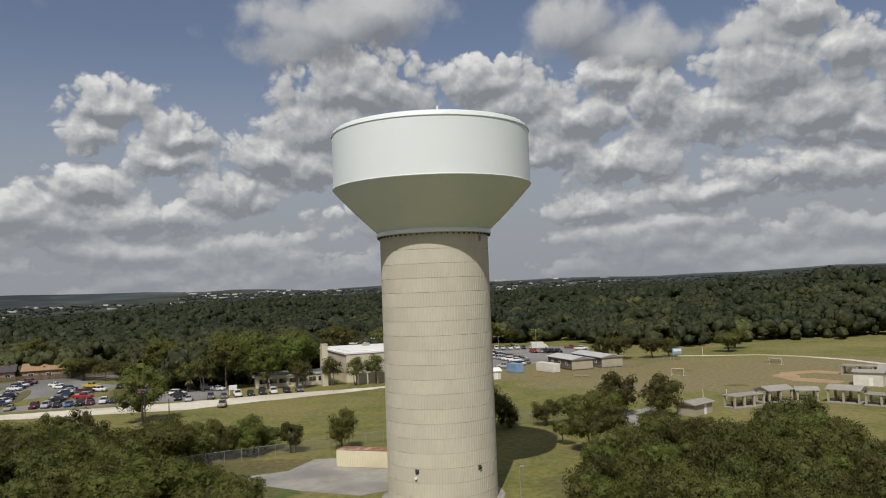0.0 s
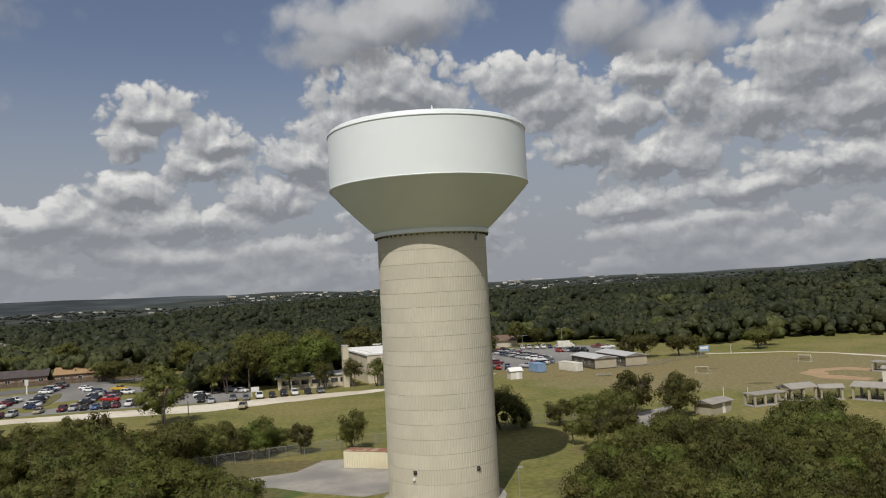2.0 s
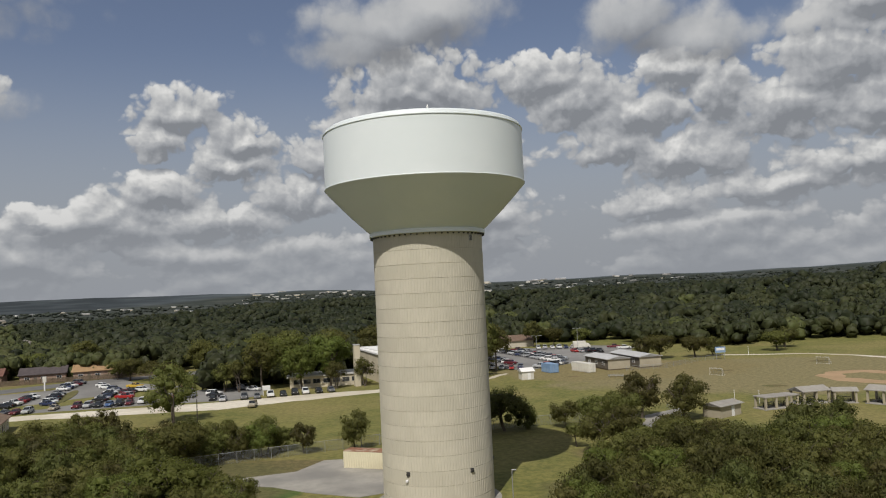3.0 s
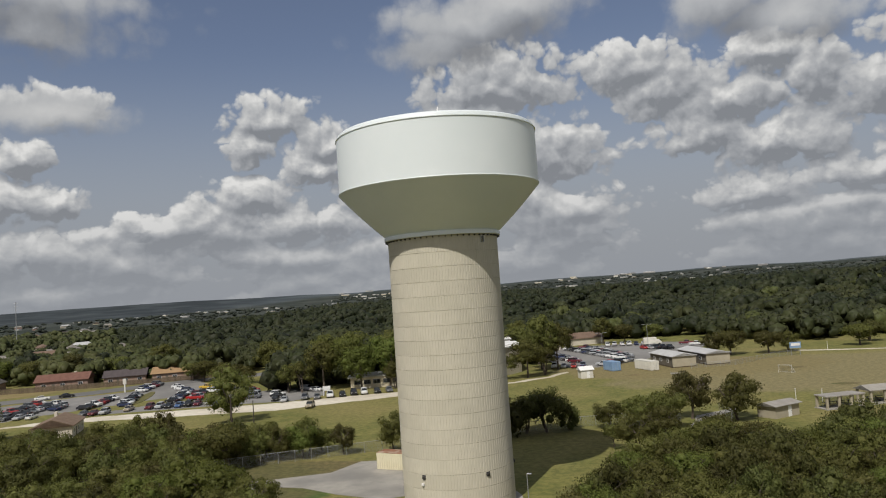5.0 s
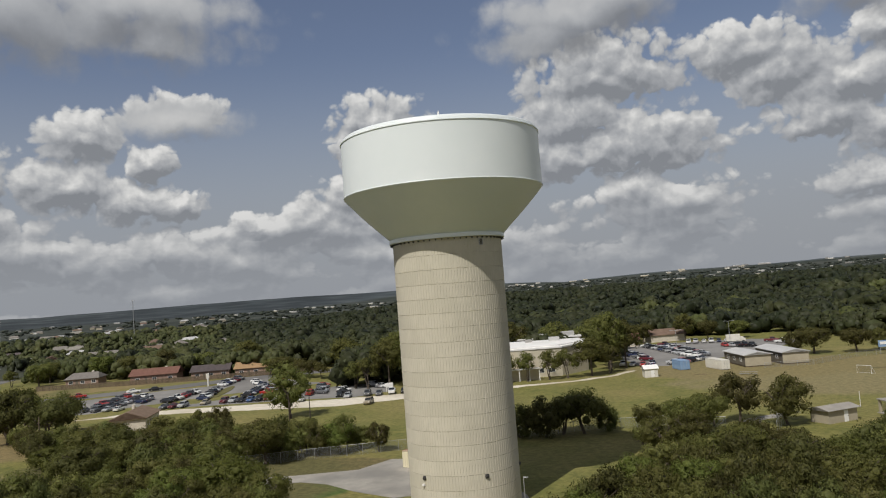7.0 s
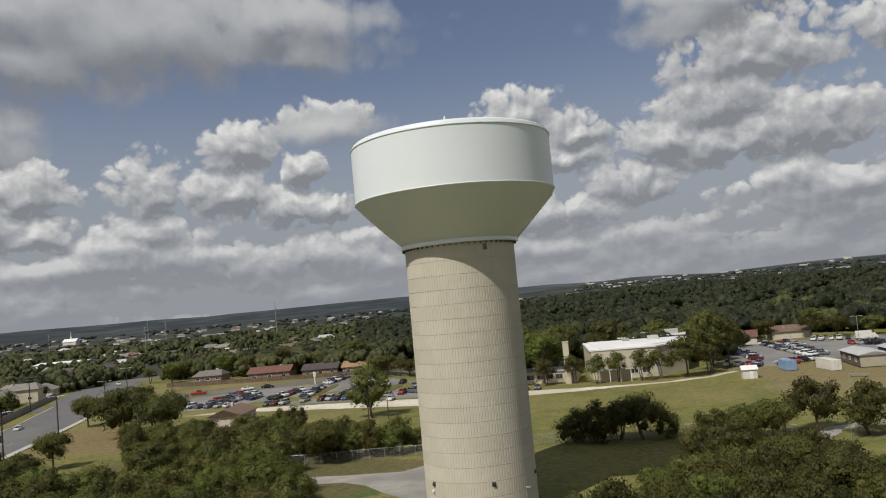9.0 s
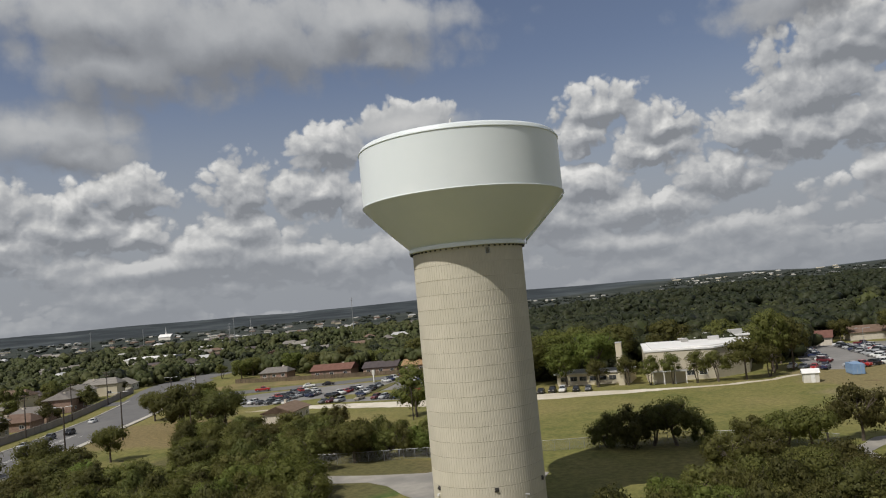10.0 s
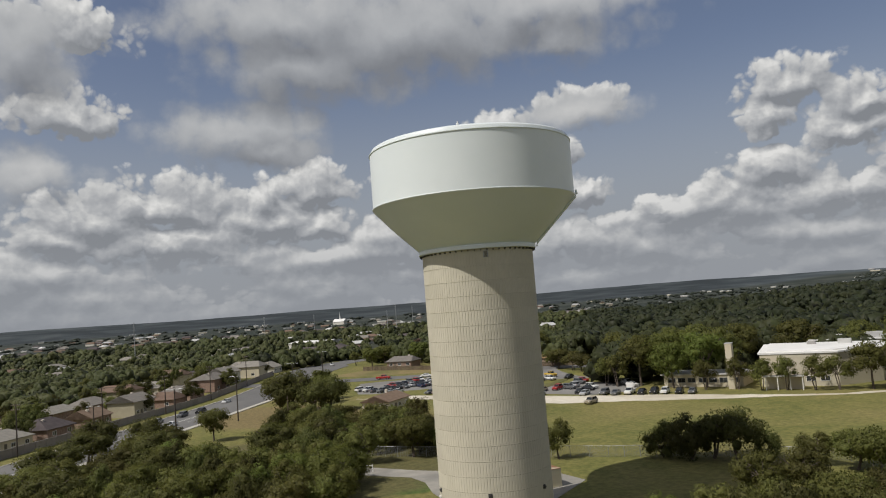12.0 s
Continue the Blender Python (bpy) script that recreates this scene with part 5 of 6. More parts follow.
def portable(x, y, turn, length, label):
    t = thing("portable_classroom", pose(x, y, height(x, y), 0, 0, turn), label, "classroom", "portable classrooms")
    L, W, H = length, 7.4, 2.9
    part("wall", Geo().box((0, 0, H / 2 + 0.4), (L, W, H), bevel=0.03), BROWN_SIDING, t)
    part("skirt", Geo().box((0, 0, 0.2), (L - 0.2, W - 0.2, 0.5)), TIMBER, t)
    part("end_wall", Geo().add([(-L / 2 - 0.02, -W / 2, 0.3), (-L / 2 - 0.02, W / 2, 0.3), (-L / 2 - 0.02, W / 2, H + 0.4), (-L / 2 - 0.02, 0, H + 1.15), (-L / 2 - 0.02, -W / 2, H + 0.4),
                                (-L / 2 + 0.1, -W / 2, 0.3), (-L / 2 + 0.1, W / 2, 0.3), (-L / 2 + 0.1, W / 2, H + 0.4), (-L / 2 + 0.1, 0, H + 1.15), (-L / 2 + 0.1, -W / 2, H + 0.4)],
                               [(4, 3, 2, 1, 0), (5, 6, 7, 8, 9), (0, 1, 6, 5), (1, 2, 7, 6), (2, 3, 8, 7), (3, 4, 9, 8), (4, 0, 5, 9)]), TAN_SIDING, t, "tan gable wall")
    part("roof", Geo().gable((0, 0, H + 0.4), (L, W), 0.45, 0.20, 0.14), METAL_ROOF, t, "pale metal roof")
    for k in (-0.3, 0.0, 0.3):
        windows_on(t, [pose(k * L, -W / 2 - 0.03, 1.95), pose(k * L, W / 2 + 0.03, 1.95, 0, 0, 180)], (1.5, 1.0))
    st = part("steps", Geo().box((-L * 0.15, -W / 2 - 0.9, 0.25), (2.4, 1.8, 0.5)), TIMBER, t, "timber entry steps")
    part("handrail", Geo().tube([(-L * 0.15 - 1.2, -W / 2 - 1.7, 0.5), (-L * 0.15 - 1.2, -W / 2 - 1.7, 1.4), (-L * 0.15 + 1.2, -W / 2 - 1.7, 1.4), (-L * 0.15 + 1.2, -W / 2 - 1.7, 0.5)], [0.04] * 4, 6), WHITE_TRIM, st)


portable(41.0, 147.4, 108, 17, "brown portable classroom with tan gable and pale roof")
portable(50.8, 153.0, 107, 21, "long portable classroom with tan gable and pale roof")


def container(name, x, y, turn, size, paint, label, top=None):
    L, W, H = size
    t = thing(name, pose(x, y, height(x, y), 0, 0, turn), label, "container")
    part("body", Geo().box((0, 0, H / 2 + 0.1), (L, W, H), bevel=0.04), paint, t)
    rib = Geo().box((0, 0, 0), (0.15, 0.06, H - 0.35)).mesh("rib", paint)
    n = int(L / 0.42)
    for side in (-1, 1):
        for i in range(n):
            part("rib", rib, None, t, at=pose(-L / 2 + (i + 0.5) * L / n, side * (W / 2 + 0.02), H / 2 + 0.1))
    part("roof", Geo().box((0, 0, H + 0.13), (L + 0.04, W + 0.04, 0.10), bevel=0.03), top or paint, t)
    for sy in (-0.5, 0.5):
        d = part("door", Geo().box((-L / 2 - 0.03, sy * W * 0.48, H / 2 + 0.1), (0.06, W * 0.46, H - 0.2), bevel=0.02), paint, t)
        part("lock_bar", Geo().tube([(-L / 2 - 0.09, sy * W * 0.3, 0.3), (-L / 2 - 0.09, sy * W * 0.3, H - 0.1)], [0.03, 0.03], 6), GALVANISED, d)
    return t


container("shipping_container", 32.6, 138.6, 117, (9.6, 2.6, 2.6), WHITE_BOX, "off-white shipping container on the grass")
container("shipping_container", 22.4, 140.2, 115, (6.1, 2.9, 2.6), BLUE_BOX, "faded blue shipping container on the grass")
container("storage_container", -10.6, 18.2, -17, (12.2, 2.5, 2.55), CREAM_METAL, "cream storage container with a rusty roof", RUST)


def small_shed(name, x, y, turn, size, wall, roof, label, pitch=0.5, over=0.3):
    L, W, H = size
    t = thing(name, pose(x, y, height(x, y), 0, 0, turn), label, "shed")
    part("wall", Geo().box((0, 0, H / 2), (L, W, H)), wall, t)
    part("roof", Geo().gable((0, 0, H), (L, W), over, pitch, 0.10), roof, t)
    gable = Geo()
    for sx in (-1, 1):
        gable.add([(sx * L / 2, -W / 2, H), (sx * L / 2, W / 2, H), (sx * L / 2, 0, H + pitch * W / 2), (sx * (L / 2 - 0.1), -W / 2, H), (sx * (L / 2 - 0.1), W / 2, H), (sx * (L / 2 - 0.1), 0, H + pitch * W / 2)],
                  [(0, 1, 2), (3, 5, 4), (0, 2, 5, 3), (1, 4, 5, 2)])
    part("gable_wall", gable, wall, t)
    d = part("door", Geo().box((0.1 * L, -W / 2 - 0.03, 1.0), (0.95, 0.06, 2.0), bevel=0.02), WHITE_TRIM, t)
    part("handle", Geo().box((0.1 * L + 0.35, -W / 2 - 0.09, 1.0), (0.12, 0.06, 0.05)), STEEL_DARK, d)
    return t


small_shed("garden_shed", 14.6, 124.8, 18, (3.6, 3.2, 2.3), WHITE_BOX, WHITE_TRIM, "small white shed with a pitched white roof")
small_shed("block_shed", 51.0, 54.0, 40, (6.6, 4.0, 2.2), TAN_SIDING, SHELTER_ROOF, "tan block shed with a weathered metal roof", 0.22, 0.5)
small_shed("concession_stand", 103.5, 84.0, -40, (6.4, 4.6, 3.2), WHITE_BOX, SHELTER_ROOF, "white concession stand behind the ball diamond", 0.18, 0.4)
small_shed("score_building", 110.0, 84.0, -40, (6.5, 5.5, 3.0), TAN_SIDING, SHELTER_ROOF, "tan gabled building beside the ball diamond", 0.5, 0.5)


def dugout(x0, y0, x1, y1, deep, tall, pitched, label, posts=4):
    """An open shelter between two front posts: roof, posts, low back wall and a bench with several rails."""
    a, b = Vector((x0, y0)), Vector((x1, y1))
    L = (b - a).length
    m = pose(a.x, a.y, height(a.x, a.y), 0, 0, math.degrees(math.atan2(b.y - a.y, b.x - a.x)))
    t = thing("dugout_shelter", m, label, "shelter", "shelters of the ball diamond")
    if pitched:
        part("roof", Geo().gable((L / 2, deep / 2, tall), (L, deep), 0.5, 0.32, 0.14), SHELTER_ROOF, t, "pale metal roof")
    else:
        part("roof", Geo().box((L / 2, deep / 2, tall + 0.1), (L + 0.7, deep + 0.7, 0.22), bevel=0.05), SHELTER_ROOF, t, "flat pale roof")
    post = Geo().box((0, 0, tall / 2), (0.42, 0.42, tall), bevel=0.03).mesh("post", TAN_SIDING)
    for i in range(posts):
        for y in (0.0, deep):
            part("post", post, None, t, at=pose(L * i / (posts - 1), y, 0))
    part("slab", Geo().box((L / 2, deep / 2, 0.06), (L + 0.8, deep + 0.8, 0.22)), PAD, t, "concrete floor slab")
    part("back_panel", Geo().box((L / 2, deep - 0.1, 1.0), (L - 0.5, 0.06, 1.7)), CHAIN, t, "chain-link back panel")
    for k in range(3):
        bench = part("bench", Geo().box((L / 2, deep * 0.42 + 0.55 * k, 0.5 + 0.28 * k), (L - 1.4, 0.3, 0.07)), STEEL_DARK if k else BROWN_SIDING, t)
        for sx in (0.18, 0.5, 0.82):
            part("bench_leg", Geo().box((L * sx, deep * 0.42 + 0.55 * k, 0.3 + 0.14 * k), (0.08, 0.25, 0.4 + 0.28 * k)), STEEL_DARK, bench)
    return t


dugout(60.6, 57.8, 67.8, 60.6, 3.0, 2.4, False, "long open shelter with cream posts and flat roof", 4)
dugout(69.8, 62.4, 75.4, 64.2, 4.0, 2.6, True, "open gabled shelter with benches beneath", 3)
dugout(76.3, 63.4, 80.2, 62.6, 2.8, 2.4, True, "short open shelter with a pitched roof", 2)
dugout(82.0, 61.6, 86.2, 57.2, 4.2, 2.7, True, "gabled bleacher shelter with dark benches", 3)
dugout(87.0, 56.0, 95.0, 47.8, 3.0, 2.2, False, "long open shelter with cream posts", 5)
dugout(107.4, 104.6, 119.0, 95.0, 3.2, 2.4, False, "long shelter across the ball diamond", 5)


def goal(x, y, turn):
    t = thing("football_goal", pose(x, y, height(x, y), 0, 0, turn), "small white metal goal on dry grass", "goal", "football goals")
    W, H, D = 3.6, 2.0, 1.3
    part("goal_frame", Geo().tube([(-W / 2, 0, 0), (-W / 2, 0, H), (W / 2, 0, H), (W / 2, 0, 0)], [0.06] * 4, 8), WHITE_TRIM, t)
    part("back_stay", Geo().tube([(-W / 2, 0, H), (-W / 2 - 0.2, D, 0), (W / 2 + 0.2, D, 0), (W / 2, 0, H)], [0.045] * 4, 6), WHITE_TRIM, t)
    part("net", Geo().add([(-W / 2, 0, H), (W / 2, 0, H), (W / 2 + 0.2, D, 0), (-W / 2 - 0.2, D, 0)], [(0, 1, 2, 3)]), CHAIN, t, "thin white net")


goal(66.5, 116.0, -40)
goal(102.0, 133.5, -42)
sb = thing("scoreboard", pose(79.5, 158.5, 0, 0, 0, 12), "small blue and white scoreboard on two posts", "scoreboard")
part("board", Geo().box((0, 0, 3.1), (3.6, 0.25, 1.9), bevel=0.05), BLUE_BOX, sb)
part("panel", Geo().box((0, -0.15, 3.3), (2.8, 0.06, 0.8)), WHITE_TRIM, sb, "white score panel")
for x in (-1.4, 1.4):
    part("post", Geo().tube([(x, 0, -0.2), (x, 0, 3.2)], [0.09, 0.09], 8), GALVANISED, sb)
for x, y in ((92, 170), (62, 66), (57.5, 68)):
    t = thing("field_post", pose(x, y, 0), "thin pale post at the edge of the field", "post", "field posts")
    part("pole", Geo().tube([(0, 0, -0.2), (0, 0, 2.8)], [0.06, 0.05], 8), WHITE_TRIM, t)
    part("cap", Geo().tube([(0, 0, 2.78), (0, 0, 2.88)], [0.08, 0.03], 8), WHITE_TRIM, t)
tb = thing("picnic_bench", pose(40, 121, 0, 0, 0, -15), "low grey aluminium bench on the grass", "bench")
part("seat", Geo().box((0, 0, 0.45), (4.5, 0.6, 0.06)).box((0, 0.7, 0.75), (4.5, 0.4, 0.06)), GALVANISED, tb)
for x in (-1.9, 0, 1.9):
    part("leg", Geo().tube([(x, -0.2, 0), (x, 0.3, 0.45), (x, 0.9, 0)], [0.04] * 3, 6), GALVANISED, tb)


# ---------------------------------------------------------------- fences
def chain_fence(line, tall, label, every=3.0):
    t = thing("chain_link_fence", pose(0, 0, 0), label, "fence")
    post = Geo().tube([(0, 0, -0.3), (0, 0, tall + 0.05)], [0.045, 0.045], 8).mesh("post", GALVANISED)
    for a, b in zip(line, line[1:]):
        a, b = Vector(a), Vector(b)
        n = max(1, round((b - a).length / every))
        for i in range(n):
            p, q = a.lerp(b, i / n), a.lerp(b, (i + 1) / n)
            part("post", post, None, t, at=pose(p.x, p.y, height(p.x, p.y)))
            za, zb = height(p.x, p.y), height(q.x, q.y)
            part("top_rail", Geo().tube([(p.x, p.y, za + tall), (q.x, q.y, zb + tall)], [0.03, 0.03], 6), GALVANISED, t)
            part("mesh_panel", Geo().add([(p.x, p.y, za + 0.05), (q.x, q.y, zb + 0.05), (q.x, q.y, zb + tall), (p.x, p.y, za + tall)], [(0, 1, 2, 3)]), CHAIN, t)
    return t


chain_fence([(-60, 14.0), (-46.5, 19.0), (-36.2, 24.8), (-28.6, 28.6), (-20, 33), (-11, 37.5), (-2, 43), (9, 48), (23, 51.5), (33, 49)], 1.9, "galvanised chain-link fence across the field")
chain_fence([(45, 135), (58, 139), (71, 154), (80, 160)], 1.5, "low chain-link fence beside classrooms", 4.0)
chain_fence([(41, 44), (42.5, 51.5), (41, 58)], 2.0, "chain-link fence under oaks", 3.0)


def board_fence(line, tall, label):
    t = thing("board_fence", pose(0, 0, 0), label, "fence")
    board = Geo().add([(-0.075, -0.015, 0), (0.075, -0.015, 0), (0.075, 0.015, 0), (-0.075, 0.015, 0), (-0.075, -0.015, tall - 0.06), (0.075, -0.015, tall - 0.06), (0.075, 0.015, tall - 0.06), (-0.075, 0.015, tall - 0.06), (0, -0.015, tall), (0, 0.015, tall)],
                      [(0, 1, 5, 8, 4), (2, 3, 7, 9, 6), (1, 2, 6, 5), (3, 0, 4, 7), (5, 6, 9, 8), (4, 8, 9, 7)])
    joined = Geo()
    for a, b in zip(line, line[1:]):
        a, b = Vector(a), Vector(b)
        L = (b - a).length
        turn = math.atan2(b.y - a.y, b.x - a.x)
        n = round(L / 2.4)
        for i in range(n):
            p, q = a.lerp(b, i / n), a.lerp(b, (i + 1) / n)
            part("post", Geo().box((0, 0, tall / 2), (0.12, 0.12, tall + 0.1)), TIMBER, t, at=pose(p.x, p.y, height(p.x, p.y)))
            part("rail", Geo().tube([(p.x, p.y, height(p.x, p.y) + 1.3), (q.x, q.y, height(q.x, q.y) + 1.3)], [0.05, 0.05], 4), TIMBER, t)
        k = round(L / 0.19)
        for i in range(k):
            p = a.lerp(b, (i + 0.5) / k)
            lift = 0.04 * noise.noise((i * 0.7, p.x, 0))
            m = pose(p.x, p.y, height(p.x, p.y) + lift, 0, 0, math.degrees(turn)) @ Matrix.Translation((0, -0.08, 0))
            joined.add([m @ Vector(v) for v in board.v], board.f)
    tagged(part("plank_infill", joined, TIMBER, t), kind="stuff")
    return t


board_fence([(-206, 121), (-178, 131), (-152, 142.5), (-130, 154), (-112, 164)], 1.8, "weathered timber board fence behind the street")


def precast_wall():
    t = thing("boundary_wall", pose(0, 0, 0), "long grey precast boundary wall beside the road", "wall")
    panel = Geo().box((0, 0, 1.0), (3.8, 0.14, 2.1), bevel=0.03).mesh("panel", WALL_GREY)
    cap = Geo().box((0, 0, 2.1), (3.9, 0.22, 0.12), bevel=0.03).mesh("coping", WALL_GREY)
    post = Geo().box((0, 0, 1.1), (0.3, 0.3, 2.35), bevel=0.04).mesh("pillar", WALL_GREY)
    turn = math.degrees(math.atan2(ROAD_DIR.y, ROAD_DIR.x))
    for i in range(62):
        x, y = along(-110 + 4.0 * i, 27.5)
        z = height(x, y)
        part("coping", cap, None, part("panel", panel, None, t, at=pose(x, y, z, 0, 0, turn)))
        x, y = along(-112 + 4.0 * i, 27.5)
        part("pillar", post, None, t, at=pose(x, y, z, 0, 0, turn))


precast_wall()


# ---------------------------------------------------------------- poles and lamps
def utility_pole(x, y, tall, arms, label, turn=0.0, lamp=False, paint=CREOSOTE, girth=0.19):
    t = thing("utility_pole", pose(x, y, height(x, y), 0, 0, turn), label, "pole", "poles along the road")
    part("pole", Geo().tube([(0, 0, -0.3), (0, 0, tall)], [girth, girth * 0.7], 10), paint, t)
    for k in range(arms):
        arm = part("crossarm", Geo().box((0, 0.14, tall - 0.4 - 1.1 * k), (2.6, 0.12, 0.14)), TIMBER, t)
        for sx in (-1.15, -0.5, 0.5, 1.15):
            part("insulator", Geo().tube([(sx, 0.14, tall - 0.33 - 1.1 * k), (sx, 0.14, tall - 0.12 - 1.1 * k)], [0.05, 0.035], 8), METAL_ROOF, arm)
    if lamp:
        for sx in (-1, 1):
            a = part("lamp_arm", Geo().tube([(0, 0, tall - 0.15), (sx * 0.7, 0, tall + 0.05), (sx * 1.5, 0, tall + 0.08)], [0.045] * 3, 6), GALVANISED, t)
            part("lamp_head", Geo().box((sx * 1.7, 0, tall + 0.06), (0.8, 0.32, 0.16), bevel=0.05), GALVANISED, a, "grey lamp head")
    return t


RT = math.degrees(math.atan2(ROAD_DIR.y, ROAD_DIR.x)) + 90
for s, off in ((-60, 26.2), (-28, 26.2), (6, 26.2), (40, 26.2), (72, 26.2), (104, 26.2)):
    x, y = along(s, off)
    utility_pole(x, y, 12.6, 2, "dark wooden utility pole with crossarms by a wall", RT)
utility_pole(-111.5, 1.5, 13.0, 0, "dark street lamp pole with two heads", RT, True)
utility_pole(-134, 28.0, 12.6, 0, "dark street lamp pole with two heads", RT, True)
utility_pole(-164, 63, 12.4, 0, "dark street lamp pole with two heads", RT, True)
utility_pole(-151, -6, 8.0, 0, "short street lamp pole with two heads", RT, True)
utility_pole(-192, 92, 12.4, 0, "dark street lamp pole with two heads", RT, True)
utility_pole(-65.0, 64.5, 6.8, 0, "plain dark timber pole in the field", 0, False, CREOSOTE, 0.16)
utility_pole(-60.5, 66.5, 5.4, 0, "plain dark timber post in the field", 0, False, CREOSOTE, 0.13)
utility_pole(-101, 26, 8.5, 0, "grey utility pole with a transformer", 0, False, TIMBER, 0.15)
for x, y in ((20, 178), (38, 214)):
    utility_pole(x, y, 9.0, 0, "parking lot lamp pole with two heads", 20, True, GALVANISED, 0.10)
lp = thing("lamp_post", pose(9.6, -6.8, 0), "thin grey lamp post at the foot of the tower", "lamp post")
part("pole", Geo().tube([(0, 0, -0.2), (0, 0, 5.0)], [0.07, 0.05], 8), GALVANISED, lp)
part("lamp_head", Geo().box((0.25, 0, 5.05), (0.6, 0.22, 0.12), bevel=0.03), GALVANISED, lp)
sg = thing("school_sign", pose(-137.5, 131, height(-137.5, 131), 0, 0, 20), "tall pale sign pylon at the lot edge", "sign")
part("post", Geo().box((0, 0, 2.1), (0.35, 0.35, 4.4)), WHITE_TRIM, sg)
part("panel", Geo().box((0, 0, 3.6), (1.1, 0.4, 1.8), bevel=0.05), WHITE_BOX, sg)
hb = thing("notice_board", pose(-58.8, 110.5, 0, 0, 0, 20), "white notice board on posts beside the gravel", "sign")
part("panel", Geo().box((0, 0, 2.1), (2.2, 0.15, 1.3), bevel=0.03), WHITE_TRIM, hb)
for x in (-0.9, 0.9):
    part("post", Geo().box((x, 0, 1.0), (0.15, 0.15, 2.0)), WHITE_TRIM, hb)
gt = thing("barrier_gate", pose(-41.0, 7.8, 0, 0, 0, 20), "low white pipe gate across the driveway", "gate")
for x in (-1.5, 0, 1.5):
    part("post", Geo().tube([(x, 0, -0.2), (x, 0, 1.3)], [0.08, 0.08], 8), WHITE_TRIM, gt)
part("bar", Geo().tube([(-1.5, 0, 1.1), (1.5, 0, 1.1)], [0.05, 0.05], 8), WHITE_TRIM, gt)


def wires():
    """Cables sagging from pole to pole."""
    for side in (-1.1, 1.1):
        t = thing("power_line", pose(0, 0, 0), "thin dark power cable between poles", "cable", "power cables")
        spots = [along(s, 26.2 + side) for s in (-60, -28, 6, 40, 72, 104)]
        for a, b in zip(spots, spots[1:]):
            pts = []
            for i in range(9):
                k = i / 8
                x, y = a[0] + (b[0] - a[0]) * k, a[1] + (b[1] - a[1]) * k
                pts.append((x, y, 12.45 - 1.0 * 4 * k * (1 - k)))
            part("span", Geo().tube(pts, [0.025] * 9, 4), STEEL_DARK, t)


wires()
for x, y, tall in ((-604, 156, 36), (-760, 360, 34), (-870, 640, 40), (-980, 560, 34), (-645, 458, 30), (-905, 700, 36), (-512, 518, 46)):
    t = thing("transmission_mast", pose(x, y, height(x, y)), "tall pale steel transmission pole far off", "mast", "transmission masts")
    part("pole", Geo().tube([(0, 0, -1), (0, 0, tall)], [0.42, 0.25], 10), GALVANISED, t)
    for k in range(3):
        part("crossarm", Geo().tube([(-2.6, 0, tall - 1 - 3 * k), (2.6, 0, tall - 1 - 3 * k)], [0.12, 0.12], 6), GALVANISED, t)


# ---------------------------------------------------------------- vehicles
def loft(slices, slot=0):
    """Joins cross-sections (y, half width, z low, z high, top half width) along the length."""
    g = Geo()
    vs, n = [], 8
    for y, w, lo, hi, tw in slices:
        vs += [(-w * 0.92, y, lo), (-w, y, lo + 0.14), (-w, y, hi - 0.14), (-tw, y, hi), (tw, y, hi), (w, y, hi - 0.14), (w, y, lo + 0.14), (w * 0.92, y, lo)]
    fs = [(i * n + j, i * n + (j + 1) % n, (i + 1) * n + (j + 1) % n, (i + 1) * n + j) for i in range(len(slices) - 1) for j in range(n)]
    fs += [tuple(range(n)), tuple(range((len(slices) - 1) * n + n - 1, (len(slices) - 1) * n - 1, -1))]
    return g.add(vs, [f[::-1] for f in fs], slot)


SHAPES = {
    "saloon": dict(body=[(-2.30, 0.74, 0.42, 0.78, 0.62), (-2.18, 0.84, 0.26, 0.86, 0.72), (-1.0, 0.89, 0.24, 0.95, 0.78), (1.0, 0.89, 0.24, 0.98, 0.78), (2.15, 0.85, 0.28, 0.98, 0.74), (2.32, 0.76, 0.40, 0.90, 0.64)],
                   cabin=[(-1.05, 0.76, 0.95), (-0.30, 0.60, 1.42), (0.95, 0.60, 1.44), (1.75, 0.74, 0.98)], roof=(-0.28, 0.92, 1.43), wheels=(1.38, 0.33)),
    "suv": dict(body=[(-2.30, 0.78, 0.48, 0.92, 0.66), (-2.18, 0.88, 0.34, 1.02, 0.76), (-0.95, 0.93, 0.32, 1.10, 0.82), (1.1, 0.93, 0.32, 1.12, 0.82), (2.20, 0.91, 0.34, 1.10, 0.80), (2.34, 0.84, 0.46, 1.02, 0.74)],
                cabin=[(-0.95, 0.80, 1.10), (-0.35, 0.68, 1.68), (1.75, 0.68, 1.70), (2.22, 0.78, 1.12)], roof=(-0.33, 1.75, 1.69), wheels=(1.40, 0.37)),
    "pickup": dict(body=[(-2.80, 0.82, 0.55, 1.02, 0.70), (-2.66, 0.93, 0.42, 1.12, 0.80), (-1.3, 0.97, 0.40, 1.18, 0.86), (0.75, 0.97, 0.40, 1.20, 0.86), (0.80, 0.97, 0.40, 1.12, 0.92), (2.75, 0.97, 0.42, 1.12, 0.92), (2.82, 0.94, 0.50, 1.10, 0.90)],
                   cabin=[(-1.25, 0.84, 1.18), (-0.62, 0.70, 1.78), (0.55, 0.70, 1.80), (0.75, 0.80, 1.20)], roof=(-0.60, 0.55, 1.79), wheels=(1.75, 0.40)),
}
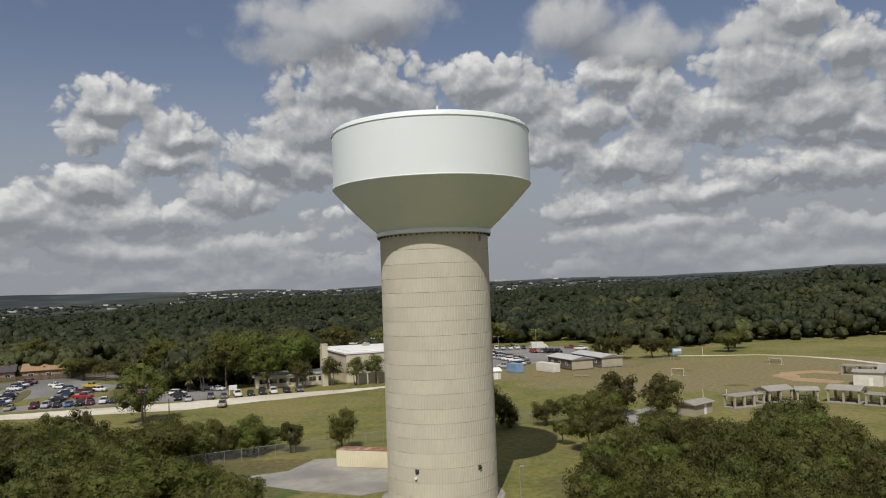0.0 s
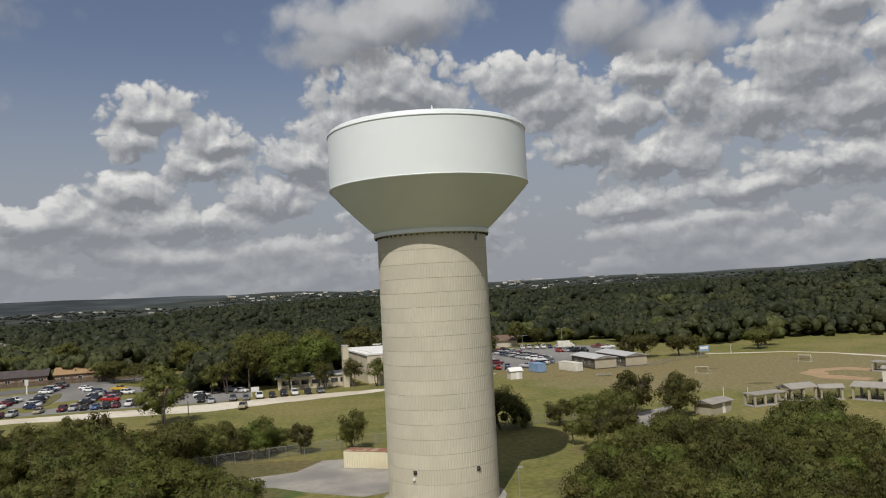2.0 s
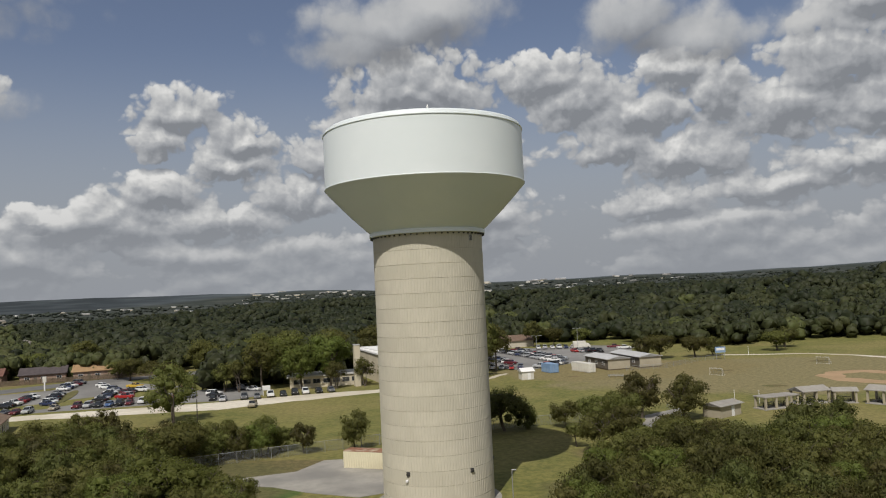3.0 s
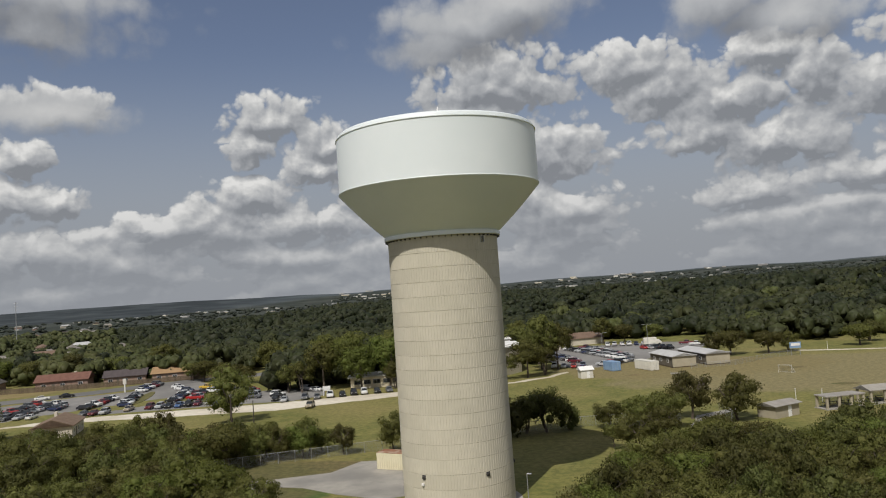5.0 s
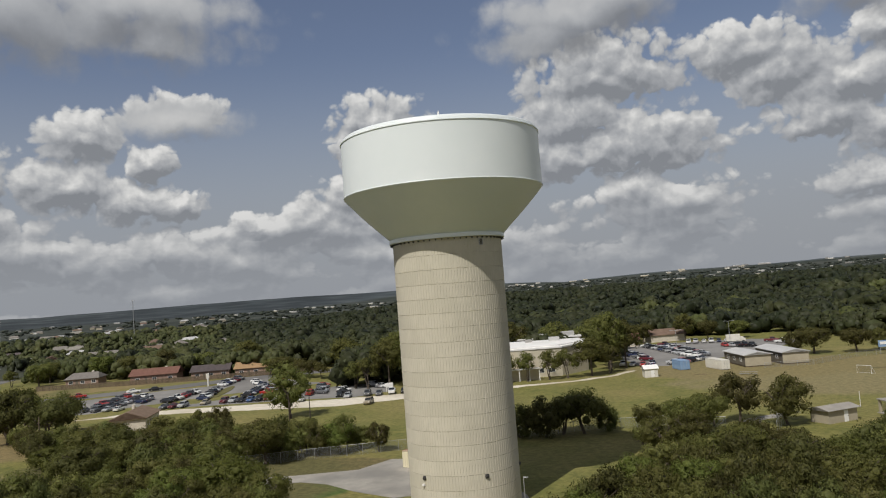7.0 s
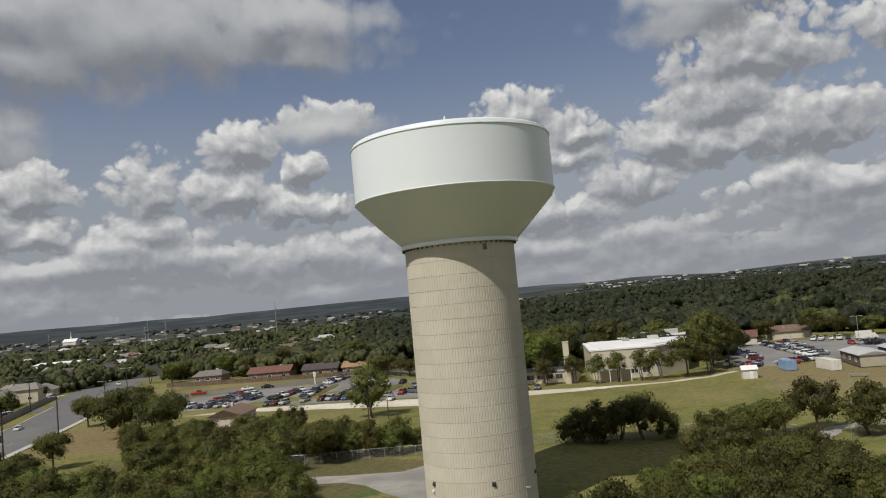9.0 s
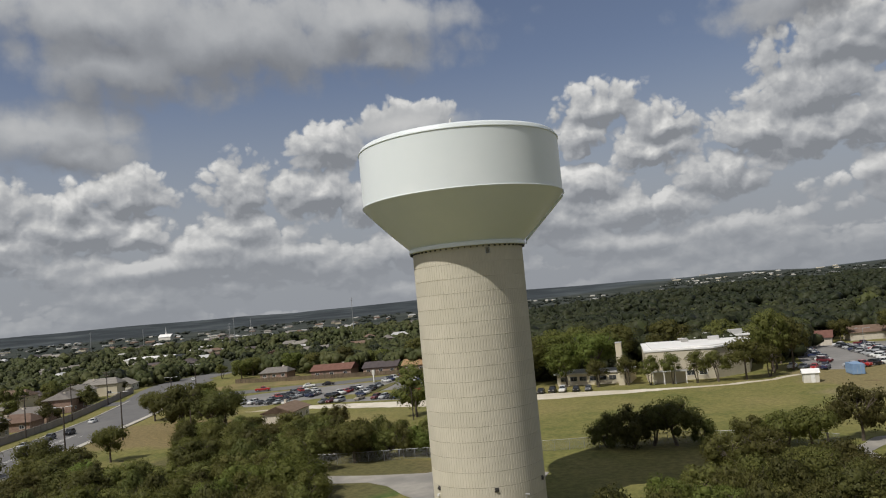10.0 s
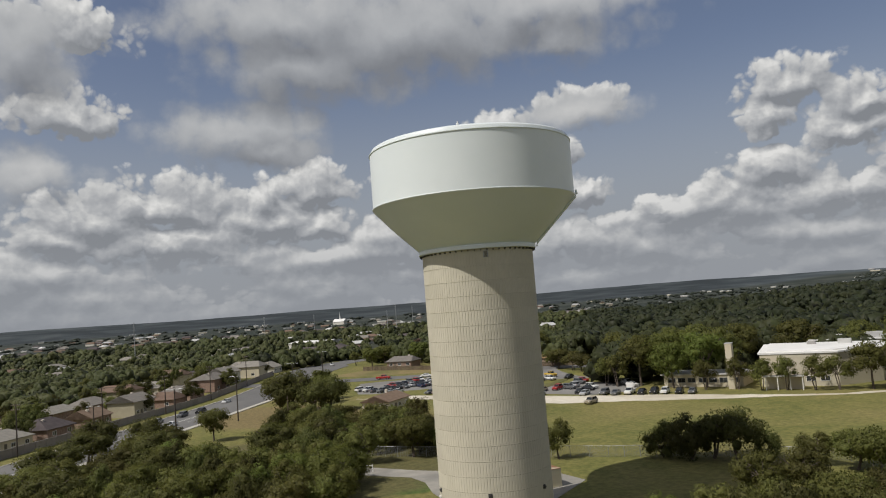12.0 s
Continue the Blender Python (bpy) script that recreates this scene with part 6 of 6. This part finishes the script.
PAINTS = {
    "white": (0.72, 0.72, 0.70), "silver": (0.42, 0.43, 0.44), "grey": (0.13, 0.135, 0.14), "black": (0.018, 0.018, 0.02), "navy": (0.025, 0.035, 0.085),
    "red": (0.36, 0.025, 0.022), "maroon": (0.13, 0.02, 0.028), "blue": (0.07, 0.13, 0.28), "tan": (0.36, 0.31, 0.23), "yellow": (0.55, 0.36, 0.05),
}
CAR_MODELS = {}


def car_model(shape, paint):
    key = (shape, paint)
    if key in CAR_MODELS:
        return CAR_MODELS[key]
    s = SHAPES[shape]
    word = {"saloon": "saloon car", "suv": "sport utility vehicle", "pickup": "pickup truck"}[shape]
    t = thing("car" if shape != "pickup" else "pickup_truck", pose(0, 0, -500), f"parked {paint} {word} on the ground outdoors", "car", "parked cars")
    name = "paint_" + paint
    m = bpy.data.materials.get(name) or surface(name, PAINTS[paint], tuple(0.93 * v for v in PAINTS[paint]), 1.5, 0.28, spec=0.5)
    c = s["cabin"]
    r0, r1, rz = s["roof"]
    body = part("body", loft(s["body"]).box((0, (r0 + r1) / 2, rz + 0.01), (1.22 if shape == "saloon" else 1.38, r1 - r0 + 0.1, 0.06), bevel=0.03), m, t)
    g = Geo()
    (y0, w0, z0), (y1, w1, z1), (y2, w2, z2), (y3, w3, z3) = c
    vs = [(-w0, y0, z0), (w0, y0, z0), (-w1, y1, z1), (w1, y1, z1), (-w2, y2, z2), (w2, y2, z2), (-w3, y3, z3), (w3, y3, z3)]
    part("glasshouse", g.add(vs, [(0, 1, 3, 2), (2, 3, 5, 4), (4, 5, 7, 6), (0, 2, 4, 6), (1, 7, 5, 3), (0, 6, 7, 1)]), CAR_GLASS, t, "dark car glazing")
    for k in (0.02, 0.48, 0.98):
        for sx in (-1, 1):
            a = Vector((sx * w0, y0, z0)).lerp(Vector((sx * w3, y3, z3)), k)
            b = Vector((sx * w1, y1, z1)).lerp(Vector((sx * w2, y2, z2)), k)
            part("pillar", Geo().tube([a, b], [0.045, 0.045], 5), m, t)
    wy, wr = s["wheels"]
    half = 0.80 if shape == "saloon" else 0.86
    tyre = Geo().tube([(-0.11, 0, 0), (0.11, 0, 0)], [wr, wr], 16).mesh("tyre", TYRE)
    rim = Geo().tube([(-0.125, 0, 0), (0.125, 0, 0)], [wr * 0.62, wr * 0.62], 12).mesh("rim", RIM)
    for sx in (-1, 1):
        for sy in (-1, 1):
            part("rim", rim, None, part("wheel", tyre, None, t, at=pose(sx * half, sy * wy, wr)))
    y = s["body"][0][0]
    yb = s["body"][-1][0]
    for sx in (-1, 1):
        part("headlight", Geo().box((sx * 0.58, y + 0.06, 0.68 if shape == "saloon" else 0.86), (0.32, 0.16, 0.14), bevel=0.03), LAMP_CLEAR, t)
        part("tail_light", Geo().box((sx * 0.66, yb - 0.05, 0.78 if shape == "saloon" else 0.92), (0.22, 0.14, 0.18), bevel=0.03), LAMP_RED, t)
    CAR_MODELS[key] = t
    return t


def park(shape, paint, x, y, turn):
    return copy_thing(car_model(shape, paint), pose(x, y, height(x, y) + 0.05, 0, 0, turn))


COLOURS = ["white", "silver", "black", "grey", "white", "maroon", "black", "silver", "navy", "white", "grey", "red", "black", "silver", "silver", "grey", "white", "black", "white", "grey"]


def car_row(x0, y0, x1, y1, count, turn, seed, keep=1.0):
    """Cars side by side from one place to another."""
    rng = random.Random(seed)
    for i in range(count):
        k = i / max(1, count - 1)
        if rng.random() > keep:
            continue
        shape = rng.choice(["saloon", "suv", "saloon", "suv", "saloon", "pickup"])
        park(shape, rng.choice(COLOURS), x0 + (x1 - x0) * k + rng.uniform(-0.15, 0.15), y0 + (y1 - y0) * k + rng.uniform(-0.3, 0.3), turn + (180 if rng.random() < 0.4 else 0) + rng.uniform(-3, 3))


for shape, paint, x, y, turn in (
    ("saloon", "tan", -113.0, 96.6, 12), ("suv", "maroon", -107.6, 98.4, 14), ("suv", "silver", -104.8, 99.0, 14), ("saloon", "black", -102.1, 99.4, 14), ("saloon", "blue", -99.3, 99.9, 14),
    ("suv", "black", -96.7, 100.6, 14), ("saloon", "maroon", -94.4, 101.6, 14), ("suv", "white", -91.6, 103.4, 14), ("saloon", "navy", -89.2, 104.0, 14), ("saloon", "tan", -86.8, 104.8, 14),
    ("suv", "red", -84.6, 109.2, 14), ("saloon", "white", -80.6, 97.0, 20), ("saloon", "grey", -122.6, 90.0, 12), ("saloon", "maroon", -120.2, 91.0, 12), ("suv", "silver", -117.6, 92.2, 12),
    ("saloon", "silver", -68.2, 102.0, 16), ("suv", "grey", -63.1, 104.4, 18), ("saloon", "grey", -59.6, 104.8, 18), ("pickup", "white", -56.6, 107.2, 20), ("saloon", "black", -53.2, 108.0, 20),
    ("suv", "black", -50.4, 109.7, 20), ("suv", "white", -47.6, 110.6, 20), ("saloon", "black", -44.1, 112.0, 22), ("saloon", "grey", -40.9, 113.2, 22), ("suv", "tan", -55.3, 88.5, 10),
    ("saloon", "black", -72.0, 104.5, 15), ("suv", "white", -75.6, 114.5, 80), ("suv", "silver", -70.5, 125.5, 70), ("saloon", "white", -66.4, 122.0, 70), ("saloon", "black", -74.0, 111.0, 80),
    ("saloon", "black", -100.0, 133.0, 12), ("pickup", "yellow", -109.4, 134.4, 75), ("pickup", "red", -172.8, 107.6, 128), ("saloon", "black", -153.0, 122.5, 128), ("saloon", "white", -158.6, 118.0, 128),
    ("suv", "white", -103.5, 127.5, 76), ("saloon", "white", -122.0, 137.6, 78), ("saloon", "white", -118.5, 133.5, 78),
):
    park(shape, paint, x, y, turn)
car_row(-119.8, 104.5, -127.6, 122.0, 7, 78, 1)
car_row(-130.4, 100.5, -132.4, 117.0, 7, 78, 2)
car_row(-131.3, 131.0, -133.4, 143.5, 5, 78, 3)
car_row(-107.6, 110.5, -113.4, 129.0, 8, 78, 4)
car_row(-102.2, 113.5, -106.6, 125.0, 5, 78, 5)
car_row(-150.0, 92.5, -153.2, 110.5, 7, 75, 6)
car_row(-143.6, 90.5, -146.4, 108.5, 7, 75, 7)
car_row(-155.5, 85.2, -137.2, 87.6, 6, 12, 8)
car_row(-140.0, 100.0, -141.5, 105.5, 3, 75, 9)
car_row(-82.0, 112.0, -90.0, 128.0, 5, 80, 10, 0.7)
car_row(-2.4, 208.0, 10.4, 168.0, 15, 70, 11, 0.9)
car_row(7.0, 218.0, 25.6, 173.0, 17, 70, 12, 0.92)
car_row(13.4, 221.0, 28.6, 175.0, 17, 70, 13, 0.92)
car_row(4.0, 154.5, 13.5, 151.5, 4, 0, 14)
car_row(18.4, 149.5, 29.5, 166.5, 7, 60, 15, 0.9)
car_row(22.5, 228.0, 37.0, 227.0, 6, 0, 16)
car_row(36.0, 206.5, 45.0, 201.5, 5, 20, 17)
park("pickup", "maroon", 53.0, 218.0, 80)
park("pickup", "white", 56.0, 211.0, 100)
park("suv", "grey", *along(30, 15), 40)
park("saloon", "silver", *along(18, 16.5), 40)
park("suv", "black", *along(37, 12.5), 40)
park("saloon", "white", *along(62, 15.5), 40)
park("saloon", "grey", *along(-14, 12.0), 40)
park("saloon", "white", *along(9, 7.0), 40)
park("saloon", "white", -262, 140, 60)
bt = thing("box_truck", pose(40.5, 222, 0.05, 0, 0, 95), "white box truck in a parking lot", "truck", "parked cars")
part("box", Geo().box((0, 1.2, 1.9), (2.3, 5.2, 2.5), bevel=0.06), WHITE_BOX, bt)
part("cab", loft([(-3.4, 0.9, 0.5, 1.2, 0.8), (-3.2, 1.0, 0.45, 1.5, 0.9), (-2.4, 1.05, 0.45, 2.2, 0.9), (-1.45, 1.05, 0.45, 2.3, 0.95)]), WHITE_BOX, bt)
part("windscreen", Geo().box((0, -2.86, 1.85), (1.6, 0.5, 0.55)), CAR_GLASS, bt)
for sx in (-0.95, 0.95):
    for y in (-2.4, 2.4):
        part("wheel", Geo().tube([(sx - 0.12, y, 0.45), (sx + 0.12, y, 0.45)], [0.45, 0.45], 14), TYRE, bt)


# ---------------------------------------------------------------- houses
def house(x, y, turn, size, roof, wall, label, hip=2.2, pitch=0.42, detail=True, group="houses of the suburb"):
    L, W, H = size
    t = thing("house", pose(x, y, height(x, y) - 0.1, 0, 0, turn), label, "house", group)
    part("wall", Geo().box((0, 0, H / 2), (L, W, H)), wall, t)
    rf = part("roof", Geo().gable((0, 0, H), (L, W), 0.55, pitch, 0.16, hip=hip), roof, t)
    if not hip:
        gb = Geo()
        top = H + pitch * (W / 2 + 0.55)
        for sx in (-1, 1):
            gb.add([(sx * L / 2, -W / 2, H - 0.05), (sx * L / 2, W / 2, H - 0.05), (sx * L / 2, 0, top - 0.05), (sx * (L / 2 - 0.15), -W / 2, H - 0.05), (sx * (L / 2 - 0.15), W / 2, H - 0.05), (sx * (L / 2 - 0.15), 0, top - 0.05)],
                   [(0, 1, 2), (3, 5, 4), (0, 2, 5, 3), (1, 4, 5, 2)])
        part("gable_wall", gb, wall, t)
    if detail:
        part("chimney", Geo().box((L * 0.2, W * 0.12, H + 1.4), (0.9, 0.7, 2.4), bevel=0.04), STONE_PALE, rf)
        windows_on(t, [pose(k * L, -W / 2 - 0.03, 1.5) for k in (-0.34, 0.02, 0.36)] + [pose(k * L, W / 2 + 0.03, 1.5, 0, 0, 180) for k in (-0.3, 0.25)], (1.5, 1.1))
        part("door", Geo().box((-L * 0.16, -W / 2 - 0.03, 1.05), (0.95, 0.07, 2.1), bevel=0.02), BROWN_SIDING, t)
    return t


house(-107.5, 61.0, 116, (13.0, 8.4, 2.8), ROOF_BROWN, STONE_PALE, "low house with brown roof and pale stone gable", 0.0, 0.36, True, "houses near the field")
house(-169.5, 143.0, 25, (17.0, 10.0, 2.8), ROOF_RED, BRICK, "brick house with rust-red shingle roof behind a fence", 0.0, 0.40, True, "houses near the field")
house(-150.5, 151.5, 25, (14.0, 9.5, 2.7), ROOF_DARK, BRICK, "brick house with charcoal roof behind a fence", 0.0, 0.40, True, "houses near the field")
house(-135.0, 158.5, 22, (15.0, 9.5, 2.8), ROOF_ORANGE, BRICK, "brick house with ochre shingle roof behind a fence", 0.0, 0.40, True, "houses near the field")
house(-199.0, 138.0, 25, (12.0, 9.0, 2.6), ROOF_GREY, BRICK, "grey roofed house behind a fence", 1.8, 0.40, True, "houses near the field")


def suburb():
    rng = random.Random(5)
    placed = [(-107, 60), (-169, 143), (-150, 151), (-135, 158), (-199, 138), (-512, 518)]
    count = 0
    turn = math.degrees(math.atan2(ROAD_DIR.y, ROAD_DIR.x))
    # first rows along the wall
    for row, off in ((0, 41), (1, 68)):
        for i in range(14):
            s = -95 + 19.5 * i + rng.uniform(-2, 2)
            x, y = along(s, off + rng.uniform(-2, 2))
            placed.append((x, y))
            size = (rng.uniform(11, 15), rng.uniform(8.5, 10.5), rng.choice([2.7, 2.8, 2.8, 4.8]))
            house(x, y, turn + rng.choice([0, 90, 180]) + rng.uniform(-4, 4), size, rng.choice([ROOF_GREY, ROOF_BROWN, ROOF_GREY, ROOF_DARK, ROOF_BROWN]), rng.choice([BRICK, WHITE_BOX, TAN_SIDING, CREAM]),
                  "suburban house with a hipped shingle roof", rng.choice([0, 2.5, 3.5]), rng.uniform(0.36, 0.5), off < 60)
    tries = 0
    while count < 330 and tries < 9000:
        tries += 1
        r = rng.uniform(230, 1500) if count < 240 else rng.uniform(900, 2200)
        az = math.radians(rng.uniform(-88, -36))
        x, y = r * math.sin(az), r * math.cos(az)
        off = (Vector((x, y)) - ROAD_START).dot(ROAD_SIDE)
        if open_land(x, y) or (off < 100 and r < 420 and off > -10) or (off < 0 and r < 300):
            continue
        if any((x - a) ** 2 + (y - b) ** 2 < 19 ** 2 for a, b in placed):
            continue
        placed.append((x, y))
        count += 1
        grow = 1.0 if r < 900 else 1.25
        size = (rng.uniform(13, 18) * grow, rng.uniform(9, 12) * grow, rng.choice([2.8, 2.8, 4.8]))
        house(x, y, turn + rng.choice([0, 90]) + rng.uniform(-10, 10), size, rng.choice([ROOF_GREY, ROOF_GREY, ROOF_BROWN, ROOF_DARK, METAL_ROOF]), rng.choice([BRICK, WHITE_BOX, TAN_SIDING, CREAM]),
              "suburban house among trees", rng.choice([0, 2.5, 3.5]), rng.uniform(0.36, 0.5), False)
    # houses that show between the trees behind the lots
    for x, y, roof in ((-20, 275, ROOF_BROWN), (-62, 262, ROOF_GREY), (-5, 229, ROOF_RED), (12, 247, ROOF_BROWN), (30, 292, ROOF_GREY), (-95, 230, ROOF_GREY), (-118, 214, METAL_ROOF), (48, 300, ROOF_BROWN), (-40, 300, ROOF_GREY)):
        house(x, y, 8 if roof is ROOF_RED else rng.uniform(0, 90), (15, 10, 2.9), roof, STONE_PALE, "house half hidden among trees", rng.choice([0, 2.5]), 0.42, False, "houses near the field")


suburb()


def hall(x, y, turn, size, label, roof=WHITE_ROOF, wall=WHITE_BOX):
    L, W, H = size
    t = thing("warehouse", pose(x, y, height(x, y) - 0.3, 0, 0, turn), label, "warehouse", "pale halls in the distance")
    part("wall", Geo().box((0, 0, H / 2), (L, W, H), bevel=0.1), wall, t)
    part("roof", Geo().gable((0, 0, H), (L, W), 0.4, 0.12, 0.3), roof, t)
    return t


hall(-545, 300, 20, (46, 22, 6), "long white-roofed hall among trees")
ch = thing("church", pose(-1690, 1065, height(-1690, 1065), 0, 0, 20), "white church with a steep roof and steeple", "church")
part("wall", Geo().box((0, 0, 4), (36, 16, 8)), WHITE_BOX, ch)
part("roof", Geo().gable((0, 0, 8), (36, 16), 1.0, 0.8, 0.5), WHITE_ROOF, ch)
part("steeple", Geo().lathe([(2.4, 12), (2.2, 18), (1.2, 19), (0.05, 34)], 8), WHITE_TRIM, ch)


def far_town():
    rng = random.Random(9)
    for i in range(230):
        az = math.radians(rng.uniform(-86, -18) if i < 110 else rng.uniform(-20, 14))
        r = rng.uniform(1450, 2750)
        if az > math.radians(-20):
            r = rng.uniform(2200, 3900)
        x, y = r * math.sin(az), r * math.cos(az)
        k = r / 2500
        if i % 6 == 0:
            k *= 1.25
        hall(x, y, rng.uniform(0, 180), (rng.uniform(10, 30) * k, rng.uniform(8, 12) * k, rng.uniform(2.4, 4.0) * k), "pale commercial hall in the distance", rng.choice([WHITE_ROOF, METAL_ROOF, METAL_ROOF]), rng.choice([WHITE_BOX, CREAM, GREY_WALL]))


far_town()


for m in (*MODELS.values(), *CAR_MODELS.values()):
    for o in (*m.children_recursive, m):
        bpy.data.objects.remove(o)
